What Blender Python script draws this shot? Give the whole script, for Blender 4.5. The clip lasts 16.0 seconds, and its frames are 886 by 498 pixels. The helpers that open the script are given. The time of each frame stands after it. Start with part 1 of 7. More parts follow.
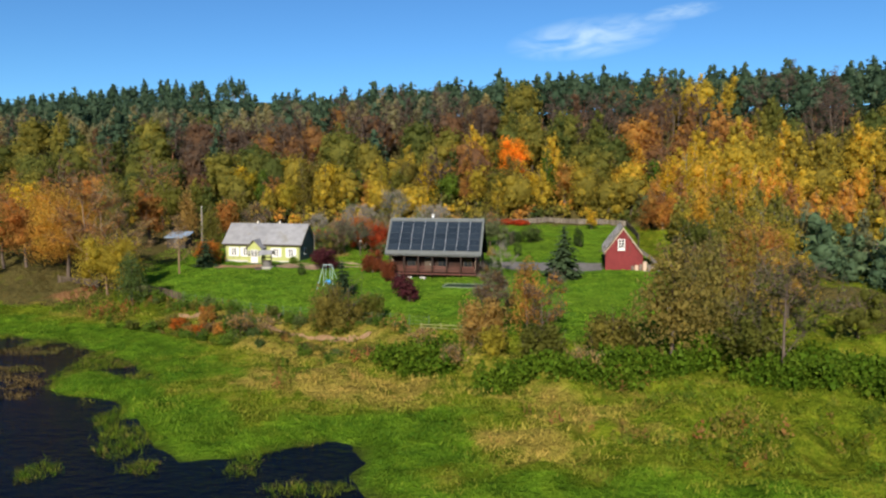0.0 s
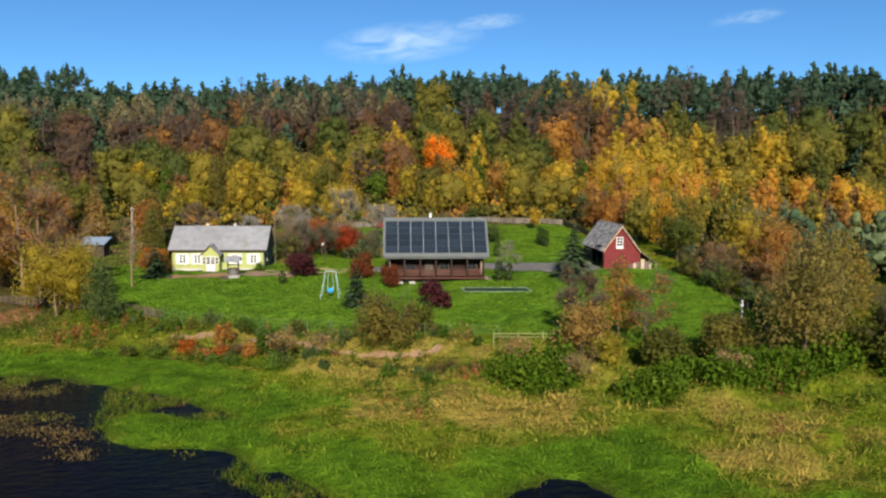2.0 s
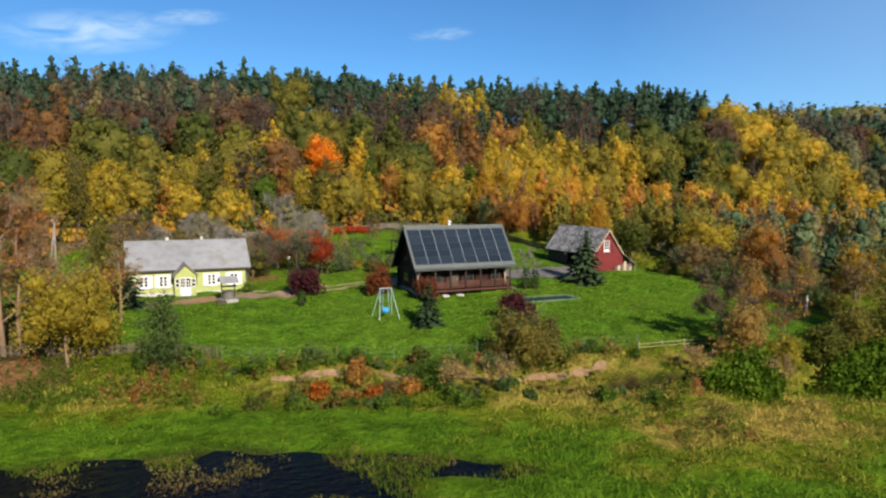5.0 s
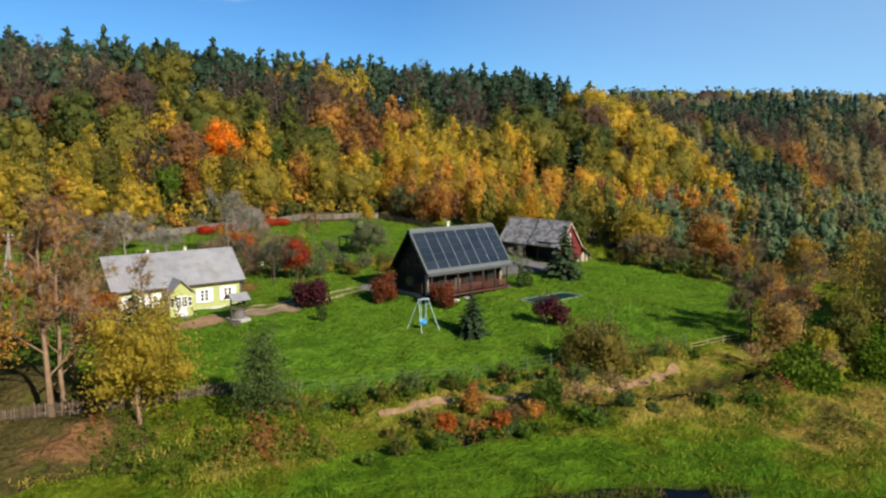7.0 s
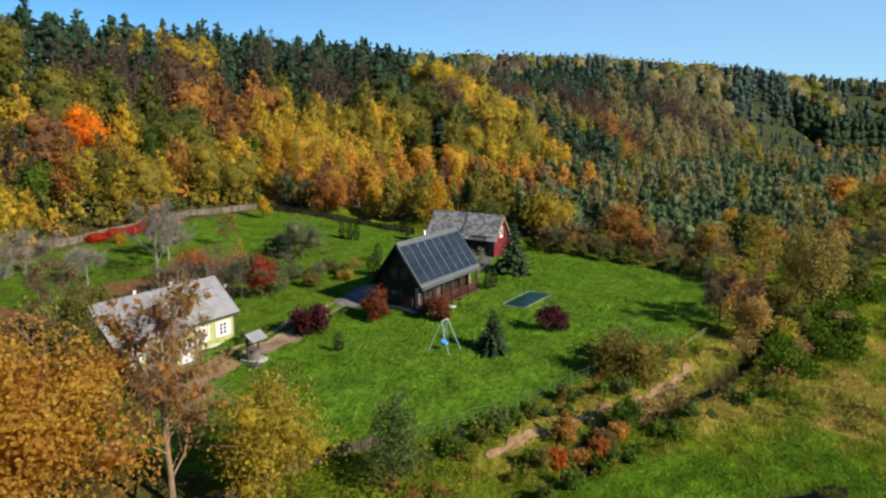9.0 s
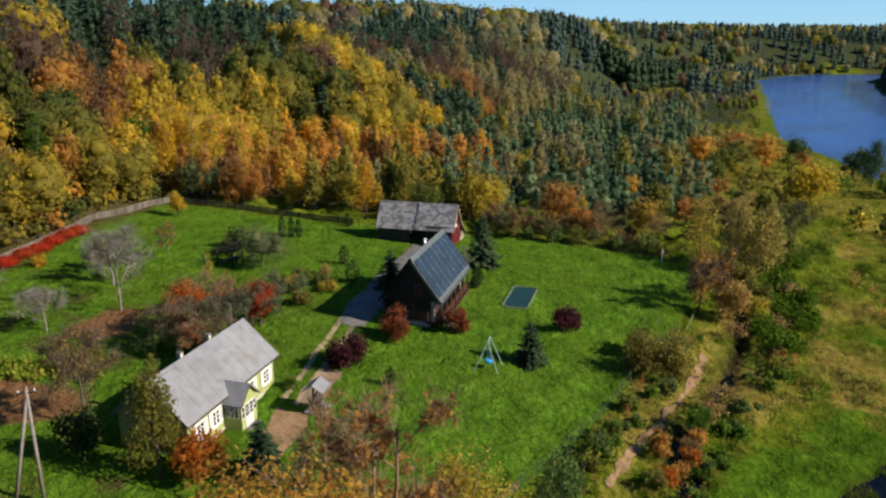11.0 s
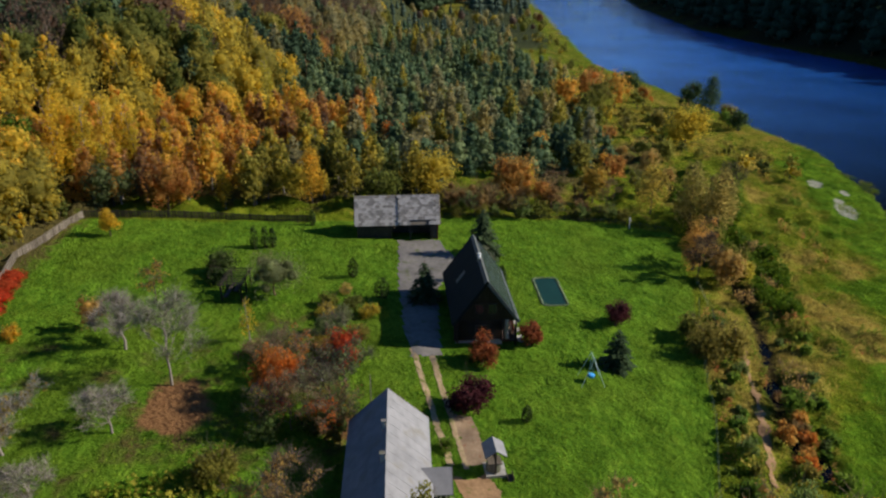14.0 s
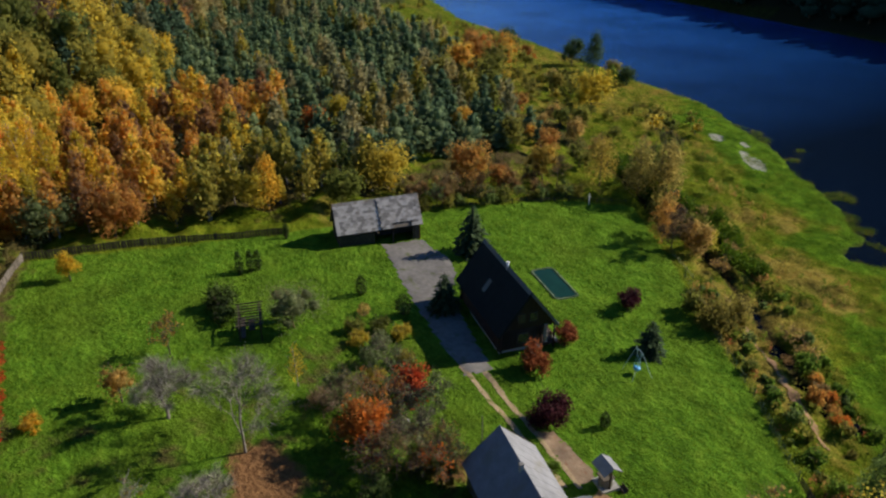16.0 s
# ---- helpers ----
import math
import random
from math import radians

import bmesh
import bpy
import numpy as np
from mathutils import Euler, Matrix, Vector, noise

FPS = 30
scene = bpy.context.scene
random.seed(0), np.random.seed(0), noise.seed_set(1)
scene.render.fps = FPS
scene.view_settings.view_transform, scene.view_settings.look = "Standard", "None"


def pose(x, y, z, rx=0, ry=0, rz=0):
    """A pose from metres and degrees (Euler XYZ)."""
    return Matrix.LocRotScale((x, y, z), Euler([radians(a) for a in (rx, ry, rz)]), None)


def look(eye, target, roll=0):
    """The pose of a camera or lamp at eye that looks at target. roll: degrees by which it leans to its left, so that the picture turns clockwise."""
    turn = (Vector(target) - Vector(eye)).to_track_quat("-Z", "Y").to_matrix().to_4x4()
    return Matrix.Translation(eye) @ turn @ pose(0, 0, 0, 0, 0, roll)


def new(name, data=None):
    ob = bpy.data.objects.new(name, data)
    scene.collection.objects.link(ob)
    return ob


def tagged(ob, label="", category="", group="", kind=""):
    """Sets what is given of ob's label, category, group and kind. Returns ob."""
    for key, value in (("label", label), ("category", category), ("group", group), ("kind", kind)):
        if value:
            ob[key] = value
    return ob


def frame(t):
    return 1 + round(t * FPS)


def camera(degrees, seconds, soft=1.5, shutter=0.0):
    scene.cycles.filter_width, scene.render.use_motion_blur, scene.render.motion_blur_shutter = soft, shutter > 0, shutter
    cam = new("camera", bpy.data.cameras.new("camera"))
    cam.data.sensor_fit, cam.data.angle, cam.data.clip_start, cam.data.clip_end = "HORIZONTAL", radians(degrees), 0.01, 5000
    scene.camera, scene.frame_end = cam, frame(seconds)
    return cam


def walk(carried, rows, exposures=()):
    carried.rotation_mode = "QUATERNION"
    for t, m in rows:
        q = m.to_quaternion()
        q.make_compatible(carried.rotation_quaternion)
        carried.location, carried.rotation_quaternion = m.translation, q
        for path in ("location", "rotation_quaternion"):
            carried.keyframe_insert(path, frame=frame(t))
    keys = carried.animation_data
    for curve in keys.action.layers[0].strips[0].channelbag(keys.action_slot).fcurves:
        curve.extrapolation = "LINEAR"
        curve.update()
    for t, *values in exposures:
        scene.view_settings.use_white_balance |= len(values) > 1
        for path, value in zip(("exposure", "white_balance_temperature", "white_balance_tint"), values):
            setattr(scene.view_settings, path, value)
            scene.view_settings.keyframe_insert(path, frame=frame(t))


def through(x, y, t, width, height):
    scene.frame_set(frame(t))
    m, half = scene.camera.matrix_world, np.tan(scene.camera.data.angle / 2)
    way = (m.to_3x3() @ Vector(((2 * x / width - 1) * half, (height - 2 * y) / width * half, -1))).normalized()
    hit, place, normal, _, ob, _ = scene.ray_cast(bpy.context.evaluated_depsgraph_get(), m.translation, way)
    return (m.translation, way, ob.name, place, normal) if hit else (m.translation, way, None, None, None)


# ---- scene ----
cam = camera(62.3, 16.0, soft=2.3)
METRES, EYE, TILT, LEAN, TURN = 205.0, 20.0, -5.7, 0.0, 0.0
ROWS = [
    (0.0, 0.0, 0.0, 0.0, 0.0, -0.0, 0.0),
    (0.5, -0.0322, 0.0134, -0.0002, -3.23, 0.06, 0.26),
    (1.0, -0.0593, 0.0251, 0.0002, -6.32, 0.06, 0.51),
    (1.5, -0.0915, 0.0395, 0.0008, -10.42, 0.02, 0.88),
    (2.0, -0.1184, 0.0523, 0.0012, -13.96, 0.0, 1.18),
    (2.5, -0.1494, 0.0686, 0.0022, -18.39, -0.07, 1.58),
    (3.0, -0.1753, 0.0835, 0.0029, -22.43, -0.12, 1.94),
    (3.5, -0.2051, 0.1026, 0.0042, -26.99, -0.16, 2.33),
    (4.0, -0.2294, 0.1204, 0.0058, -29.95, -0.21, 2.56),
    (4.5, -0.2561, 0.1426, 0.0084, -32.9, -0.26, 2.76),
    (7.0, -0.3597, 0.2584, 0.0383, -51.86, -3.79, 4.05),
    (7.5, -0.3773, 0.2864, 0.0493, -56.62, -5.13, 4.33),
    (8.0, -0.3904, 0.3107, 0.059, -60.76, -6.27, 4.55),
    (8.5, -0.403, 0.3399, 0.0712, -65.6, -7.68, 4.84),
    (9.0, -0.4116, 0.365, 0.0816, -69.62, -8.94, 5.04),
    (11.5, -0.4194, 0.5055, 0.1414, -88.77, -16.65, 5.66),
    (12.0, -0.414, 0.5303, 0.152, -91.67, -18.02, 5.66),
    (12.5, -0.4053, 0.5595, 0.1645, -95.18, -19.62, 5.66),
    (13.0, -0.3967, 0.5839, 0.175, -98.21, -20.99, 5.66),
    (13.5, -0.3849, 0.6121, 0.1874, -101.82, -22.56, 5.64),
    (14.0, -0.3738, 0.6348, 0.1983, -105.03, -23.95, 5.63),
    (14.5, -0.3593, 0.6607, 0.2109, -108.89, -25.57, 5.62),
    (15.0, -0.3456, 0.6818, 0.2213, -112.27, -26.95, 5.57),
    (15.5, -0.3299, 0.7041, 0.2324, -115.93, -28.4, 5.51),
    (16.0, -0.3133, 0.7251, 0.2432, -119.54, -29.8, 5.45),
]
walk(cam, [(t, pose(0, 0, EYE, TILT, LEAN, TURN) @ pose(METRES * x, METRES * y, METRES * z, 90 + pitch, roll, yaw)) for t, x, y, z, yaw, pitch, roll in ROWS],
     exposures=[(0.0, 0.62), (4.0, 0.58), (8.0, 0.6), (12.0, 0.44), (16.0, 0.36)])

# ---- sky and sun ----
SUN_EL = 31.5
SUN_FROM = Vector((-0.18, -1.0, 0.0)).normalized()
world = bpy.data.worlds.new("sky")
scene.world = world
world.use_nodes = True
wt = world.node_tree
wt.nodes.clear()


def wnode(kind, **props):
    n = wt.nodes.new(kind)
    for k, v in props.items():
        if k == "operation":
            n.operation = v
    return n


w_out = wnode("ShaderNodeOutputWorld")
w_bg = wnode("ShaderNodeBackground")
w_sky = wnode("ShaderNodeTexSky")
w_sky.sky_type = 'NISHITA'
w_sky.sun_disc = False
w_sky.sun_elevation = radians(SUN_EL)
w_sky.sun_rotation = radians(190.2)
w_sky.air_density, w_sky.dust_density, w_sky.ozone_density = 0.8, 0.0, 5.0
w_bg.inputs["Strength"].default_value = 0.072
w_co = wnode("ShaderNodeTexCoord")


def wdot(vec):
    n = wnode("ShaderNodeVectorMath", operation='DOT_PRODUCT')
    wt.links.new(w_co.outputs["Generated"], n.inputs[0])
    n.inputs[1].default_value = vec
    return n.outputs["Value"]


def wmath(op, a, b=None):
    n = wnode("ShaderNodeMath", operation=op)
    for i, v in enumerate((a, b)):
        if v is None:
            continue
        if isinstance(v, (int, float)):
            n.inputs[i].default_value = v
        else:
            wt.links.new(v, n.inputs[i])
    return n.outputs[0]


def cloud_wisp(az, el, half_w, half_h, amount, seed):
    """A thin white cloud round one direction of the sky."""
    a, e = radians(az), radians(el)
    c = Vector((math.sin(a) * math.cos(e), math.cos(a) * math.cos(e), math.sin(e)))
    right = Vector((math.cos(a), -math.sin(a), 0))
    up = right.cross(c)
    u, v, f = wdot(right), wdot(up), wdot(c)
    uu, vv = wmath('DIVIDE', u, half_w), wmath('DIVIDE', v, half_h)
    vv = wmath('SUBTRACT', vv, wmath('MULTIPLY', uu, 0.35))
    r2 = wmath('ADD', wmath('MULTIPLY', uu, uu), wmath('MULTIPLY', vv, vv))
    fall = wmath('MAXIMUM', wmath('SUBTRACT', 1.0, r2), 0.0)
    comb = wnode("ShaderNodeCombineXYZ")
    wt.links.new(wmath('MULTIPLY', uu, 1.3), comb.inputs[0])
    wt.links.new(wmath('MULTIPLY', vv, 1.0), comb.inputs[1])
    comb.inputs[2].default_value = seed
    nz = wnode("ShaderNodeTexNoise")
    nz.inputs["Scale"].default_value, nz.inputs["Detail"].default_value, nz.inputs["Distortion"].default_value = 1.6, 6.0, 0.8
    wt.links.new(comb.outputs[0], nz.inputs["Vector"])
    n2 = wmath('MULTIPLY', wmath('MAXIMUM', wmath('SUBTRACT', nz.outputs[0], 0.3), 0.0), 2.2)
    m = wmath('MULTIPLY', wmath('MULTIPLY', fall, n2), amount)
    m = wmath('MULTIPLY', m, wmath('GREATER_THAN', f, 0.5))
    return wmath('MINIMUM', m, 0.9)


w_cloud = wmath('ADD', cloud_wisp(11.0, 10.2, 0.11, 0.028, 0.6, 5.3), wmath('ADD', cloud_wisp(17.6, 11.7, 0.05, 0.011, 0.4, 2.1), cloud_wisp(36.0, 11.2, 0.045, 0.01, 0.3, 7.7)))
w_mix = wnode("ShaderNodeMixRGB")
wt.links.new(w_cloud, w_mix.inputs["Fac"])
wt.links.new(w_sky.outputs[0], w_mix.inputs["Color1"])
w_mix.inputs["Color2"].default_value = (14.0, 10.6, 9.2, 1)
w_tint = wnode("ShaderNodeMixRGB")
w_tint.blend_type = 'MULTIPLY'
w_tint.inputs["Fac"].default_value = 1.0
wt.links.new(w_mix.outputs[0], w_tint.inputs["Color1"])
w_tint.inputs["Color2"].default_value = (0.6, 0.95, 1.14, 1)
w_pale = wnode("ShaderNodeMixRGB")                     # the sky pales towards the hazy east
wt.links.new(wmath('MULTIPLY', wmath('MAXIMUM', wmath('SUBTRACT', wdot((0.985, -0.17, 0.0)), 0.62), 0.0), 0.85), w_pale.inputs["Fac"])
wt.links.new(w_tint.outputs[0], w_pale.inputs["Color1"])
w_pale.inputs["Color2"].default_value = (6.3, 9.4, 13.0, 1)
wt.links.new(w_pale.outputs[0], w_bg.inputs["Color"])
wt.links.new(w_bg.outputs[0], w_out.inputs["Surface"])

sun = new("sun", bpy.data.lights.new("sun", 'SUN'))
sun.data.energy, sun.data.angle, sun.data.color = 5.0, radians(0.6), (1.0, 0.9, 0.76)
sun.matrix_world = look(SUN_FROM * 300 + Vector((0, 100, 300 * math.tan(radians(SUN_EL)))), (0, 100, 0))

# ---- materials ----
class Shade:
    """A small builder of node materials."""

    def __init__(self, name, rough=0.8, spec=0.3, metal=0.0):
        self.mat = bpy.data.materials.new(name)
        self.mat.use_nodes = True
        self.t = self.mat.node_tree
        self.b = self.t.nodes["Principled BSDF"]
        self.b.inputs["Roughness"].default_value = rough
        self.b.inputs["Specular IOR Level"].default_value = spec
        self.b.inputs["Metallic"].default_value = metal
        self.pos = self.t.nodes.new("ShaderNodeNewGeometry")
        self.tex = self.t.nodes.new("ShaderNodeTexCoord")

    def put(self, socket, v):
        if isinstance(v, (int, float)):
            socket.default_value = v
        elif isinstance(v, tuple):
            socket.default_value = (*v, 1) if len(v) == 3 and len(socket.default_value) == 4 else v
        else:
            self.t.links.new(v, socket)

    def noise(self, scale, detail=4.0, local=False, stretch=None, rough=0.55):
        n = self.t.nodes.new("ShaderNodeTexNoise")
        n.inputs["Scale"].default_value, n.inputs["Detail"].default_value, n.inputs["Roughness"].default_value = scale, detail, rough
        src = self.tex.outputs["Object"] if local else self.pos.outputs["Position"]
        if stretch:
            m = self.t.nodes.new("ShaderNodeMapping")
            m.inputs["Scale"].default_value = stretch
            self.t.links.new(src, m.inputs["Vector"])
            src = m.outputs[0]
        self.t.links.new(src, n.inputs["Vector"])
        return n.outputs["Fac"]

    def math(self, op, a, b=0.0, clamp=False):
        n = self.t.nodes.new("ShaderNodeMath")
        n.operation, n.use_clamp = op, clamp
        self.put(n.inputs[0], a)
        self.put(n.inputs[1], b)
        return n.outputs[0]

    def span(self, v, lo, hi, to_lo=0.0, to_hi=1.0):
        n = self.t.nodes.new("ShaderNodeMapRange")
        self.put(n.inputs["Value"], v)
        for k, x in (("From Min", lo), ("From Max", hi), ("To Min", to_lo), ("To Max", to_hi)):
            n.inputs[k].default_value = x
        return n.outputs[0]

    def mix(self, f, a, b, mode='MIX'):
        n = self.t.nodes.new("ShaderNodeMixRGB")
        n.blend_type = mode
        self.put(n.inputs["Fac"], f)
        self.put(n.inputs["Color1"], a)
        self.put(n.inputs["Color2"], b)
        return n.outputs[0]

    def ramp(self, f, stops):
        n = self.t.nodes.new("ShaderNodeValToRGB")
        e = n.color_ramp.elements
        e[0].position, e[0].color = stops[0][0], (*stops[0][1], 1)
        e[1].position, e[1].color = stops[-1][0], (*stops[-1][1], 1)
        for p, c in stops[1:-1]:
            e.new(p).color = (*c, 1)
        self.put(n.inputs["Fac"], f)
        return n.outputs["Color"]

    def attr(self, name):
        n = self.t.nodes.new("ShaderNodeAttribute")
        n.attribute_name = name
        return n.outputs["Fac"]

    def island(self):
        return self.pos.outputs["Random Per Island"]

    def each(self):
        return self.t.nodes.new("ShaderNodeObjectInfo").outputs["Random"]

    def gain(self, col, f):
        """col times a grey factor."""
        n = self.t.nodes.new("ShaderNodeVectorMath")
        n.operation = 'SCALE'
        self.t.links.new(col, n.inputs[0])
        self.put(n.inputs["Scale"], f)
        return n.outputs[0]

    def bump(self, h, strength=0.5, dist=0.05):
        n = self.t.nodes.new("ShaderNodeBump")
        n.inputs["Strength"].default_value, n.inputs["Distance"].default_value = strength, dist
        self.t.links.new(h, n.inputs["Height"])
        self.t.links.new(n.outputs[0], self.b.inputs["Normal"])

    def done(self, col):
        self.put(self.b.inputs["Base Color"], col)
        return self.mat


def surface(name, dark, light, scale, rough=0.8, spec=0.3, metal=0.0, stretch=None, bump=0.3, dist=0.02, local=True, spots=None, each=0.0):
    """A two-tone weathered surface with a fine grain and larger stains."""
    s = Shade(name, rough, spec, metal)
    fine, wide = s.noise(scale, 6, local, stretch), s.noise(scale * 0.17, 3, local)
    f = s.math('ADD', s.math('MULTIPLY', fine, 0.6), s.math('MULTIPLY', wide, 0.4))
    if each:
        f = s.math('ADD', f, s.math('MULTIPLY', s.math('SUBTRACT', s.each(), 0.5), each))
    col = s.ramp(f, [(0.3, dark), (0.7, light)])
    if spots:
        col = s.mix(s.span(s.noise(scale * 0.4, 5, local), 0.56, 0.68), col, spots)
    s.bump(fine, bump, dist)
    return s.done(col)


def foliage(name, stops, by="tone", shine=0.04, bump=0.7, through=0.55, spread=(0.84, 1.16), grain=0.42, blend=None):
    """Leaves: colour by tree, brightness by leaf, part of the light passing through."""
    s = Shade(name, 0.6, shine)
    f = s.attr("tone") if by == "tone" else s.each()
    f = s.math('ADD', f, s.span(s.island(), 0, 1, -0.06, 0.06))
    col = s.ramp(f, stops)
    wide, fine = s.noise(0.5, 3), s.noise(2.6, 4, rough=0.7)
    if blend:
        col = s.mix(s.span(s.noise(0.4, 3), 0.42, 0.66, 0, 0.75), col, blend)
    col = s.gain(col, s.math('MULTIPLY', s.span(s.island(), 0, 1, *spread), s.span(wide, 0.3, 0.7, 0.8, 1.2)))
    if grain:
        col = s.gain(col, s.span(fine, 0.32, 0.68, 1 - grain, 1 + grain))
    s.put(s.b.inputs["Base Color"], col)
    if bump:
        s.bump(fine, bump, 0.5)
    tr = s.t.nodes.new("ShaderNodeBsdfTranslucent")
    s.put(tr.inputs["Color"], s.gain(col, 1.8))
    mx = s.t.nodes.new("ShaderNodeMixShader")
    mx.inputs[0].default_value = through
    out = s.t.nodes["Material Output"]
    s.t.links.new(s.b.outputs[0], mx.inputs[1])
    s.t.links.new(tr.outputs[0], mx.inputs[2])
    s.t.links.new(mx.outputs[0], out.inputs["Surface"])
    return s.mat


AUTUMN = [(0.0, (0.06, 0.1, 0.032)), (0.22, (0.145, 0.155, 0.036)), (0.42, (0.27, 0.23, 0.045)), (0.56, (0.48, 0.36, 0.045)),
          (0.70, (0.50, 0.28, 0.062)), (0.84, (0.2, 0.11, 0.055)), (1.0, (0.115, 0.09, 0.07))]
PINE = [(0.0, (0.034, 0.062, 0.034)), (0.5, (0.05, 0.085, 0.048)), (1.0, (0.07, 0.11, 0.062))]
M_AUTUMN = foliage("autumn_leaves", AUTUMN, grain=0.3)
M_PINE = foliage("pine_needles", PINE, through=0.25)
# distance haze put into the needle colour: paler and bluer than M_PINE
M_FARPINE = foliage("hazed_pine_needles", [(0.0, (0.055, 0.088, 0.068)), (1.0, (0.085, 0.122, 0.092))], through=0.25, grain=0.2, bump=0.3)
M_PALE = foliage("pale_leaves", [(0.0, (0.16, 0.17, 0.09)), (0.5, (0.25, 0.23, 0.12)), (1.0, (0.3, 0.25, 0.1))])
M_FLAME = foliage("flame_leaves", [(0.0, (0.46, 0.12, 0.02)), (1.0, (0.4, 0.17, 0.03))], "each", blend=(0.24, 0.16, 0.05))
M_YOUNGPINE = foliage("young_pine_needles", [(0.0, (0.055, 0.098, 0.052)), (0.6, (0.105, 0.155, 0.076)), (1.0, (0.19, 0.225, 0.095))], through=0.35, grain=0.22, bump=0.3)
M_AMBER = foliage("amber_leaves", [(0.0, (0.47, 0.3, 0.055)), (1.0, (0.45, 0.31, 0.055))], "each", blend=(0.42, 0.19, 0.04), grain=0.25)
M_GOLD = foliage("golden_leaves", [(0.0, (0.3, 0.26, 0.035)), (0.5, (0.5, 0.36, 0.035)), (1.0, (0.48, 0.28, 0.04))], "each")
M_ORANGE = foliage("orange_leaves", [(0.0, (0.74, 0.34, 0.03)), (1.0, (0.7, 0.3, 0.03))], "each", blend=(0.6, 0.22, 0.02))
M_WILLOW = foliage("willow_leaves", [(0.0, (0.25, 0.22, 0.06)), (1.0, (0.31, 0.23, 0.065))], "each", blend=(0.17, 0.16, 0.045))
M_HEDGE = foliage("brown_hedge_leaves", [(0.0, (0.16, 0.125, 0.05)), (1.0, (0.22, 0.14, 0.06))], "each")
M_GOLDOLIVE = foliage("golden_olive_leaves", [(0.0, (0.3, 0.23, 0.04)), (1.0, (0.36, 0.24, 0.045))], "each", blend=(0.16, 0.15, 0.035))
M_RUST = foliage("rust_leaves", [(0.0, (0.4, 0.2, 0.055)), (0.5, (0.37, 0.16, 0.045)), (1.0, (0.42, 0.23, 0.055))], "each", blend=(0.27, 0.19, 0.05))
M_RED = foliage("red_leaves", [(0.0, (0.42, 0.05, 0.02)), (1.0, (0.34, 0.07, 0.025))], "each")
M_BRICKRED = foliage("brick_red_leaves", [(0.0, (0.2, 0.065, 0.03)), (1.0, (0.27, 0.095, 0.035))], "each")
M_MAROON = foliage("maroon_leaves", [(0.0, (0.062, 0.018, 0.022)), (1.0, (0.08, 0.022, 0.027))], "each", through=0.2)
M_OLIVE = foliage("olive_leaves", [(0.0, (0.12, 0.14, 0.03)), (0.5, (0.16, 0.16, 0.032)), (1.0, (0.2, 0.17, 0.04))], "each")
M_GREEN = foliage("green_leaves", [(0.0, (0.08, 0.145, 0.02)), (1.0, (0.14, 0.21, 0.03))], "each")
M_LEAFGREEN = foliage("dull_green_leaves", [(0.0, (0.1, 0.15, 0.045)), (1.0, (0.13, 0.17, 0.05))], "each")
M_YELLOWGREEN = foliage("yellow_green_leaves", [(0.0, (0.31, 0.28, 0.04)), (1.0, (0.4, 0.31, 0.045))], "each", grain=0.25)
M_SILVER = foliage("grey_green_leaves", [(0.0, (0.12, 0.16, 0.065)), (1.0, (0.17, 0.19, 0.09))], "each")
M_DRYLEAF = foliage("dry_leaves", [(0.0, (0.33, 0.24, 0.08)), (1.0, (0.38, 0.25, 0.075))], "each")
M_SPRUCE = foliage("spruce_needles", [(0.0, (0.034, 0.058, 0.026)), (1.0, (0.052, 0.08, 0.036))], "each", through=0.08)
M_THUJA = foliage("thuja_needles", [(0.0, (0.03, 0.055, 0.014)), (1.0, (0.05, 0.075, 0.018))], "each", through=0.1)
M_PINEGREEN = foliage("dark_green_leaves", [(0.0, (0.05, 0.085, 0.03)), (1.0, (0.07, 0.11, 0.04))], "each", through=0.3)
M_BARK = surface("bark", (0.05, 0.038, 0.03), (0.16, 0.125, 0.1), 6.0, 0.9, 0.1, stretch=(1, 1, 0.25))
M_PALEBARK = surface("pale_bark", (0.14, 0.12, 0.1), (0.33, 0.3, 0.265), 5.0, 0.9, 0.1, stretch=(1, 1, 0.4))
M_TANBARK = surface("tan_bark", (0.14, 0.09, 0.055), (0.29, 0.2, 0.125), 5.0, 0.9, 0.1, stretch=(1, 1, 0.4))
M_PINEBARK = surface("pine_bark", (0.1, 0.055, 0.035), (0.28, 0.14, 0.07), 4.0, 0.9, 0.1)
M_GRASSBLADE = foliage("meadow_blades", [(0.0, (0.055, 0.13, 0.01)), (0.2, (0.115, 0.185, 0.014)), (0.42, (0.21, 0.225, 0.026)), (0.62, (0.33, 0.275, 0.05)), (0.85, (0.4, 0.29, 0.07)), (1.0, (0.3, 0.16, 0.055))], through=0.3, bump=0, grain=0.2)
M_LAWNBLADE = foliage("lawn_blades", [(0.0, (0.1, 0.18, 0.012)), (1.0, (0.18, 0.275, 0.02))], through=0.3, spread=(0.85, 1.15), bump=0, grain=0.15)
M_WEED = foliage("water_weed_leaves", [(0.0, (0.1, 0.11, 0.02)), (0.5, (0.085, 0.065, 0.025)), (1.0, (0.13, 0.09, 0.035))], through=0.2, bump=0)
M_REED = foliage("reed_blades", [(0.0, (0.055, 0.11, 0.008)), (0.6, (0.13, 0.16, 0.014)), (1.0, (0.24, 0.19, 0.05))], through=0.3, bump=0)


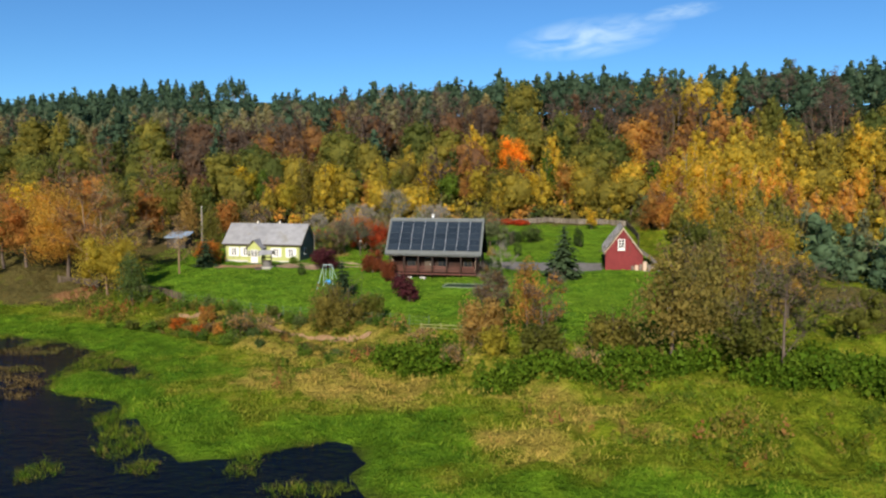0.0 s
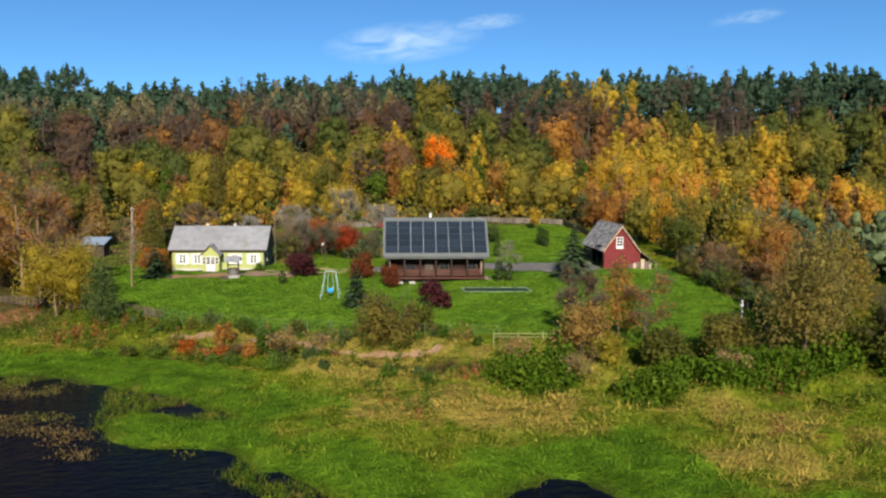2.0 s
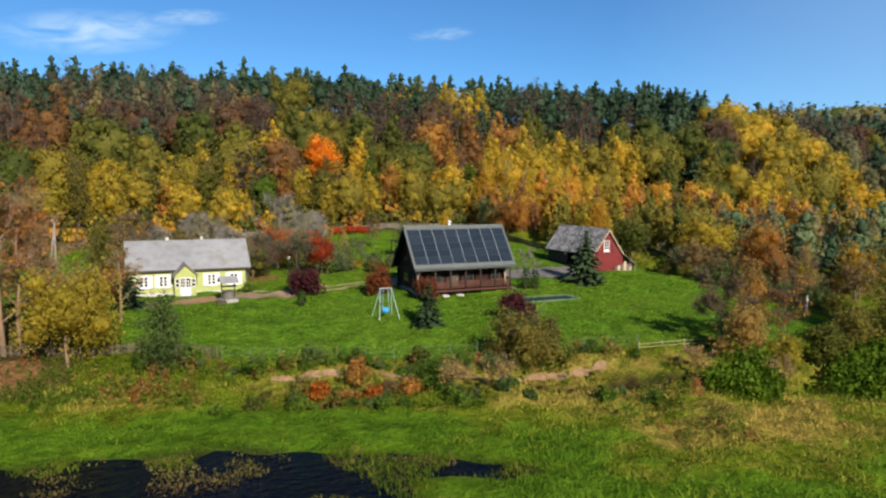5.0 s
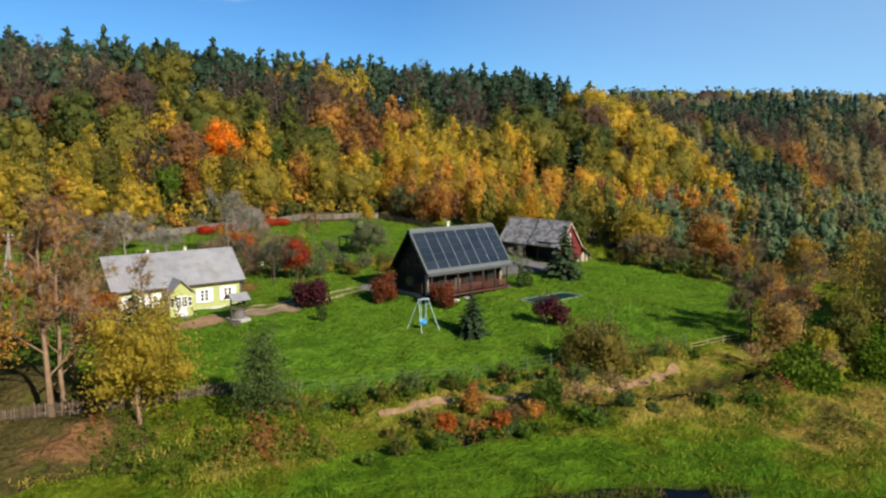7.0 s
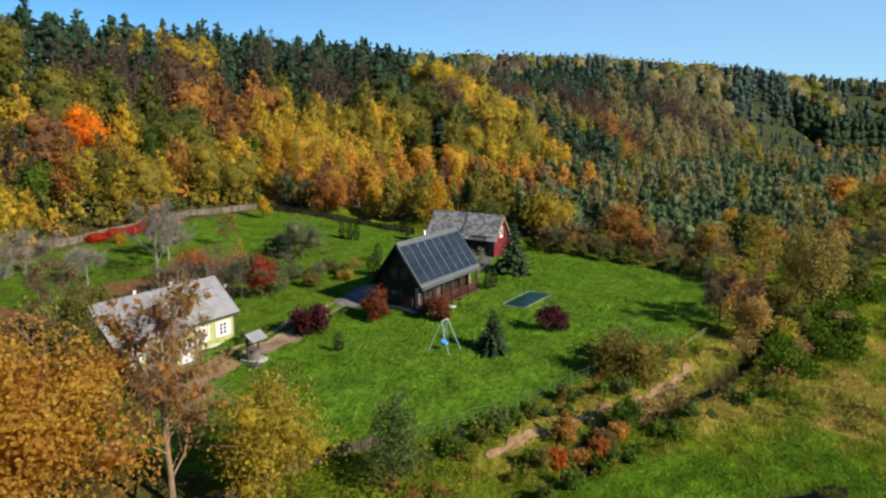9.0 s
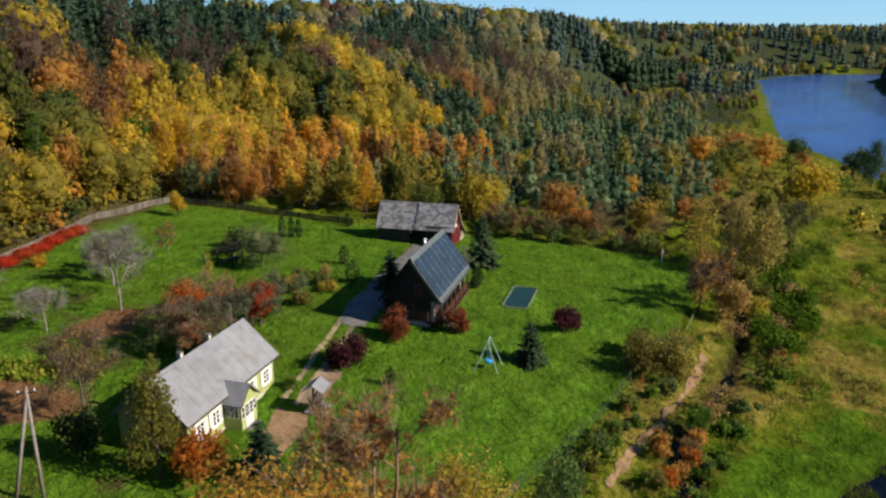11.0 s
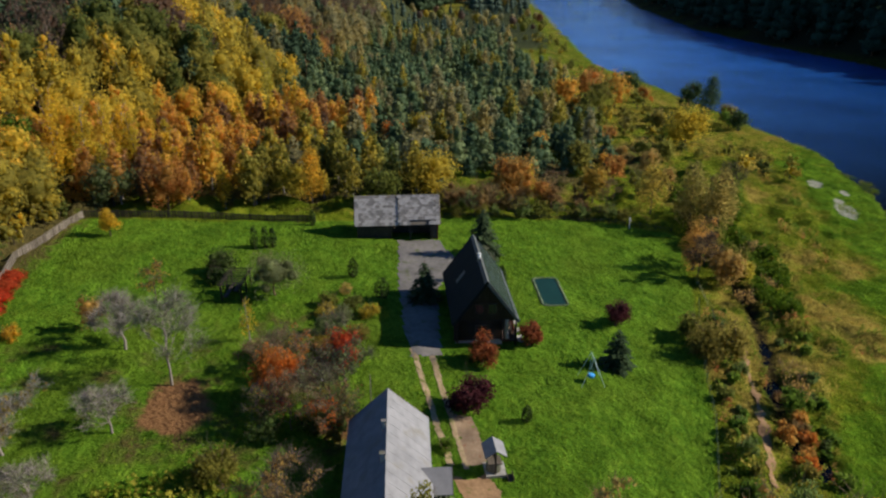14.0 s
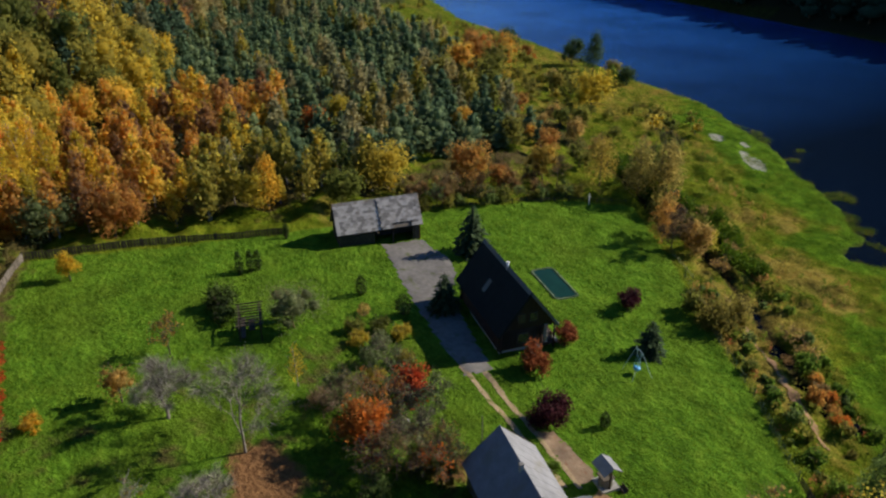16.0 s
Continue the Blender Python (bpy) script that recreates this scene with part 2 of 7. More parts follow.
def ground_material():
    s = Shade("ground_cover", 0.95, 0.02)
    n1, n2, n3, n4 = s.noise(0.08, 4), s.noise(0.55, 5), s.noise(3.2, 5, rough=0.65), s.noise(11.0, 3)
    lawn = s.ramp(s.math('ADD', s.math('MULTIPLY', n2, 0.35), s.math('ADD', s.math('MULTIPLY', s.noise(1.25, 4, stretch=(1, 1.8, 1)), 0.45), s.math('MULTIPLY', n3, 0.2))),
                  [(0.36, (0.044, 0.104, 0.008)), (0.5, (0.099, 0.208, 0.015)), (0.64, (0.165, 0.275, 0.024))])
    lawn = s.mix(s.span(n1, 0.45, 0.7, 0, 0.4), lawn, (0.13, 0.168, 0.018))
    lawn = s.gain(lawn, s.span(s.noise(0.3, 5, rough=0.65), 0.36, 0.6, 0.66, 1.08))
    mead = s.ramp(s.math('ADD', s.math('MULTIPLY', n2, 0.5), s.math('MULTIPLY', n3, 0.5)),
                  [(0.3, (0.042, 0.08, 0.006)), (0.5, (0.12, 0.16, 0.01)), (0.7, (0.235, 0.23, 0.022))])
    straw = s.ramp(n3, [(0.3, (0.2, 0.15, 0.03)), (0.7, (0.43, 0.32, 0.075))])
    dry = s.math('ADD', s.attr("dry"), s.span(n2, 0.3, 0.7, -0.35, 0.35))
    mead = s.mix(s.span(dry, 0.45, 1.0, 0.0, 0.8), mead, straw)
    lush = s.ramp(s.math('ADD', s.math('MULTIPLY', n3, 0.5), s.math('MULTIPLY', n2, 0.5)), [(0.32, (0.036, 0.088, 0.006)), (0.5, (0.09, 0.176, 0.01)), (0.68, (0.168, 0.265, 0.016))])
    tussock = s.span(s.noise(0.42, 5, rough=0.6), 0.4, 0.6, 0.7, 1.2)
    mead, lush = s.gain(mead, tussock), s.gain(lush, tussock)
    litter = s.ramp(n3, [(0.3, (0.05, 0.045, 0.018)), (0.55, (0.1, 0.085, 0.028)), (0.75, (0.17, 0.115, 0.03))])
    soil = s.ramp(n3, [(0.3, (0.15, 0.075, 0.034)), (0.7, (0.3, 0.16, 0.07))])
    edge = s.span(n2, 0.25, 0.75, -0.3, 0.3)

    def by(name):
        return s.span(s.math('ADD', s.attr(name), edge), 0.35, 0.65)
    col = s.mix(by("lawn"), mead, lawn)
    col = s.mix(by("lush"), col, lush)
    col = s.mix(by("litter"), col, litter)
    needles = s.ramp(n3, [(0.3, (0.03, 0.042, 0.018)), (0.7, (0.07, 0.08, 0.035))])
    col = s.mix(by("needle"), col, needles)
    col = s.mix(by("soil"), col, soil)
    # pale sky reflection of the marsh puddles, put into the ground colour
    col = s.mix(by("sky_puddle"), col, (0.36, 0.36, 0.3))
    col = s.mix(s.attr("mud"), col, (0.03, 0.022, 0.012))
    s.bump(s.math('ADD', s.math('ADD', n3, s.math('MULTIPLY', n4, 0.4)), s.math('MULTIPLY', s.noise(1.1, 3), 1.8)), 1.0, 0.45)
    return s.done(col)


M_GROUND = ground_material()


def water_material():
    s = Shade("river_water", 0.07, 0.2)
    s.b.inputs["IOR"].default_value = 1.33
    n = s.math('ADD', s.noise(0.9, 5, stretch=(1, 2.0, 1)), s.math('MULTIPLY', s.noise(0.06, 3), 1.2))
    s.bump(n, 0.8, 0.25)
    s.put(s.b.inputs["Roughness"], s.span(s.noise(0.02, 3), 0.35, 0.65, 0.05, 0.16))
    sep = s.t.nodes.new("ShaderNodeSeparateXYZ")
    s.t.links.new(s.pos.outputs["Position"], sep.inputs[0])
    dark_water = s.ramp(s.noise(0.03, 3), [(0.35, (0.001, 0.0015, 0.004)), (0.65, (0.001, 0.002, 0.007))])
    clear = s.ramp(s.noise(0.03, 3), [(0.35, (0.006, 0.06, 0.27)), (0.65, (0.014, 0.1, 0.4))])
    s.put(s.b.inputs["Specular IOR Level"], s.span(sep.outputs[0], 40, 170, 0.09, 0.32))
    return s.done(s.mix(s.span(sep.outputs[0], 30, 210), dark_water, clear))      # sky's blue reflection put into colour and specular, stronger eastward


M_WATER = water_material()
M_CONCRETE = surface("worn_concrete", (0.1, 0.095, 0.09), (0.19, 0.18, 0.17), 1.6, 0.9, 0.2, bump=0.4, local=False, spots=(0.09, 0.1, 0.05))
M_GRAVEL = surface("gravel", (0.13, 0.09, 0.055), (0.3, 0.22, 0.15), 7.0, 0.95, 0.1, bump=0.8, dist=0.05, local=False, spots=(0.2, 0.1, 0.06))
M_EARTH = surface("trodden_earth", (0.17, 0.1, 0.052), (0.35, 0.225, 0.125), 3.0, 0.95, 0.1, bump=0.7, dist=0.05, local=False, spots=(0.09, 0.11, 0.025))
M_TRACK = surface("wheel_track_sand", (0.22, 0.16, 0.09), (0.4, 0.31, 0.19), 3.0, 0.95, 0.1, bump=0.6, dist=0.04, local=False, spots=(0.12, 0.14, 0.03))
M_DARKLOG = surface("dark_brown_log", (0.012, 0.008, 0.006), (0.04, 0.024, 0.016), 5.0, 0.6, 0.3, stretch=(0.3, 1, 1), each=0.2)
M_REDLOG = surface("red_brown_log", (0.06, 0.022, 0.016), (0.14, 0.05, 0.034), 5.0, 0.6, 0.3, stretch=(0.3, 1, 1), each=0.3)
# shade under the porch put into the wall colour, darker than M_REDLOG
M_PORCHLOG = surface("shaded_log", (0.022, 0.012, 0.009), (0.065, 0.03, 0.021), 5.0, 0.6, 0.3, stretch=(0.3, 1, 1), each=0.3)
M_LOGEND = surface("pale_log_end", (0.35, 0.26, 0.18), (0.6, 0.48, 0.36), 8.0, 0.8, 0.2)
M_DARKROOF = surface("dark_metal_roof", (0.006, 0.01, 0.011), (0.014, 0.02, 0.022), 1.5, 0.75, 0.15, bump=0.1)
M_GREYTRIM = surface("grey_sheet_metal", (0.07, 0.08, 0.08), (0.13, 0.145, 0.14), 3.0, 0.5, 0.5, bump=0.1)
M_FRAME = surface("black_panel_frame", (0.02, 0.025, 0.032), (0.035, 0.04, 0.05), 6.0, 0.4, 0.4, bump=0.05)
M_RAIL = surface("aluminium_rail", (0.3, 0.33, 0.36), (0.42, 0.45, 0.48), 6.0, 0.4, 0.5, metal=0.4, bump=0.05)
M_WHITE = surface("white_paint", (0.55, 0.55, 0.53), (0.76, 0.76, 0.74), 4.0, 0.6, 0.4, bump=0.1)
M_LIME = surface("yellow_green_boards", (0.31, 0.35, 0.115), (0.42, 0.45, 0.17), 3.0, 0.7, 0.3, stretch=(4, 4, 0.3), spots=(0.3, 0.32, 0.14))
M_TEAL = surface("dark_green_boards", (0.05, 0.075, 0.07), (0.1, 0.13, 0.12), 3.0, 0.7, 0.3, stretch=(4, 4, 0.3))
M_SLATE = surface("grey_cement_roof", (0.17, 0.174, 0.185), (0.28, 0.284, 0.3), 1.1, 0.9, 0.1, stretch=(1, 1, 1), bump=0.2, spots=(0.2, 0.195, 0.18))
M_SHINGLE = surface("weathered_shingle", (0.2, 0.19, 0.18), (0.43, 0.41, 0.395), 3.0, 0.9, 0.15, stretch=(0.3, 5, 1), each=0.6, bump=0.6)
M_BARNRED = surface("barn_red_boards", (0.12, 0.018, 0.02), (0.22, 0.034, 0.034), 3.0, 0.75, 0.25, stretch=(4, 4, 0.25), spots=(0.1, 0.02, 0.022))
M_OLDWOOD = surface("old_grey_wood", (0.09, 0.075, 0.06), (0.23, 0.2, 0.165), 4.0, 0.9, 0.15, stretch=(0.3, 3, 1), each=0.4, bump=0.5)
M_PICKET = surface("brown_weathered_pickets", (0.06, 0.045, 0.032), (0.15, 0.115, 0.085), 4.0, 0.9, 0.15, stretch=(0.3, 3, 1), each=0.5, bump=0.5)
M_DARKWOOD = surface("dark_weathered_wood", (0.035, 0.028, 0.022), (0.1, 0.08, 0.06), 4.0, 0.85, 0.2, each=0.3)
M_YELLOWWOOD = surface("pale_yellow_paint", (0.2, 0.22, 0.08), (0.32, 0.33, 0.14), 4.0, 0.7, 0.3)
M_CHIMNEY = surface("cream_render", (0.42, 0.37, 0.29), (0.62, 0.57, 0.47), 5.0, 0.9, 0.2, spots=(0.3, 0.25, 0.18))
M_STEEL = surface("stainless_flue", (0.6, 0.6, 0.6), (0.8, 0.8, 0.8), 5.0, 0.3, 0.5, metal=0.7, bump=0.05)
M_BLUE = surface("blue_plastic", (0.02, 0.25, 0.62), (0.04, 0.36, 0.75), 3.0, 0.4, 0.5, bump=0.05)
M_MINT = surface("pale_mint_steel", (0.36, 0.52, 0.5), (0.5, 0.64, 0.62), 5.0, 0.5, 0.4, bump=0.05)
M_POOL = surface("green_pool_water", (0.004, 0.026, 0.018), (0.008, 0.042, 0.03), 0.8, 0.3, 0.1, bump=0.1)
M_PEBBLE = surface("pale_pebbles", (0.06, 0.1, 0.045), (0.17, 0.21, 0.12), 6.0, 0.9, 0.2, each=0.4)
M_BLUEROOF = surface("blue_grey_sheet", (0.16, 0.22, 0.3), (0.26, 0.33, 0.42), 2.0, 0.5, 0.4)
M_WIRE = surface("green_wire", (0.07, 0.11, 0.06), (0.11, 0.15, 0.08), 4.0, 0.6, 0.3)
M_STONE = surface("field_stone", (0.26, 0.25, 0.23), (0.5, 0.48, 0.45), 4.0, 0.9, 0.2, each=0.3)


def glass_material():
    s = Shade("window_glass", 0.08, 0.6)
    return s.done(s.ramp(s.noise(0.7, 2), [(0.3, (0.012, 0.014, 0.016)), (0.7, (0.03, 0.034, 0.038))]))


def panel_material():
    """Dark blue cells with fine grid lines behind glass."""
    s = Shade("solar_cells", 0.22, 0.25)
    sep = s.t.nodes.new("ShaderNodeSeparateXYZ")
    s.t.links.new(s.tex.outputs["Object"], sep.inputs[0])
    fx = s.math('FRACT', s.math('MULTIPLY', sep.outputs[0], 6.0))
    fy = s.math('FRACT', s.math('MULTIPLY', sep.outputs[1], 6.0))
    line = s.math('MAXIMUM', s.math('LESS_THAN', fx, 0.05), s.math('LESS_THAN', fy, 0.05))
    mid = s.math('LESS_THAN', s.math('ABSOLUTE', sep.outputs[0]), 0.02)
    base = s.ramp(s.math('ADD', s.math('MULTIPLY', s.each(), 0.6), s.math('MULTIPLY', s.noise(1.0, 2), 0.4)),
                  [(0.2, (0.012, 0.019, 0.028)), (0.8, (0.021, 0.031, 0.044))])
    col = s.mix(s.math('MULTIPLY', line, 0.3), base, (0.06, 0.08, 0.11))
    col = s.mix(s.math('MULTIPLY', mid, 0.12), col, (0.09, 0.11, 0.14))
    return s.done(col)


M_GLASS = glass_material()
M_CELLS = panel_material()

# ---- geometry helpers ----
class Geo:
    """Collects plain faces for one mesh."""

    def __init__(self):
        self.v, self.f = [], []

    def face(self, *pts):
        i = len(self.v)
        self.v += [tuple(p) for p in pts]
        self.f.append(tuple(range(i, i + len(pts))))
        return self

    def box(self, x0, y0, z0, x1, y1, z1):
        i = len(self.v)
        self.v += [(x, y, z) for z in (z0, z1) for x, y in ((x0, y0), (x1, y0), (x1, y1), (x0, y1))]
        self.f += [tuple(i + k for k in q) for q in ((3, 2, 1, 0), (4, 5, 6, 7), (0, 1, 5, 4), (1, 2, 6, 5), (2, 3, 7, 6), (3, 0, 4, 7))]
        return self

    def prism(self, pts, vec):
        """A polygon pushed along vec."""
        i, n, vec = len(self.v), len(pts), Vector(vec)
        self.v += [tuple(p) for p in pts] + [tuple(Vector(p) + vec) for p in pts]
        self.f += [tuple(range(i + n - 1, i - 1, -1)), tuple(range(i + n, i + 2 * n))]
        self.f += [(i + k, i + (k + 1) % n, i + n + (k + 1) % n, i + n + k) for k in range(n)]
        return self

    def beam(self, a, b, w, h):
        """A square bar from a to b, w across and h deep."""
        a, b = Vector(a), Vector(b)
        d = (b - a).normalized()
        side = d.cross(Vector((0, 0, 1)))
        side = (side if side.length > 0.01 else Vector((1, 0, 0))).normalized() * w / 2
        up = side.cross(d).normalized() * h / 2
        return self.prism([a - side - up, a + side - up, a + side + up, a - side + up], b - a)

    def tube(self, pts, radii, n=8, cap=True):
        pts = [Vector(p) for p in pts]
        i = len(self.v)
        for k, p in enumerate(pts):
            d = (pts[min(k + 1, len(pts) - 1)] - pts[max(k - 1, 0)]).normalized()
            a = d.orthogonal().normalized()
            b = d.cross(a)
            for j in range(n):
                q = 2 * math.pi * j / n
                self.v.append(tuple(p + (a * math.cos(q) + b * math.sin(q)) * radii[k]))
        for k in range(len(pts) - 1):
            for j in range(n):
                self.f.append((i + k * n + j, i + k * n + (j + 1) % n, i + (k + 1) * n + (j + 1) % n, i + (k + 1) * n + j))
        if cap:
            self.f.append(tuple(i + j for j in range(n - 1, -1, -1)))
            self.f.append(tuple(i + (len(pts) - 1) * n + j for j in range(n)))
        return self

    def mesh(self, name, mat, smooth=False):
        me = bpy.data.meshes.new(name)
        me.from_pydata(self.v, [], self.f)
        me.materials.append(mat)
        if smooth:
            me.polygons.foreach_set("use_smooth", [True] * len(me.polygons))
        me.update()
        bm = bmesh.new()
        bm.from_mesh(me)
        bmesh.ops.recalc_face_normals(bm, faces=bm.faces)
        bm.to_mesh(me)
        bm.free()
        return me


def thing(name, x, y, z, turn=0.0, label="", category="", group="", kind=""):
    """An empty at a thing's base, to hold its parts."""
    ob = new(name)
    ob.matrix_world = pose(x, y, z, 0, 0, turn)
    ob.empty_display_size = 0.2
    return tagged(ob, label, category, group, kind)


def part(name, geo, mat, parent, label="", smooth=False):
    ob = new(name, geo.mesh(name, mat, smooth) if isinstance(geo, Geo) else geo)
    ob.parent = parent
    return tagged(ob, label)


def whole(name, geo, mat, label, category, kind="", group="", smooth=False):
    return tagged(new(name, geo.mesh(name, mat, smooth)), label, category, group, kind)


def tri_mesh(name, verts, tris, mats, mat_index=None, tone=None):
    """A mesh of triangles out of arrays."""
    me = bpy.data.meshes.new(name)
    nv, nf = len(verts), len(tris)
    me.vertices.add(nv)
    me.vertices.foreach_set("co", np.ascontiguousarray(verts, np.float32).ravel())
    me.loops.add(nf * 3)
    me.loops.foreach_set("vertex_index", np.ascontiguousarray(tris, np.int32).ravel())
    me.polygons.add(nf)
    me.polygons.foreach_set("loop_start", np.arange(0, nf * 3, 3, dtype=np.int32))
    for m in mats:
        me.materials.append(m)
    if mat_index is not None:
        me.polygons.foreach_set("material_index", np.ascontiguousarray(mat_index, np.int32))
    if tone is not None:
        me.attributes.new("tone", 'FLOAT', 'POINT').data.foreach_set("value", np.ascontiguousarray(tone, np.float32))
    me.update(calc_edges=True)
    return me


# ---- the lie of the land ----
BANK = [(-1500, 420), (-400, 150), (-160, 104), (-100, 93), (-70, 88), (-51, 84.2), (-47, 82.3), (-40.3, 79.8), (-36, 75.2), (-31, 71.5), (-26.4, 66), (-26.3, 65.2), (-27.2, 64.9), (-30.8, 67.2), (-33.6, 68.9), (-34.6, 68.4), (-35, 65), (-34.2, 61.8), (-31, 59.8), (-26.6, 59), (-24.3, 54.8), (-22.4, 52.6), (-19, 48.3), (-16.8, 46.3), (-14, 46.6), (-11.9, 48.4), (-8, 50), (-4.9, 48), (-4.7, 42),
        (3, 35), (14.5, 28), (33, 17), (65, 2.5), (101, -0.5), (156, -6.3), (207, -9), (260, -25), (435, -83), (690, -163), (810, -235), (880, -360), (900, -600), (900, -2600)]
FAR_BANK = [(-1500, 260), (-400, 10), (-150, -75), (0, -105), (142, -114), (245, -120), (319, -128), (480, -180), (680, -268), (745, -380), (765, -600), (765, -2600)]
LAWN = [(-48, 109.5), (-44, 103.2), (-38, 100), (-24, 91), (-10, 84), (4, 76.3), (20, 68.5), (28.5, 80), (33, 103), (34, 125), (39.5, 159), (23, 164.5), (7, 164.5), (-20, 167), (-50, 158), (-52, 130)]
DITCH = [(-30, 85.5), (-24, 83), (-12, 75.6), (-1, 70.6), (8, 68.2), (18, 66), (28, 62), (45, 55)]
PUDDLES = [(43.5, 22.0, 3.2, 1.6), (29.6, 27.2, 5.6, 1.8), (37.0, 20.5, 1.8, 1.0)]
TRAIL = [(-34, 91.5), (-25, 86.2), (-15, 80.6), (-5, 75.6), (4, 72)]


def line_d(line, x, y):
    """Signed distance to a line of points, positive on its left."""
    best, sign = np.full(np.shape(x), 1e9), np.ones(np.shape(x))
    for (ax, ay), (bx, by) in zip(line, line[1:]):
        dx, dy = bx - ax, by - ay
        t = np.clip(((x - ax) * dx + (y - ay) * dy) / (dx * dx + dy * dy), 0, 1)
        d = np.hypot(x - ax - t * dx, y - ay - t * dy)
        s = np.where(dx * (y - ay) - dy * (x - ax) > 0, 1, -1)
        near = d < best - 1e-9
        best, sign = np.where(near, d, best), np.where(near, s, sign)
    return best * sign


def inside(poly, x, y):
    """Signed distance to a closed polygon, positive inside."""
    hit = np.zeros(np.shape(x), bool)
    for (ax, ay), (bx, by) in zip(poly, poly[1:] + poly[:1]):
        if ay != by:
            hit ^= ((ay > y) != (by > y)) & (x < (bx - ax) * (y - ay) / (by - ay) + ax)
    return np.where(hit, 1, -1) * np.abs(line_d(poly + poly[:1], x, y))


def vnoise(x, y, size, seed=0):
    """Smooth noise from 0 to 1 with lumps of about that size."""
    x, y = np.asarray(x, float) / size, np.asarray(y, float) / size
    xi, yi = np.floor(x), np.floor(y)
    fx, fy = x - xi, y - yi
    fx, fy = fx * fx * (3 - 2 * fx), fy * fy * (3 - 2 * fy)

    def h(a, b):
        v = np.sin(a * 127.1 + b * 311.7 + seed * 74.7) * 43758.5453
        return v - np.floor(v)
    return (h(xi, yi) * (1 - fx) + h(xi + 1, yi) * fx) * (1 - fy) + (h(xi, yi + 1) * (1 - fx) + h(xi + 1, yi + 1) * fx) * fy


def foot(x):
    """Where the wooded slope begins."""
    return np.interp(x, [-1500, -400, -200, -60, 0, 45, 75, 110, 200, 340, 700, 880, 960, 3200], [560, 300, 215, 172, 170, 163, 150, 128, 100, 45, -60, -240, -1600, -2600])


def height(x, y):
    x, y = np.asarray(x, float), np.asarray(y, float)
    d = line_d(BANK, x, y) + (vnoise(x, y, 5, 3) - 0.5) * 1.6 + (vnoise(x, y, 1.9, 4) - 0.5) * 1.6
    de = np.where(d > 0, d * np.interp(x, [-60, -35, -10], [1.7, 1.3, 1.0]), d)
    ramp = 1.5 + np.interp(de, [-30, -6, 0, 2, 8, 17, 22, 29, 36, 60, 400], [-3, -1.2, 0, .35, .45, .65, 1.2, 2.2, 3.0, 5.5, 30])
    lawn = 4.8 + 0.045 * (np.clip(y, 0, 220) - 97) + 0.02 * (np.clip(x, -45, 45) + 17)
    lawn = np.where(x > 60, np.minimum(lawn, 4 + de * .03), lawn)
    hh = np.clip(0.5 + (lawn - ramp), 0, 1)
    z = lawn * (1 - hh) + ramp * hh - 0.5 * hh * (1 - hh)
    h = y - foot(x)
    h = np.where(x > 700, np.minimum(h, (line_d(BANK, x, y) - 14) * .8), h)
    rise = np.interp(x, [-300, -60, -10, 60, 140, 190, 350, 600], [.74, .8, 1.0, 1.06, 1.1, .75, 1.25, 1.7])
    z = z + rise * np.interp(h, [-30, 0, 10, 40, 62, 100, 200, 1000], [0, .6, 5, 19.5, 25, 28, 30, 30]) * np.clip((h + 30) / 30, 0, 1)
    z = z + 26 * np.exp(-((x + 115) ** 2 + (y - 410) ** 2) / 2 / 80 ** 2)
    f = -line_d(FAR_BANK, x, y)
    zf = 1.5 + np.interp(f, [-30, -6, 0, 4, 30, 90, 200, 500], [-3, -1.2, 0, 2, 22, 55, 66, 70])
    return np.where(f > -25, np.maximum(zf, np.where(d < -25, -1.5, z)), z)


def ground_z(x, y):
    """The ground with its small unevenness and the ditch."""
    x, y = np.asarray(x, float), np.asarray(y, float)
    z = height(x, y)
    land = np.clip((line_d(BANK, x, y) - 1) / 13, 0, 1) * np.clip((110 - x) / 40, 0, 1)
    lawn = np.clip(inside(LAWN, x, y) / 4 + 1, 0, 1)
    z = z + land * (1 - 0.75 * lawn) * (1.1 * (vnoise(x, y, 4, 11) - .5) + 1.05 * (vnoise(x, y, 1.9, 12) - .5)) + 0.28 * land * (vnoise(x, y, 1.9, 13) - .5)
    z = z + (.95 + .4 * np.clip((x + 18) / 8, 0, 1)) * land * (1 - lawn) * (vnoise((.87 * x - .49 * y) / 2.2, .49 * x + .87 * y, 2.3, 15) - .5)
    u, v = (x - 4.3) * .979 - (y - 97.4) * .203, (x - 4.3) * .203 + (y - 97.4) * .979
    flat = np.clip(1.6 - np.maximum(np.abs(u) - 4.0, np.abs(v) - 1.5), 0, 1)
    z = z * (1 - flat) + 5.24 * flat                  # level ground round the garden pool
    z = np.where((x > 0) & (line_d(BANK, x, y) > 1.5), np.maximum(z, 1.6), z)     # the east meadow stays dry
    for px, py, ra, rb in PUDDLES:                         # flat beds of the marsh puddles
        a, b = (x - px) * .87 - (y - py) * .49, (x - px) * .49 + (y - py) * .87
        f = np.exp(-((a / ra) ** 2 + (b / rb) ** 2) ** 2)
        z = z * (1 - f) + 1.56 * f
    return z - 0.95 * np.exp(-(line_d(DITCH, x, y) / 0.85) ** 2)


def gz(x, y):
    return float(ground_z(np.array([x]), np.array([y]))[0])


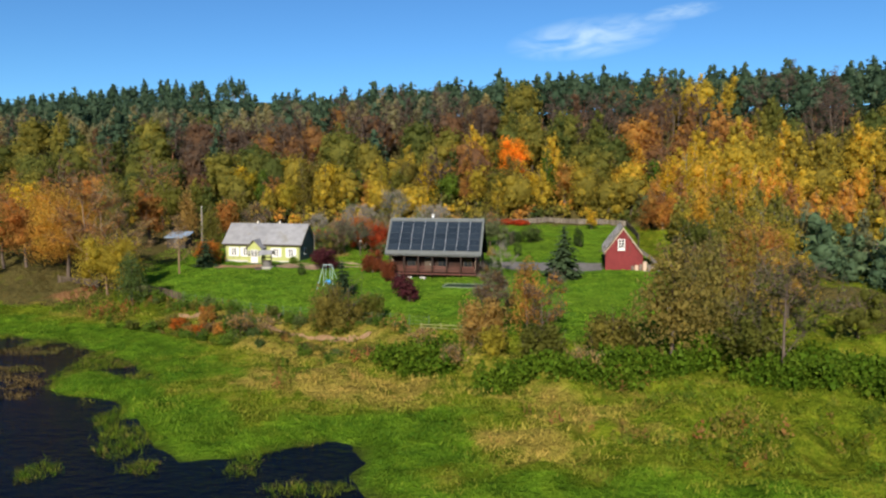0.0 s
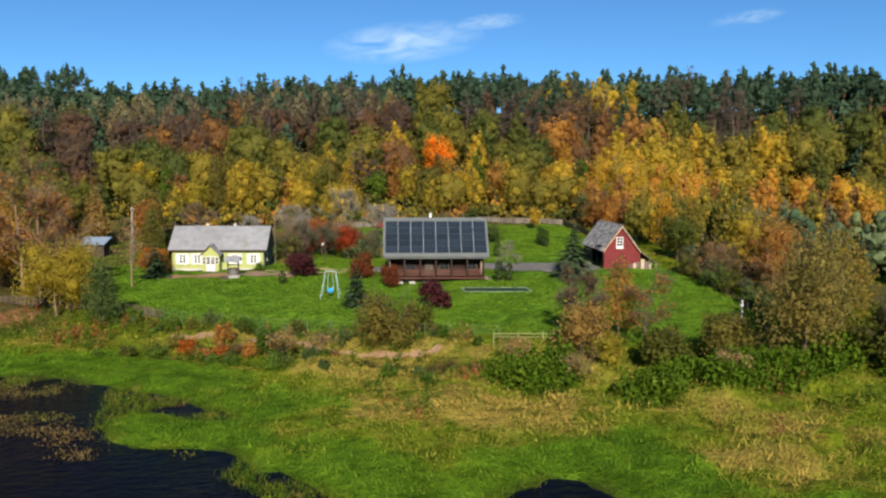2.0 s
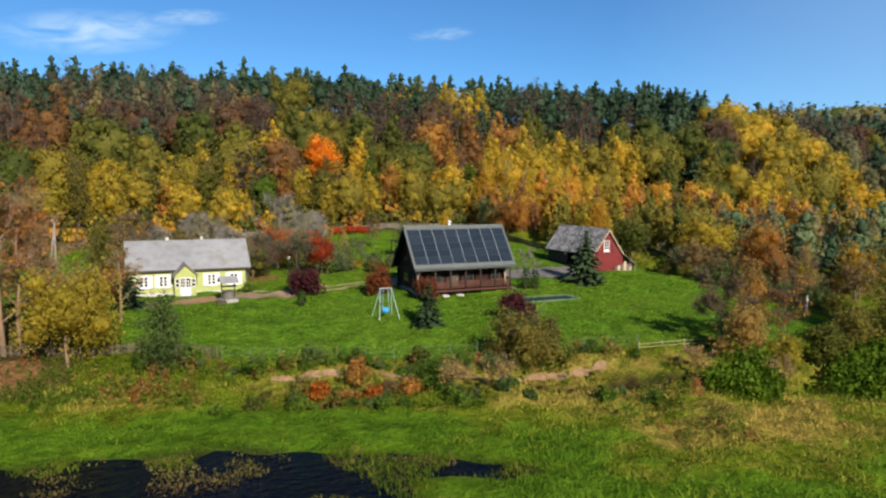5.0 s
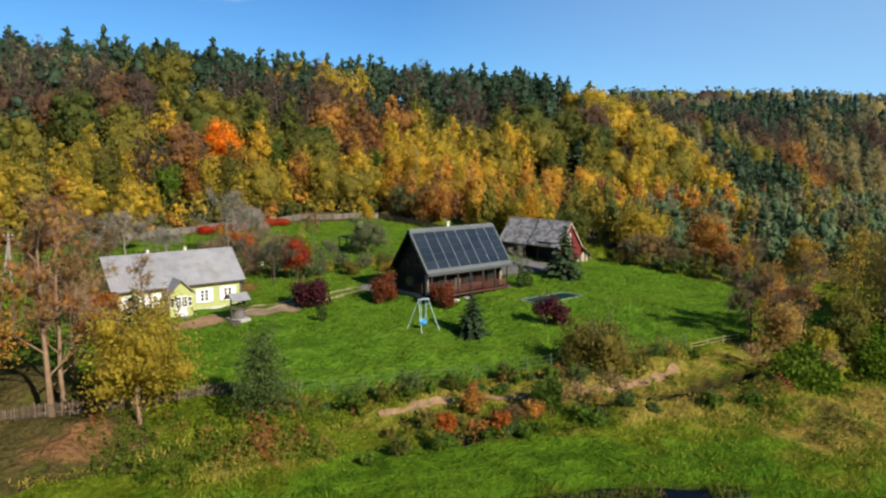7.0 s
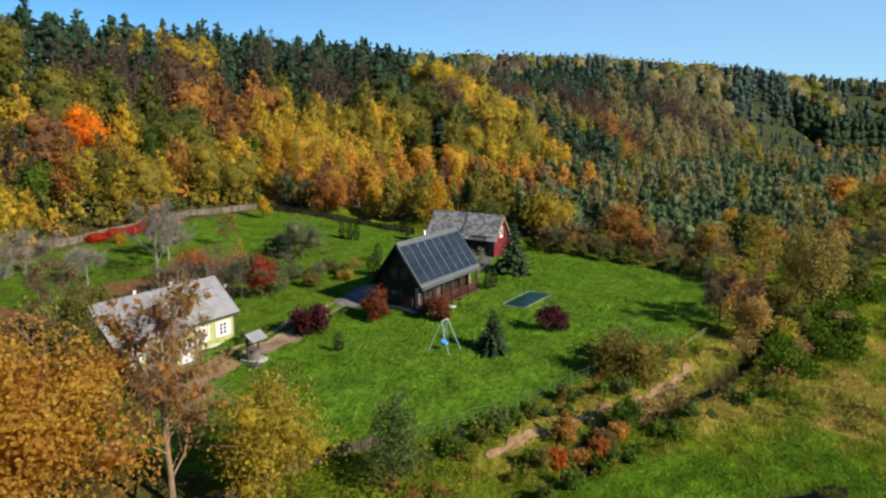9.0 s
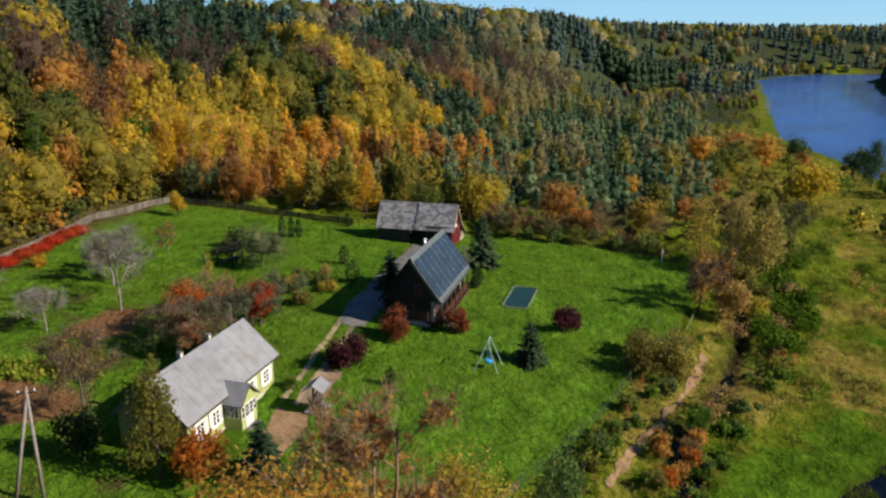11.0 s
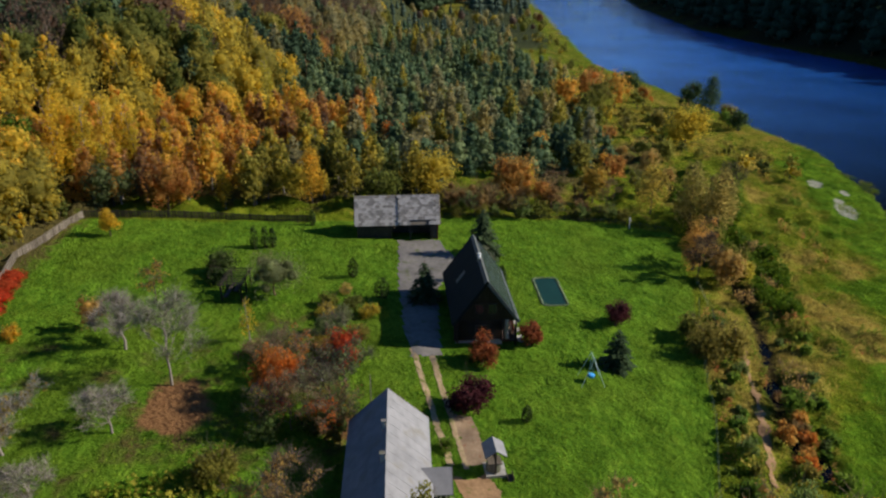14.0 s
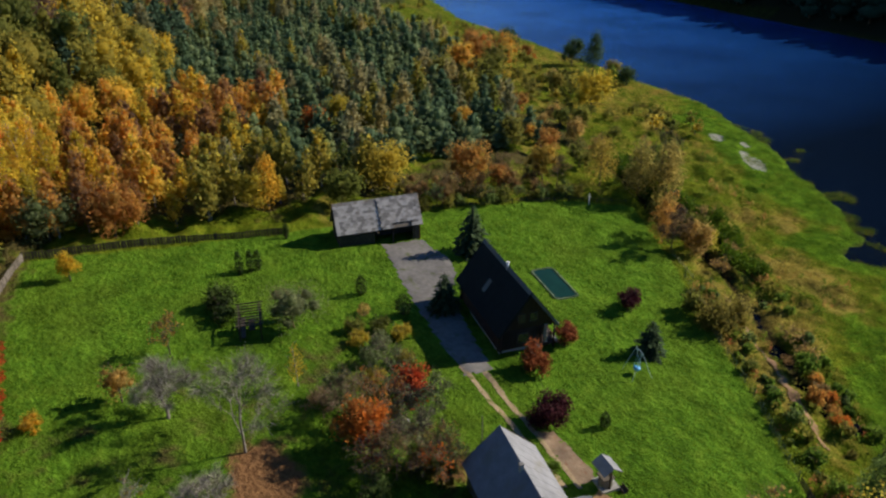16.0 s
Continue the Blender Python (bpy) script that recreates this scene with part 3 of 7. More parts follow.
def lushness(x, y):
    """The wet green belt along the shore, 0 to 1."""
    d = line_d(BANK, x, y)
    wide = np.interp(x, [-60, -30, -15, 0, 10, 40, 60, 70], [7, 7, 6, 6, 10, 13, 12, 1.5])
    return np.clip((wide - d) / 3.5 + .5 + (vnoise(x, y, 6, 31) - .5) * 1.8 + (vnoise(x, y, 2.3, 32) - .5) * .9, 0, 1) * (d > -2)


STRAW = [(-12, 62, 8, 2.6), (-5, 62.5, 7, 2.2), (6, 58.5, 6, 2), (11, 54.5, 5, 2), (6, 47.5, 5, 2), (-27.5, 79.5, 4, 1.6), (-22, 84.5, 7, 1.3), (-13, 74.5, 4, 1.5), (-38.5, 87.2, 5, 2), (-13, 83, 5, 1.4), (-16.5, 79.6, 4, 1.3),
         (-11.5, 73, 3, 1.2), (-25, 88.5, 5, 1.2), (-47, 92, 4, 1.6), (11, 51, 7, 1.6), (-4, 66, 6, 1.5), (-19, 74.5, 5, 1.3), (55, 30, 8, 3), (84, 3, 9, 3), (40, 40, 9, 2.5)]


def dryness(x, y):
    """How dry and straw-coloured the meadow is, 0 to 1."""
    u, w = .87 * x - .49 * y, .49 * x + .87 * y         # along the shore and away from it
    v = 0.5 * vnoise(u / 2.4, w, 5, 21) + 0.3 * vnoise(u / 2, w, 2.2, 22) + 0.2 * vnoise(x, y, 1.2, 23) - .5
    spot = np.zeros(np.shape(x))
    for px, py, ra, rb in STRAW:
        spot = np.maximum(spot, np.exp(-((u - .87 * px + .49 * py) / ra) ** 2 - ((w - .49 * px - .87 * py) / rb) ** 2))
    strip = np.exp(-(np.abs(line_d(TRAIL, x, y)) / 0.8) ** 2)
    return np.clip((.2 + .26 * np.clip((x + 26) / 12, 0, 1) - .2 * np.clip((x - 1) / 9, 0, 1) * (x < 60) + 1.5 * v + .75 * spot + .25 * strip) * (1 - .8 * lushness(x, y)), 0, 1)


def axis(lo, hi, step, far_lo, far_hi, grow_lo=1.09, grow_hi=1.09):
    mid = list(np.arange(lo, hi + step, step))
    out, s, v = [], step, mid[-1]
    while v < far_hi:
        s *= grow_hi
        v += s
        out.append(v)
    pre, s, v = [], step, lo
    while v > far_lo:
        s *= grow_lo
        v -= s
        pre.append(v)
    return np.array(pre[::-1] + mid + out)


def bare_soil(x, y):
    """The dug beds in the orchard."""
    return np.exp(-(((x + 12.5 + 2 * vnoise(x, y, 4, 35)) / 4.6) ** 2 + ((y - 143.4 + 2 * vnoise(x, y, 3, 36)) / 4.0) ** 2) ** 2) + np.exp(-(((x + 31) / 4.4) ** 2 + ((y - 146) / 11) ** 2) ** 3)


def build_ground():
    global GRID
    xs, ys = axis(-66, 62, 0.75, -2600, 3200, 1.12, 1.05), axis(24, 176, 0.75, -2600, 2600, 1.06, 1.1)
    X, Y = np.meshgrid(xs, ys)
    x, y = X.ravel(), Y.ravel()
    z = ground_z(x, y)
    z = np.where(np.hypot(x, y) > 1800, np.minimum(z, 60), z)
    nx, ny = len(xs), len(ys)
    GRID = xs, ys, z.reshape(ny, nx)
    i = (np.arange(ny - 1)[:, None] * nx + np.arange(nx - 1)[None]).ravel()
    tris = np.concatenate([np.stack([i, i + 1, i + nx + 1], 1), np.stack([i, i + nx + 1, i + nx], 1)])
    me = tri_mesh("ground", np.stack([x, y, z], 1), tris, [M_GROUND])
    me.polygons.foreach_set("use_smooth", [True] * len(me.polygons))
    d, h = line_d(BANK, x, y), y - foot(x)
    lawn = np.clip(inside(LAWN, x, y) / 2 + 0.5, 0, 1)
    lush = lushness(x, y)
    litter = np.clip((h + 8) / 8, 0, 1) + 0.75 * np.clip((-43 - x) / 6, 0, 1) * (d > 13) + 0.5 * np.clip((x - 42) / 6, 0, 1) * (d > 40) * vnoise(x, y, 8, 33) * 2
    litter = litter + .5 * vnoise(x, y, 5, 34) * np.clip((x - 33.5 + (104 - y) * .2) / 2, 0, 1) * (y > 70) * (y < 128)
    litter = np.where(-line_d(FAR_BANK, x, y) > 2, 1, litter)
    litter = litter + (.31 + .55 * (vnoise(x, y, 3.2, 37) - .5)) * np.clip((10 - x) / 8, 0, 1) * np.clip((y - 121) / 8, 0, 1) * (inside(LAWN, x, y) > 0)     # fallen leaves in the orchard
    needle = np.clip((h - 30) / 20, 0, 1) + np.clip((x - 240) / 40, 0, 1) * (d > 14) + (-line_d(FAR_BANK, x, y) > 3)
    field = (np.abs((x - 470) * .42 + (y + 2) * .907) < 22) & (np.abs((x - 515) * .907 - (y + 22) * .42) < 45)
    needle = np.where(field, 0, needle)
    litter = np.where(field, 0, litter)
    soil = bare_soil(x, y)
    soil = soil + 0.9 * np.exp(-(((x + 19) / 3.2) ** 2 + ((y - 128) / 2.6) ** 2) ** 2) + 0.8 * np.exp(-(((x + 52) / 4) ** 2 + ((y - 101) / 2.2) ** 2))
    sky_puddle = sum(np.exp(-((((x - px) * .87 - (y - py) * .49) / ra) ** 2 + (((x - px) * .49 + (y - py) * .87) / rb) ** 2 + (vnoise(x, y, 1.6, 14) - .5)) ** 2) for px, py, ra, rb in PUDDLES)
    mud = np.clip(1.6 * np.exp(-(line_d(DITCH, x, y) / 0.8) ** 2), 0, 0.95) + np.clip((0.4 - d) / 1.5, 0, 0.8) * (d < 0.4)
    for name, val in (("lawn", lawn), ("lush", lush), ("litter", litter), ("needle", needle), ("soil", soil), ("dry", np.where(field, .75, dryness(x, y))), ("mud", np.clip(mud, 0, 1)), ("sky_puddle", sky_puddle)):
        me.attributes.new(name, 'FLOAT', 'POINT').data.foreach_set("value", np.clip(val, 0, 1).astype(np.float32))
    return tagged(new("ground", me), "grassy riverside land with mown lawn, rough meadow and wooded slope", "ground", kind="structure")


def lie(x, y):
    """The height of the built ground sheet."""
    xs, ys, Z = GRID
    i, j = np.clip(np.searchsorted(xs, x) - 1, 0, len(xs) - 2), np.clip(np.searchsorted(ys, y) - 1, 0, len(ys) - 2)
    u, v = (x - xs[i]) / (xs[i + 1] - xs[i]), (y - ys[j]) / (ys[j + 1] - ys[j])
    return (Z[j, i] * (1 - u) + Z[j, i + 1] * u) * (1 - v) + (Z[j + 1, i] * (1 - u) + Z[j + 1, i + 1] * u) * v


build_ground()
g = Geo()
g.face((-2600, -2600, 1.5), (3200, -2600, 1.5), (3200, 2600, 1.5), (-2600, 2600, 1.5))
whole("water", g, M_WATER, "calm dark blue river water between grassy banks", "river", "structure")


def patch(name, poly, mat, label, category, cell=0.4, lift=0.03, rag=0.35, seed=1):
    """A flat surface laid on the ground inside a polygon, with an uneven rim."""
    px, py = [p[0] for p in poly], [p[1] for p in poly]
    xs, ys = np.arange(min(px) - 1, max(px) + 1, cell), np.arange(min(py) - 1, max(py) + 1, cell)
    X, Y = np.meshgrid(xs, ys)
    x, y = X.ravel(), Y.ravel()
    z = ground_z(x, y) + lift
    nx, ny = len(xs), len(ys)
    i = (np.arange(ny - 1)[:, None] * nx + np.arange(nx - 1)[None]).ravel()
    cx, cy = x[i] + cell / 2, y[i] + cell / 2
    i = i[inside(poly, cx, cy) + (vnoise(cx, cy, 0.9, seed) - .5) * 2 * rag > 0]
    z = z + 0.02 * np.clip(inside(poly, x, y), 0, 1)
    tris = np.concatenate([np.stack([i, i + 1, i + nx + 1], 1), np.stack([i, i + nx + 1, i + nx], 1)])
    used, inv = np.unique(tris, return_inverse=True)
    me = tri_mesh(name, np.stack([x, y, z], 1)[used], inv.reshape(-1, 3), [mat])
    return tagged(new(name, me), label, category, kind="structure")


def ribbon(line, w):
    """A polygon along a line, w wide."""
    left, right = [], []
    for k, p in enumerate(line):
        a, b = line[max(k - 1, 0)], line[min(k + 1, len(line) - 1)]
        dx, dy = b[0] - a[0], b[1] - a[1]
        n = math.hypot(dx, dy)
        left.append((p[0] - dy / n * w / 2, p[1] + dx / n * w / 2))
        right.append((p[0] + dy / n * w / 2, p[1] - dx / n * w / 2))
    return left + right[::-1]


patch("driveway", [(24.6, 113.6), (8.7, 116.8), (-2, 118.4), (-8, 118.9), (-8.7, 115.6), (-1, 113.9), (7.2, 112.0), (12, 108.3), (16.5, 106.8), (23.6, 107.4)], M_CONCRETE,
      "worn grey concrete driveway between house and barn", "driveway", rag=0.12)
patch("wheel_track", ribbon([(-6.5, 118.4), (-12, 118.75), (-18.8, 119.15), (-26.6, 119.55)], 0.6), M_TRACK, "sandy wheel track worn into grass", "track", 0.12, seed=4, rag=0.06)
patch("wheel_track", ribbon([(-7.6, 116.6), (-15.6, 117.25), (-20, 117.6), (-27.4, 118.3)], 0.6), M_TRACK, "sandy wheel track worn into grass", "track", 0.12, seed=5, rag=0.06)
patch("gravel_path", [(-19.3, 117.5), (-19.6, 115.6), (-22, 115.7), (-26.2, 116.0), (-27.2, 116.7), (-26.8, 118.2)], M_GRAVEL, "brown stony gravel path beside the well", "path", 0.14, seed=6, rag=0.2)
patch("earth_yard", [(-28.4, 119.6), (-28.4, 116.8), (-33, 116.4), (-37.0, 117.2), (-37, 119.2), (-33, 119.6)], M_EARTH, "reddish trodden earth yard before the cottage", "yard", 0.14, seed=7, rag=0.4)
patch("footpath", ribbon([(-33.5, 91.3), (-25.2, 86.3), (-15.2, 80.7), (-8, 77)], 0.8), M_EARTH, "narrow footpath of bare earth along the fence", "path", 0.16, seed=8, rag=0.3, lift=0.08)

# ---- plants ----
rng = np.random.default_rng(5)


def leaf_cloud(lobes, n, size, r, droop=0.0, shell=0.5, rough=0.8, single=False):
    """n folded leaf clumps over ellipsoid lobes (x, y, z, rx, ry, rz)."""
    L = np.array(lobes, float)
    area = L[:, 3] * L[:, 4] + L[:, 4] * L[:, 5] + L[:, 3] * L[:, 5]
    k = r.choice(len(L), n, p=area / area.sum())
    d = r.normal(size=(n, 3))
    d /= np.linalg.norm(d, axis=1)[:, None]
    c = L[k, :3] + d * L[k, 3:] * (shell + (1.12 - shell) * r.random((n, 1)))
    nrm = d + rough * r.normal(size=(n, 3))
    nrm /= np.linalg.norm(nrm, axis=1)[:, None]
    a = np.cross(nrm, r.normal(size=(n, 3)))
    a[:, 2] -= droop
    a /= np.linalg.norm(a, axis=1)[:, None] + 1e-9
    b = np.cross(nrm, a)
    s = size * (0.6 + 0.8 * r.random((n, 1)))
    w = 0.55 + 0.35 * r.random((n, 1))
    fold = nrm * s * 0.18 * r.normal(size=(n, 1))
    if single:                                         # one face a clump, for woods
        V = np.stack([c - a * s * .6 - b * s * .3, c + a * s * .6 - b * s * .3, c + b * s * w * .9], 1).reshape(-1, 3)
        return V, np.arange(n * 3).reshape(-1, 3)
    V = np.stack([c - a * s * .5, c + b * s * w * .5 + fold, c + a * s * .5, c - b * s * w * .5 + fold], 1).reshape(-1, 3)
    i = np.arange(n) * 4
    F = np.concatenate([np.stack([i, i + 1, i + 2], 1), np.stack([i, i + 2, i + 3], 1)])
    return V, F


def icosphere():
    """A round ball of 42 corners, and the plain 12-cornered one."""
    p = (1 + 5 ** .5) / 2
    V = np.array([(-1, p, 0), (1, p, 0), (-1, -p, 0), (1, -p, 0), (0, -1, p), (0, 1, p), (0, -1, -p), (0, 1, -p), (p, 0, -1), (p, 0, 1), (-p, 0, -1), (-p, 0, 1)], float)
    V /= np.linalg.norm(V[0])
    F = [(0, 11, 5), (0, 5, 1), (0, 1, 7), (0, 7, 10), (0, 10, 11), (1, 5, 9), (5, 11, 4), (11, 10, 2), (10, 7, 6), (7, 1, 8),
         (3, 9, 4), (3, 4, 2), (3, 2, 6), (3, 6, 8), (3, 8, 9), (4, 9, 5), (2, 4, 11), (6, 2, 10), (8, 6, 7), (9, 8, 1)]
    W, G, mid = list(V), [], {}

    def half(a, b):
        k = (min(a, b), max(a, b))
        if k not in mid:
            m = V[a] + V[b]
            W.append(m / np.linalg.norm(m))
            mid[k] = len(W) - 1
        return mid[k]
    for a, b, c in F:
        ab, bc, ca = half(a, b), half(b, c), half(c, a)
        G += [(a, ab, ca), (b, bc, ab), (c, ca, bc), (ab, bc, ca)]
    return (V, np.array(F)), (np.array(W), np.array(G))


BALL_ROUGH, BALL_FINE = icosphere()


def cores(lobes, r, k=.84, fine=False):
    """Uneven masses of foliage inside the lobes."""
    V, F = BALL_FINE if fine else BALL_ROUGH
    return join([(np.array(q[:3]) + V * np.array(q[3:]) * k * (.82 + .36 * r.random((len(V), 1))), F) for q in lobes])


def tube_np(pts, radii, n=5):
    pts = np.asarray(pts, float)
    V = []
    for k in range(len(pts)):
        d = pts[min(k + 1, len(pts) - 1)] - pts[max(k - 1, 0)]
        d = d / (np.linalg.norm(d) + 1e-9)
        a = np.cross(d, (0.31, 0.77, 0.11))
        a /= np.linalg.norm(a) + 1e-9
        b = np.cross(d, a)
        q = 2 * np.pi * np.arange(n) / n
        V.append(pts[k] + radii[k] * (np.cos(q)[:, None] * a + np.sin(q)[:, None] * b))
    F = []
    for k in range(len(pts) - 1):
        for j in range(n):
            p, q2 = k * n + j, k * n + (j + 1) % n
            F += [(p, q2, q2 + n), (p, q2 + n, p + n)]
    return np.concatenate(V), np.array(F)


def join(parts):
    V, F, o = [], [], 0
    for v, f in parts:
        V.append(v)
        F.append(f + o)
        o += len(v)
    return np.concatenate(V), np.concatenate(F)


def branch_wood(r, h, base, top, spread, n1, rad, twigs=0, twig_len=0.7, levels=2, rise=0.5):
    """Trunk and forking limbs; twigs are thin slivers at the ends."""
    bits, ends = [], []
    lean = r.normal(size=2) * 0.03 * h
    trunk = [np.array([lean[0] * t * t, lean[1] * t * t, h * top * t]) + np.append(r.normal(size=2) * 0.01 * h * (t > 0), 0) for t in (0, .25, .5, .75, 1)]
    bits.append(tube_np(trunk, [rad * 1.25, rad, rad * .8, rad * .55, rad * .25], 6))

    def grow(p, d, length, rd, lev):
        q1 = p + d * length * .5 + r.normal(size=3) * length * .06
        q2 = p + d * length + r.normal(size=3) * length * .1 + np.array([0, 0, length * .12])
        bits.append(tube_np([p, q1, q2], [rd, rd * .7, rd * .35], 4))
        ends.append((q2, d))
        ends.append((q1, d))
        if lev > 0:
            for _ in range(3):
                e = d + r.normal(size=3) * .6
                e[2] = abs(e[2]) * .7 + .15
                grow(q1 + (q2 - q1) * r.random(), e / np.linalg.norm(e), length * (.5 + .2 * r.random()), rd * .5, lev - 1)
    for k in range(n1):
        t = base + (0.97 - base) * (k + r.random() * .7) / n1
        p = trunk[0] * 0 + np.array([np.interp(t, (0, .25, .5, .75, 1), [q[a] for q in trunk]) for a in range(3)])
        ang = k * 2.4 + r.random()
        d = np.array([math.cos(ang), math.sin(ang), rise + .4 * r.random() + .7 * t])
        grow(p, d / np.linalg.norm(d), spread * (1.15 - .6 * t) * (.75 + .5 * r.random()), rad * .42 * (1.2 - .6 * t), levels)
    if twigs:
        e = [ends[i] for i in r.integers(0, len(ends), twigs)]
        c, d = np.array([a for a, _ in e]), np.array([b for _, b in e])
        d = d + r.normal(size=d.shape) * .8
        d[:, 2] += .15
        d /= np.linalg.norm(d, axis=1)[:, None]
        w = np.cross(d, r.normal(size=d.shape))
        w /= np.linalg.norm(w, axis=1)[:, None]
        ln = twig_len * (.5 + r.random((twigs, 1)))
        c = c + r.normal(size=c.shape) * .15 * twig_len
        V = np.stack([c - w * .016, c + w * .016, c + d * ln], 1).reshape(-1, 3)
        bits.append((V, np.arange(twigs * 3).reshape(-1, 3)))
    return join(bits), np.array([a for a, _ in ends])


def tree_shape(kind, h, rad, seed, n=400, size=0.5, lean=False):
    """(wood), (leaves) as arrays; h high, crown rad wide, standing at the origin."""
    r = np.random.default_rng(seed)
    lev, fine = (0, False) if lean else (1, True)      # lean: few faces, for woods far off
    if kind == "round":
        wood, ends = branch_wood(r, h, .28, .86, rad * .85, 3 if lean else 7, h * .018, levels=lev)
        lobes = [(0, 0, h * .58, rad * .75, rad * .75, h * .36)]
        for k in range(10):
            a, z = k * 2.4 + r.random(), .26 + .6 * (k + r.random()) / 10
            q = rad * (.6 - .5 * abs(z - .48)) * (.75 + .5 * r.random())
            s = rad * (.4 + .25 * r.random())
            lobes.append((math.cos(a) * q, math.sin(a) * q, h * z, s, s, s * .9))
        leaf = leaf_cloud(lobes, n, size, r, shell=.5 if lean else .35, rough=.45 if lean else .6, single=lean)
        leaf = join([cores(lobes[:1], r, .8 if lean else .6, True), cores(lobes[1:], r, .5 if lean else .35), leaf])
    elif kind == "birch":
        wood, ends = branch_wood(r, h, .25, .96, rad * .8, 3 if lean else 8, h * .012, levels=lev, rise=.9)
        lobes = []
        for k in range(11):
            z = .25 + .72 * (k + r.random()) / 11
            a = k * 2.4
            w = rad * (1.05 - z) ** .6 * .8
            s = w * (.45 + .25 * r.random()) + rad * .1
            lobes.append((math.cos(a) * w * .6, math.sin(a) * w * .6, h * z, s, s, s * 1.5))
        leaf = leaf_cloud(lobes, n, size, r, droop=.7, shell=.45, rough=.45 if lean else .6, single=lean)
        leaf = join([cores(lobes, r, .5), leaf]) if lean else leaf
    elif kind == "bush":
        wood, ends = branch_wood(r, h, .05, .7, rad * .9, 3 if lean else 8, h * .022, levels=lev, rise=.6)
        lobes = [(0, 0, h * .45, rad * .75, rad * .75, h * .42)]
        for k in range(10):
            a, z = r.random() * 6.28, .18 + .6 * r.random()
            q, s = rad * .6 * (1.1 - .5 * z), rad * (.28 + .22 * r.random())
            lobes.append((math.cos(a) * q, math.sin(a) * q, h * z, s, s, s * 1.1))
        leaf = leaf_cloud(lobes, n, size, r, shell=.4, rough=.7)
        leaf = join([cores(lobes, r, .42), leaf])
    elif kind == "tuft":
        wood = tube_np([(0, 0, 0), (0, 0, h * .3)], [h * .03, h * .02], 4)
        leaf = join([cores([(0, 0, h * .5, rad, rad, h * .5)], r, .8, True), leaf_cloud([(0, 0, h * .5, rad, rad, h * .5)], n, size, r, shell=.8)])
    elif kind == "bare":
        wood, ends = branch_wood(r, h, .22, .9, rad * .8, 8, h * .014, twigs=n, twig_len=rad * .3, levels=1 if lean else 2)
        leaf = leaf_cloud([(*p, .4, .4, .4) for p in ends], max(8, n // 2), size, r, shell=.2, rough=1.)
    elif kind == "apple":
        wood, ends = branch_wood(r, h, .3, .62, rad * .62, 9, h * .02, twigs=n, twig_len=rad * .22, levels=2, rise=.12)
        leaf = leaf_cloud([(*p, .4, .4, .4) for p in ends], max(8, n // 6), size, r, shell=.2, rough=1.)
    elif kind == "spruce":
        bits, wood = [], tube_np([(0, 0, 0), (0, 0, h * .5), (0, 0, h)], [h * .025, h * .014, h * .003], 6)
        tiers = max(9, int(h * 1.9))
        for k in range(tiers):
            t = k / tiers
            z, w = h * (.04 + .95 * t), rad * (1 - t) ** .72 + .06
            m = int(8 + 6 * (1 - t))
            for j in range(m):
                a = j * 6.283 / m + k * .7 + r.normal() * .12
                w2 = w * (.8 + .35 * r.random())
                for q in range(4):
                    s0 = (q + .6) / 4
                    c = np.array([math.cos(a) * w2 * s0, math.sin(a) * w2 * s0, z - w2 * .28 * s0 ** 1.5 + .1 * r.normal()])
                    d = np.array([math.cos(a), math.sin(a), -.3 + .2 * r.normal()])
                    e = np.array([-math.sin(a), math.cos(a), .25 * r.normal()])
                    s1 = w2 * .32 + .08
                    b2 = s1 * (.55 + .25 * r.random()) * (1.15 - .5 * s0)
                    bits.append((np.array([c - d * s1 * .6, c + e * b2 - d * .1 * s1 - np.array([0, 0, .12 * s1]), c + d * s1 * .75, c - e * b2 - d * .1 * s1 - np.array([0, 0, .12 * s1])]),
                                 np.array([(0, 1, 2), (0, 2, 3)])))
        leaf = join(bits)
    elif kind == "column":
        wood = tube_np([(0, 0, 0), (0, 0, h * .4)], [h * .03, h * .02], 5)
        leaf = leaf_cloud([(0, 0, h * .46, rad, rad, h * .46), (0, 0, h * .3, rad * .95, rad * .95, h * .28), (0, 0, h * .78, rad * .55, rad * .55, h * .22)], n, size, r, shell=.8)
    elif kind == "pine":
        wood = tube_np([(0, 0, 0), (.1, 0, h * .5), (.2, .1, h * .97)], [h * .016, h * .012, h * .004], 5)
        lobes = []
        for k in range(12):
            z = .38 + .56 * (k + r.random()) / 12
            a, w = k * 2.4 + r.random(), rad * min(1, (1.02 - z) * 2.3) * .62
            s = rad * (.36 + .16 * r.random()) * (1.5 - .95 * z)
            lobes.append((math.cos(a) * w, math.sin(a) * w, h * z, s, s, s * .6))
        lobes.append((.15, .1, h * .68, rad * .5, rad * .5, h * .2))
        lobes.append((.15, .1, h * .92, rad * .2, rad * .2, h * .12))
        leaf = join([cores(lobes[-2:], r, .8), leaf_cloud(lobes, n, size, r, shell=.35, rough=.8, single=True)])
    else:  # youngpine
        wood = tube_np([(0, 0, 0), (0, 0, h * .6)], [h * .02, h * .01], 4)
        lobes = [(0, 0, h * .22, rad, rad, h * .2), (0, 0, h * .45, rad * .75, rad * .75, h * .24), (0, 0, h * .75, rad * .4, rad * .4, h * .27)]
        leaf = join([cores(lobes, r, .66), leaf_cloud(lobes, n, size, r, shell=.5, rough=.5, single=lean)])
    return wood, leaf


PLANTS = {}


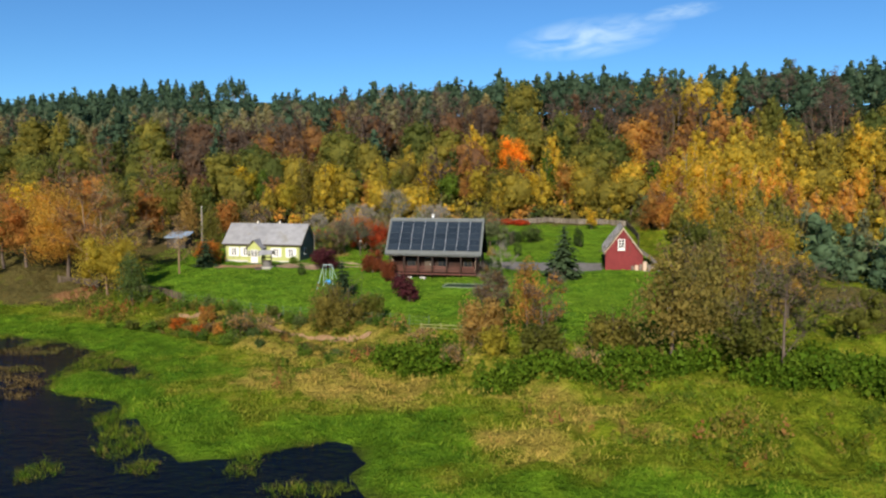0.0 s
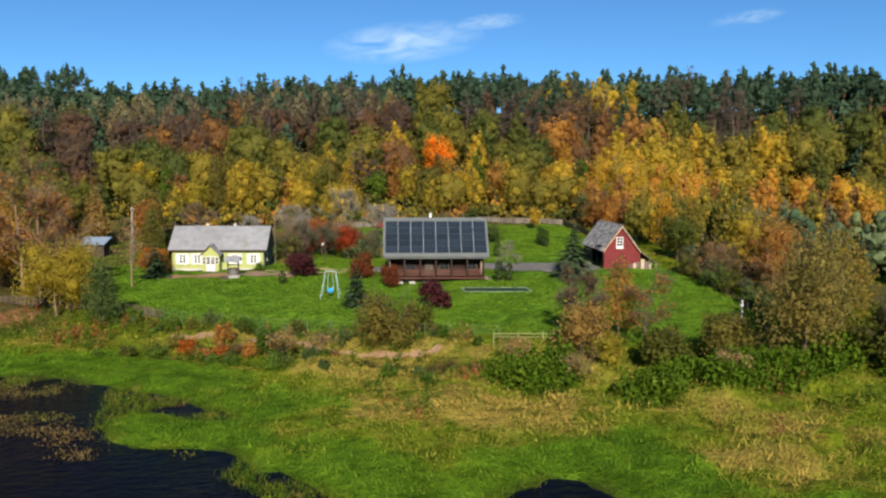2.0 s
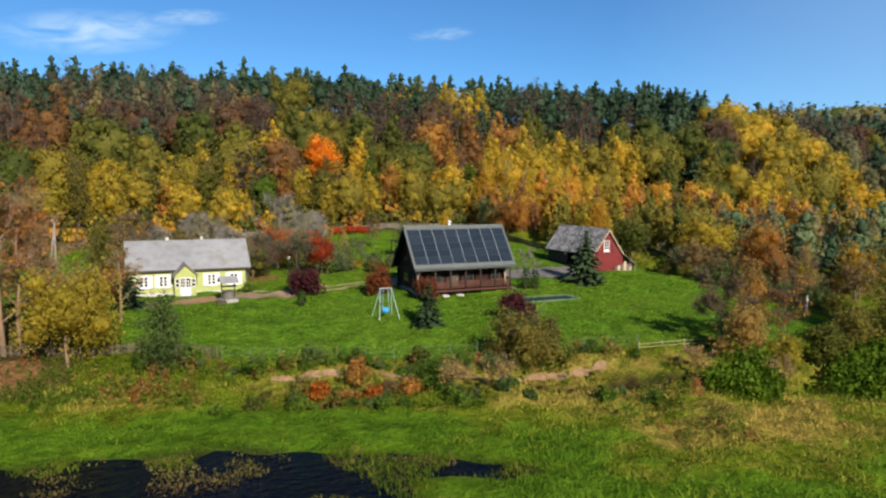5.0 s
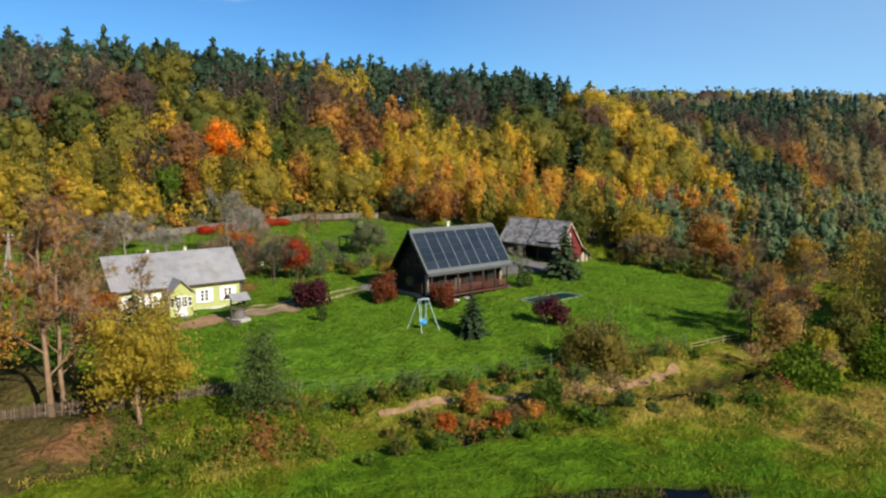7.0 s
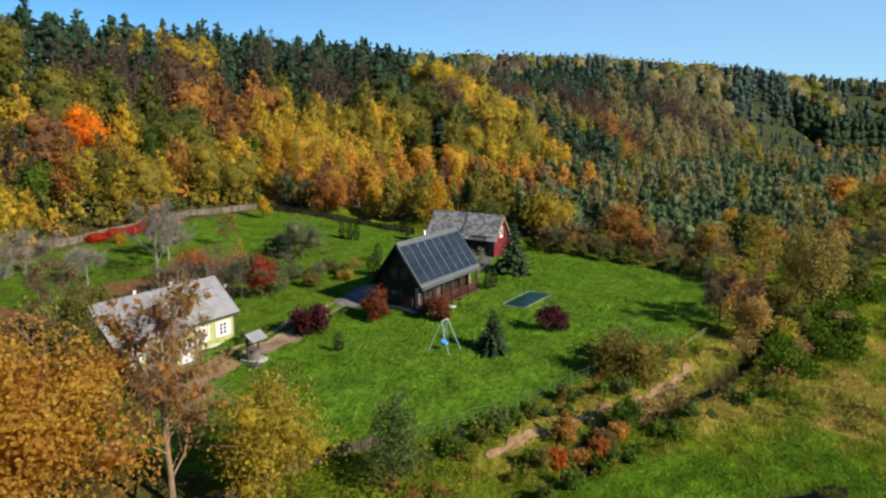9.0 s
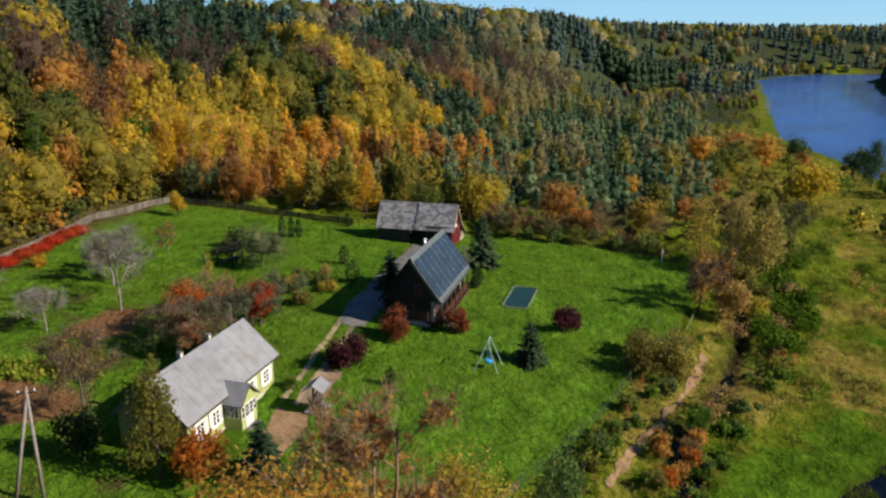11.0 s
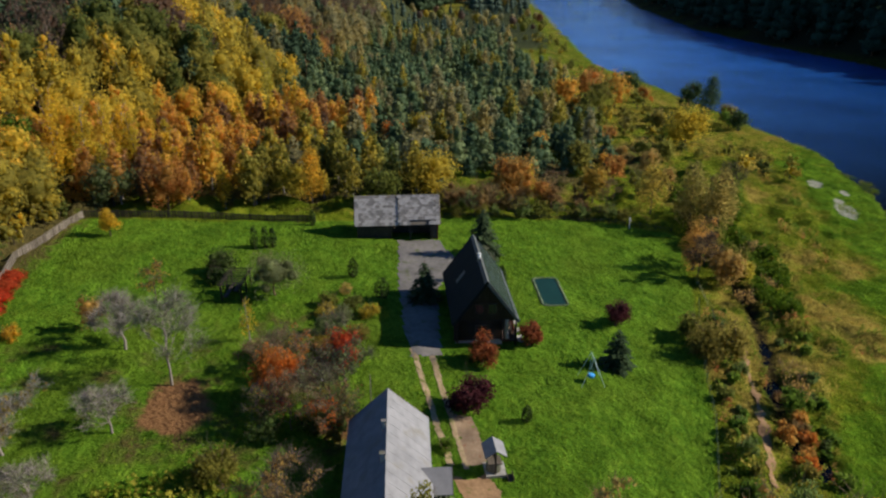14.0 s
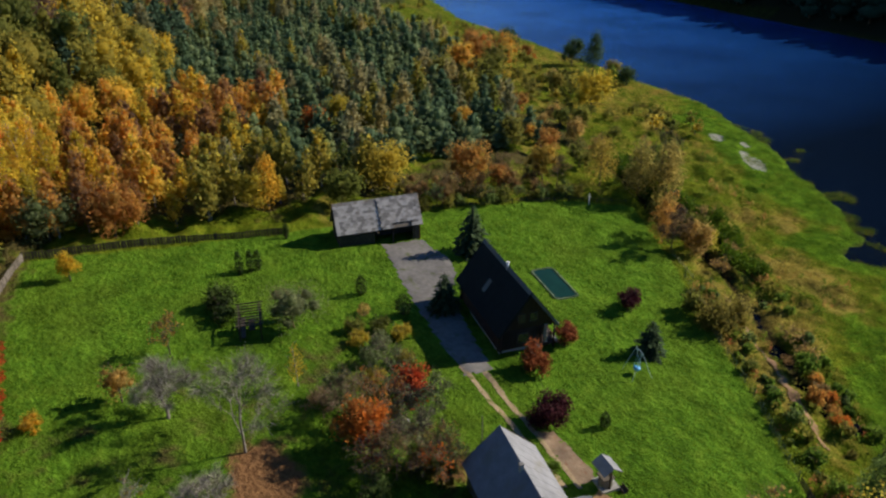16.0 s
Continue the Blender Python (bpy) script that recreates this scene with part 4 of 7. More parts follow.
def plant(name, kind, x, y, h, rad, leaf_mat, label, category="tree", seed=1, n=700, size=0.4, bark=None, group="", turn=0.0, sink=0.05):
    """A tree or shrub with trunk and crown; alike ones share meshes."""
    bark = bark or M_BARK
    key = (kind, round(h, 1), round(rad, 1), leaf_mat.name, bark.name, seed, n, size)
    if key not in PLANTS:
        wood, leaf = tree_shape(kind, h, rad, seed, int(n * 1.5), size * .84)
        PLANTS[key] = tri_mesh("trunk", *wood, [bark]), tri_mesh("crown", *leaf, [leaf_mat])
        for me in PLANTS[key]:
            me.polygons.foreach_set("use_smooth", [True] * len(me.polygons))
    ob = thing(name, x, y, gz(x, y) - sink, turn, label, category, group)
    part("trunk", PLANTS[key][0], None, ob)
    part("crown", PLANTS[key][1], None, ob)
    return ob


def stuff(name, spots, shapes, mats, label, category):
    """Many plants in one mesh. spots: x, y, z, scale, turn, tone, shape number."""
    VV, FF, MM, TT, off = [], [], [], [], 0
    P = np.array(spots, float)
    for k, (wood, leaf) in enumerate(shapes):
        q = P[P[:, 6] == k]
        if not len(q):
            continue
        V, F = join([wood, leaf])
        m = np.concatenate([np.zeros(len(wood[1]), int), np.ones(len(leaf[1]), int)])
        c, s = np.cos(q[:, 4]), np.sin(q[:, 4])
        sx = q[:, 3] * (0.88 + 0.24 * rng.random(len(q)))
        W = np.empty((len(q), len(V), 3), np.float32)
        W[:, :, 0] = (V[None, :, 0] * c[:, None] - V[None, :, 1] * s[:, None]) * sx[:, None] + q[:, 0, None]
        W[:, :, 1] = (V[None, :, 0] * s[:, None] + V[None, :, 1] * c[:, None]) * sx[:, None] + q[:, 1, None]
        W[:, :, 2] = V[None, :, 2] * q[:, 3, None] + q[:, 2, None]
        VV.append(W.reshape(-1, 3))
        FF.append((F[None] + (np.arange(len(q)) * len(V))[:, None, None] + off).reshape(-1, 3))
        MM.append(np.tile(m, len(q)))
        TT.append(np.repeat(q[:, 5], len(V)))
        off += len(q) * len(V)
    me = tri_mesh(name, np.concatenate(VV), np.concatenate(FF), mats, np.concatenate(MM), np.concatenate(TT))
    me.polygons.foreach_set("use_smooth", np.ones(len(me.polygons), bool))
    return tagged(new(name, me), label, category, kind="stuff")


def scatter(x0, x1, y0, y1, step, keep, seed):
    """Jittered grid points for which keep(x, y) holds."""
    r = np.random.default_rng(seed)
    X, Y = np.meshgrid(np.arange(x0, x1, step), np.arange(y0, y1, step))
    x, y = X.ravel() + (r.random(X.size) - .5) * step * .9, Y.ravel() + (r.random(X.size) - .5) * step * .9
    m = keep(x, y)
    return x[m], y[m], r


def hill(x):
    return foot(x)


# the wooded slope
DECID = [tree_shape("round", 12.5, 5.0, 11, 860, .56, True), tree_shape("round", 13.0, 4.6, 12, 860, .56, True), tree_shape("birch", 13, 4.4, 13, 760, .56, True),
         tree_shape("round", 10.5, 4.8, 14, 820, .56, True), tree_shape("birch", 12, 4.0, 15, 700, .54, True)]
BARE = [tree_shape("bare", 13, 5.0, 21, 560, .5, True), tree_shape("bare", 11.5, 4.6, 22, 560, .5, True)]
PINES = [tree_shape("pine", 12, 3.2, 31, 220, .68, True), tree_shape("pine", 13, 2.9, 32, 220, .68, True), tree_shape("pine", 11, 3.3, 33, 220, .68, True), tree_shape("round", 10.5, 3.0, 34, 270, .66, True)]
FAR_TREES = [tree_shape("youngpine", 13, 4.4, 41, 40, 1.5, True), tree_shape("tuft", 11, 4.6, 42, 44, 1.5, True)]
THICKET = [tree_shape("bush", 3.2, 2.4, 43, 44, .6, True), tree_shape("bush", 4.4, 2.2, 44, 44, .6, True)]


def near_wood(x, y):
    h = y - foot(x)
    return (h > 1) & (h < 62) & (line_d(BANK, x, y) > 20) & (x > -.64 * y - 35)


# which kinds stand together where on the slope
STANDS = {
    "brown": [(-14, 200), (-21, 214), (-3, 175), (39, 195), (89, 188), (98, 176), (106, 169), (88, 172), (-9, 210), (8, 197), (-100, 226), (-80, 217), (-45, 207), (-128, 223), (46, 190),
              (34, 203), (-58, 196), (-62, 186), (180, 140), (170, 152), (222, 126), (252, 133), (276, 95), (118, 150), (2, 204), (72, 188), (56, 196), (20, 183), (-70, 205)],
    "rust": [(-39, 199), (-41, 191), (-69, 178), (-78, 168), (52, 183), (58, 178), (67, 177), (50, 199), (6, 219), (-34, 204), (12, 178), (21, 176), (-90, 182), (-55, 184), (200, 122)],
    "olive": [(-71, 222), (-57, 228), (-33, 192), (-6, 188), (19, 206), (-26, 174), (37, 178), (-79, 203), (-54, 177), (26, 189), (98, 154), (100, 162), (-89, 211), (-122, 218), (-66, 213),
              (-75, 188), (116, 157), (107, 156), (-18, 185), (-26, 186), (80, 178), (-104, 205), (14, 192), (34, 186), (190, 130), (-46, 186), (104, 146), (2, 181)],
    "gold": [(-38, 180), (-14, 172), (28, 180), (75, 171), (80, 165), (8, 187), (18, 172), (24, 171), (86, 157), (-42, 175), (148, 151), (152, 141), (132, 147), (130, 137), (82, 159), (68, 164),
             (-20, 178), (31, 172), (40, 169), (-8, 178), (143, 144), (-104, 228), (46, 170)],
    "lime": [(66, 204), (71, 203), (62, 171), (70, 169), (-30, 178), (112, 131), (-4, 172)],
    "amber": [(63, 163), (73, 157), (80, 148), (52, 163), (66, 152), (84, 145), (59, 157), (47, 164), (70, 147)],
    "pale": [(242, 115), (300, 100), (205, 137), (262, 70), (230, 104), (160, 133), (320, 90), (-66, 230), (-48, 216), (285, 118)],
    "pine": [(114, 163), (103, 172), (165, 126), (178, 128), (208, 142), (-78, 228), (-112, 236), (123, 164), (90, 200), (110, 180), (240, 140), (262, 120), (-40, 226), (36, 214)],
}
STAND_AT = np.array([p for k in STANDS for p in STANDS[k]], float)
STAND_OF = [k for k in STANDS for p in STANDS[k]]

autumn, bare, pines, pale = [], [], [], []
x, y, r = scatter(-230, 330, 60, 330, 5.5, near_wood, 71)
z, h = lie(x, y), y - foot(x)
for k in range(len(x)):
    s, a = .74 + .46 * r.random(), r.random() * 6.28
    if 11 < x[k] < 24 and 172 < y[k] < 184:
        continue                          # the maple's place
    near = np.hypot(STAND_AT[:, 0] - x[k], (STAND_AT[:, 1] - y[k]) * .8) + r.random(len(STAND_AT)) * 3.5
    kind = STAND_OF[int(np.argmin(near))]
    if near.min() > 24:
        kind = r.choice(["olive", "brown", "gold", "olive", "pale" if x[k] > 120 else "rust"])
    if kind != "lime" and r.random() < np.interp(h[k] + (9 if x[k] < -58 else 0) - (10 if x[k] > 130 else 0), [0, 30, 40, 48, 58], [.0, .03, .3, .8, .97]):
        kind = "pine"
    row = (x[k], y[k], z[k])
    low = np.interp(h[k], [0, 15], [.74, 1])
    if kind == "pine" and h[k] > 37:
        continue                          # the close pine wood of the hilltop follows below
    if kind == "pine":
        pines.append((*row, s, a, r.random(), r.choice([0, 0, 1, 1, 2])))
    elif kind == "brown" and r.random() < .8:
        bare.append((*row, s, a, .94 + .06 * r.random(), r.integers(2)))
    elif kind == "rust" and r.random() < .45:
        bare.append((*row, s, a, .8 + .07 * r.random(), r.integers(2)))
    elif kind == "pale":
        pale.append((*row, s, a, r.random(), 2 + 2 * r.integers(2)))
    else:
        lo, hi = {"brown": (.84, .98), "rust": (.74, .87), "olive": (.1, .38), "gold": (.38, .57), "lime": (.46, .54), "amber": (.56, .71)}[kind]
        autumn.append((*row, s * low, a, lo + (hi - lo) * r.random(), (2, 4, 2, 4, 0)[r.integers(5)] if kind in ("amber", "lime") else r.integers(5)))
x, y, r = scatter(-230, 330, 60, 330, 4.7, lambda x, y: (y - foot(x) > 37) & (y - foot(x) < 92) & (line_d(BANK, x, y) > 20) & (x > -.64 * y - 35), 78)
z, h = lie(x, y), y - foot(x)
for k in range(len(x)):
    if r.random() < np.interp(h[k] + (9 if x[k] < -58 else 0) - (10 if x[k] > 130 else 0) + 14 * (vnoise(x[k], y[k], 14, 46) - .5), [37, 45, 54], [.25, .8, 1]) and not (58 < x[k] < 76 and 196 < y[k] < 211):
        if x[k] < 14 and h[k] < 64 and r.random() < np.interp(h[k], [40, 64], [.6, .3]):
            pale.append((x[k], y[k], z[k], .66 + .3 * r.random(), r.random() * 6.28, r.random(), 2 + 2 * r.integers(2)))
            continue
        pines.append((x[k], y[k], z[k], .62 + .58 * r.random(), r.random() * 6.28, r.random(), 3 if h[k] > 60 and r.random() < .45 else r.choice([0, 0, 1, 1, 2])))
x, y, r = scatter(-640, 1260, -760, 520, 11.5, lambda x, y: ((x < 700) | (vnoise(x, y, 9, 47) > .3)) & (x > -.64 * y - 60) & (((y - foot(x) > 0) & (y - foot(x) < 230)) | (x > 330)) & ((y - foot(x) < 230) | (x > 890)) & ~((x > -235) & (x < 332) & (y - foot(x) < np.where(x < -20, 90, 70))) & ((x < -100) | (x > 250)) & (line_d(BANK, x, y) > 10) & ((np.abs((x - 470) * .42 + (y + 2) * .907) > 20) | (np.abs((x - 515) * .907 - (y + 22) * .42) > 45)), 72)
z, lump = lie(x, y), np.where(x < 0, .1, vnoise(x, y, 45, 44) + .3 * (r.random(len(x)) - .5))
low = np.where((x > 325) & (x < 470) & (y < foot(x) + 25), .42, 1.0)      # young growth before the field
far = [(x[k], y[k], z[k] - .3, low[k] * (.65 + .8 * r.random()), r.random() * 6.28, 0, 0) for k in range(len(x))]
far_pine = [p[:5] + (rng.random(), 0) for p, l in zip(far, lump) if l < .62]
far_leaf = [p[:5] + (rng.choice([.1, .25, .35, .9]) + .1 * rng.random(), 1) for p, l in zip(far, lump) if l >= .62]
stuff("autumn_wood", autumn, DECID, [M_BARK, M_AUTUMN], "mixed autumn woodland in olive, gold and rust on the slope", "woodland")
stuff("bare_wood", bare, BARE, [M_BARK, M_AUTUMN], "half-bare grey-brown trees among the autumn woodland", "woodland")
stuff("pale_wood", pale, DECID, [M_PALEBARK, M_PALE], "pale grey-green and straw-coloured birches in the wood", "woodland")
stuff("pine_wood", pines, PINES, [M_PINEBARK, M_PINE], "dark green pine forest along the hilltop", "woodland")
far_pale = [p[:5] + (rng.random(), 1) for p, l in zip(far, lump) if .5 < l < .62]
far_pine = [p for p, l in zip(far_pine, [l for l in lump if l < .62]) if l <= .5]
hill_pine = [p[:3] + (.8 + .35 * rng.random(), p[4], rng.random(), rng.integers(3)) for p in far_pine if p[0] < 0]
far_pine = [p for p in far_pine if p[0] >= 0]
stuff("hill_pine_wood", hill_pine, PINES, [M_PINEBARK, M_PINE], "dark pine forest on the hill behind", "woodland")
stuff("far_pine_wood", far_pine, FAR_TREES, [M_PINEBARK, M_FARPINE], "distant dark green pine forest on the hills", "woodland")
stuff("far_pale_wood", far_pale, FAR_TREES, [M_PALEBARK, M_PALE], "distant pale birches among the pines", "woodland")
stuff("far_autumn_wood", far_leaf, FAR_TREES, [M_BARK, M_AUTUMN], "distant autumn trees scattered among pines", "woodland")
x, y, r = scatter(-130, 110, 110, 200, 3.0, lambda x, y: (y - foot(x) > -1.5) & (y - foot(x) < 13), 75)
z = lie(x, y)
stuff("slope_thicket", [(x[k], y[k], z[k] - .1, .6 + .7 * r.random(), r.random() * 6.28, np.clip(.36 + .17 * r.normal(), .05, .9), r.integers(2)) for k in range(len(x))], THICKET, [M_BARK, M_AUTUMN],
      "low olive and golden bushes along the wood's edge", "thicket")
x, y, r = scatter(48, 330, -20, 90, 6.0, lambda x, y: (line_d(BANK, x, y) > 9) & (line_d(BANK, x, y) < 42) & (vnoise(x, y, 13, 9) > .55), 76)
z = lie(x, y)
stuff("riverside_scrub", [(x[k], y[k], z[k] - .1, .5 + .6 * r.random(), r.random() * 6.28, np.clip(.28 + .1 * r.normal(), .05, .6), r.integers(2)) for k in range(len(x))], THICKET, [M_BARK, M_AUTUMN],
      "scattered olive and rust-coloured bushes on the river bank", "scrub")

x, y, r = scatter(430, 690, -110, 60, 8.0, lambda x, y: (np.abs((x - 560) * .42 + (y + 26) * .907) < 17) & (np.abs((x - 560) * .907 - (y + 26) * .42) < 105), 77)
z = lie(x, y)
stuff("far_spruce_stand", [(x[k], y[k], z[k], 1.5 + .3 * r.random(), r.random() * 6.28, 0, 0) for k in range(len(x))], FAR_TREES, [M_PINEBARK, M_SPRUCE], "dark distant spruce stand beside a pale field", "woodland")

# the dark wood beyond the river
x, y, r = scatter(-200, 1200, -900, -40, 9.5, lambda x, y: (-line_d(FAR_BANK, x, y) > 3) & (-line_d(FAR_BANK, x, y) < 95), 73)
z = lie(x, y)
stuff("far_bank_wood", [(x[k], y[k], z[k] - .4, 1.15 + .5 * r.random(), r.random() * 6.28, .5 * r.random(), 0) for k in range(len(x))], [FAR_TREES[0]], [M_PINEBARK, M_PINE],
      "dark pine forest on the far river bank", "woodland")

# young pines and birches east of the garden
YOUNG = [tree_shape("youngpine", 4.6, 2.0, 51, 170, .42, True), tree_shape("youngpine", 5.6, 2.0, 52, 170, .42, True)]
SAPLING = [tree_shape("birch", 8, 2.1, 53, 340, .4, True), tree_shape("birch", 6.8, 2.4, 54, 320, .42, True), tree_shape("bush", 4.5, 2.3, 55, 160, .42, True)]


def plantation(x, y):
    return (y < foot(x) + 4) & (line_d(BANK, x, y) > np.interp(x, [55, 80, 110, 150], [48, 54, 46, 34])) & (x > np.where(y > 98, 41, 53) + 4 * vnoise(x, y, 9, 5)) & (vnoise(x, y, 14, 6) > .12)


x, y, r = scatter(40, 300, 10, 160, 3.7, plantation, 74)
x, y = x + r.normal(size=len(x)) * .9, y + r.normal(size=len(x)) * .9
z = lie(x, y)
belt = np.abs(line_d([(46, 152), (70, 142), (90, 124), (107, 110)], x, y))
mixed = vnoise(x, y, 12, 7) * .4 + vnoise(x, y, 5, 8) * .25 + .2 * r.random(len(x)) + np.interp(belt, [0, 9, 16], [.5, .25, -.02]) + np.interp(x - np.clip((y - 104) * .5, -3, 18), [41, 45, 52, 62], [.5, .3, .04, -.06])
stuff("young_pine_stand", [(x[k], y[k], z[k] - .3, (.5 + .9 * r.random()) * (.7 + .8 * vnoise(x[k], y[k], 17, 56)), r.random() * 6.28, r.random(), r.integers(2)) for k in range(len(x)) if mixed[k] < .45],
      YOUNG, [M_PINEBARK, M_YOUNGPINE], "dense stand of young blue-green pines", "young pines")
stuff("sapling_stand", [(x[k], y[k], z[k], .7 + .7 * r.random(), r.random() * 6.28, np.clip(np.interp(belt[k], [9, 17], [np.interp(x[k], [45, 70, 105], [.7, .72, .68]), .34]) + .09 * r.normal(), .1, .93), r.integers(3)) for k in range(len(x)) if mixed[k] >= .51],
      SAPLING, [M_PALEBARK, M_AUTUMN], "thicket of golden and rust-coloured saplings", "saplings")

stuff("pale_sapling_stand", [(x[k], y[k], z[k], .6 + .8 * r.random(), r.random() * 6.28, r.random(), r.integers(3)) for k in range(len(x)) if .45 <= mixed[k] < .51],
      SAPLING, [M_PALEBARK, M_PALE], "pale grey-green saplings scattered among young pines", "saplings")

# ---- the log house with the solar roof ----
def slope_slab(g, x0, x1, y0, z0, y1, z1, th):
    """A roof slope over x0..x1 from (y0, z0) to (y1, z1), th thick."""
    d = Vector((0, y1 - y0, z1 - z0)).normalized()
    n = Vector((0, -d.z, d.y)) * th
    if n.z > 0:
        n = -n
    return g.prism([(x0, y0, z0), (x0, y1, z1), Vector((x0, y1, z1)) + n, Vector((x0, y0, z0)) + n], (x1 - x0, 0, 0))


def log_house():
    base = 5.35
    h = thing("log_house", -8.46, 106.65, base, -10.65, "dark log house with a porch and solar panels on its roof", "house")
    L, R, EV, RG = 14.1, 3.6, 3.47, 8.3   # length, half depth, eave and ridge heights
    k = (RG - EV) / R
    wall_y, back_y = 1.75, 6.85           # front wall stands behind the porch
    g = Geo().box(0.9, wall_y - 0.1, -0.4, L - 0.9, back_y + 0.1, 0.55)
    part("plinth", g, M_STONE, h, "rough field-stone plinth")
    log = Geo().tube([(0.5, 0, 0), (L - 0.5, 0, 0)], [0.15, 0.15], 8).mesh("log", M_PORCHLOG, True)
    for i in range(9):
        for yy, nm in ((wall_y, "log"), (back_y, "log")):
            o = part(nm, log, None, h)
            o.location = (0, yy, 0.68 + i * 0.275)
    side = Geo().tube([(0, wall_y - 0.35, 0), (0, back_y + 0.35, 0)], [0.15, 0.15], 8).mesh("gable_log", M_DARKLOG, True)
    for xx in (0.85, L - 0.85):
        for i in range(9):
            o = part("gable_log", side, None, h)
            o.location = (xx, 0, 0.8 + i * 0.275)
    for xx in (0.85, L - 0.85):           # boarded gables above
        n = 26
        for i in range(n):
            ya, yb = R - 3.25 + 6.5 * i / n, R - 3.25 + 6.5 * (i + 1) / n - 0.02
            top = min(RG - 0.2 - k * abs(ya - R), RG - 0.2 - k * abs(yb - R))
            if top > 3.0:
                part("gable_board", Geo().box(xx - 0.05 - 0.015 * (i % 2), ya, 2.95, xx + 0.05 + 0.015 * (i % 2), yb, top), M_DARKLOG, h)
    for xx, s in ((0.72, -1), (L - 0.72, 1)):
        for yy in (R - 0.75, R + 0.75):
            w = part("gable_window", Geo().box(xx - 0.03, yy - 0.5, 4.0, xx + 0.03, yy + 0.5, 5.2), M_DARKWOOD, h)
            part("pane", Geo().box(xx + s * 0.035, yy - 0.42, 4.08, xx + s * 0.05, yy - 0.03, 5.12).box(xx + s * 0.035, yy + 0.03, 4.08, xx + s * 0.05, yy + 0.42, 5.12), M_GLASS, w)
        w = part("gable_window", Geo().box(xx - 0.1, R - 0.2, 1.35, xx + 0.1, R + 1.2, 2.6), M_DARKWOOD, h)
        part("pane", Geo().box(xx + s * 0.1, R - 0.1, 1.45, xx + s * 0.13, R + 1.1, 2.5), M_GLASS, w)
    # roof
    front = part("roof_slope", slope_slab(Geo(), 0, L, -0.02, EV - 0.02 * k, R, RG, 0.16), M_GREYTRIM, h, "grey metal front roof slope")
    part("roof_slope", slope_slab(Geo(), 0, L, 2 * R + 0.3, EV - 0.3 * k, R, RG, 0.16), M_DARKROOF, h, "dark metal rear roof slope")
    part("ridge_cap", Geo().prism([(-0.05, R - 0.3, RG - 0.3 * k + 0.1), (-0.05, R, RG + 0.1), (-0.05, R + 0.3, RG - 0.3 * k + 0.1), (-0.05, R, RG - 0.1)], (L + 0.1, 0, 0)), M_GREYTRIM, h)
    for xx in (-0.06, L):
        for y0, z0 in ((-0.08, EV - 0.08 * k), (2 * R + 0.32, EV - 0.32 * k)):
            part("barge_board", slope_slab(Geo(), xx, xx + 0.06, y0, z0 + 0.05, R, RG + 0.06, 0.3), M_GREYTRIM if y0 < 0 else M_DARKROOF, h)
    part("gutter", Geo().tube([(0, -0.12, EV - 0.15), (L, -0.12, EV - 0.15)], [0.08, 0.08], 8), M_GREYTRIM, h)
    part("fascia", Geo().box(0, -0.04, EV - 0.36, L, 0.02, EV - 0.1), M_GREYTRIM, h)
    # panels: eight columns by five rows, lying on the front slope
    d = Vector((0, R, RG - EV)).normalized()
    nrm = Vector((0, -d.z, d.y))
    cell = Geo().box(-0.845, -0.485, 0.005, 0.845, 0.485, 0.035).mesh("solar_panel", M_CELLS)
    rim = Geo()
    for a, b, c, e in ((-0.86, -0.5, 0.86, -0.478), (-0.86, 0.478, 0.86, 0.5), (-0.86, -0.478, -0.838, 0.478), (0.838, -0.478, 0.86, 0.478)):
        rim.box(a, b, 0.0, c, e, 0.042)
    rim = rim.mesh("panel_frame", M_FRAME)
    tilt = Matrix(((1, 0, 0), (0, d.y, nrm.y), (0, d.z, nrm.z))).to_4x4()
    pitch_x = (L - 0.5) / 8
    for c in range(8):
        for q in range(5):
            p = Vector((0.25 + pitch_x * (c + 0.5), 0, EV)) + d * (0.45 + 1.005 * (q + 0.5)) + nrm * 0.05
            o = part("solar_panel", cell, None, front)
            o.matrix_basis = Matrix.Translation(p) @ tilt
            part("panel_frame", rim, None, front).matrix_basis = Matrix.Translation(p) @ tilt
    for c in range(1, 8):
        x = 0.25 + pitch_x * c
        a, b = Vector((x, 0, EV)) + d * 0.42 + nrm * 0.075, Vector((x, 0, EV)) + d * 5.5 + nrm * 0.075
        part("panel_rail", Geo().beam(a, b, 0.05, 0.04), M_RAIL, front)
    f = part("flue", Geo().tube([(6.4, R + 0.15, RG - 0.4), (6.4, R + 0.15, RG + 0.5)], [0.17, 0.17], 10, True), M_STEEL, h, "shiny steel chimney flue", True)
    part("flue_cap", Geo().tube([(6.4, R + 0.15, RG + 0.52), (6.4, R + 0.15, RG + 0.7)], [0.24, 0.2], 10), M_WHITE, f)
    part("roof_window", slope_slab(Geo(), 7.4, 8.2, 2 * R - 0.9, EV + 0.9 * k + 0.08, 2 * R - 1.9, EV + 1.9 * k + 0.08, 0.1), M_GREYTRIM, h)
    # porch
    part("porch_floor", Geo().box(0.5, -0.02, 0.45, L - 0.5, wall_y - 0.1, 0.6), M_DARKLOG, h)
    part("floor_edge", Geo().box(0.5, -0.12, 0.4, L - 0.5, 0.0, 0.6), M_REDLOG, h)
    posts = [0.7, 2.8, 4.9, 7.0, 9.1, 11.2, L - 0.7]
    for x in posts:
        part("porch_post", Geo().tube([(x, 0.12, -0.2), (x, 0.12, EV - 0.2)], [0.12, 0.1], 8), M_DARKLOG, h, smooth=True)
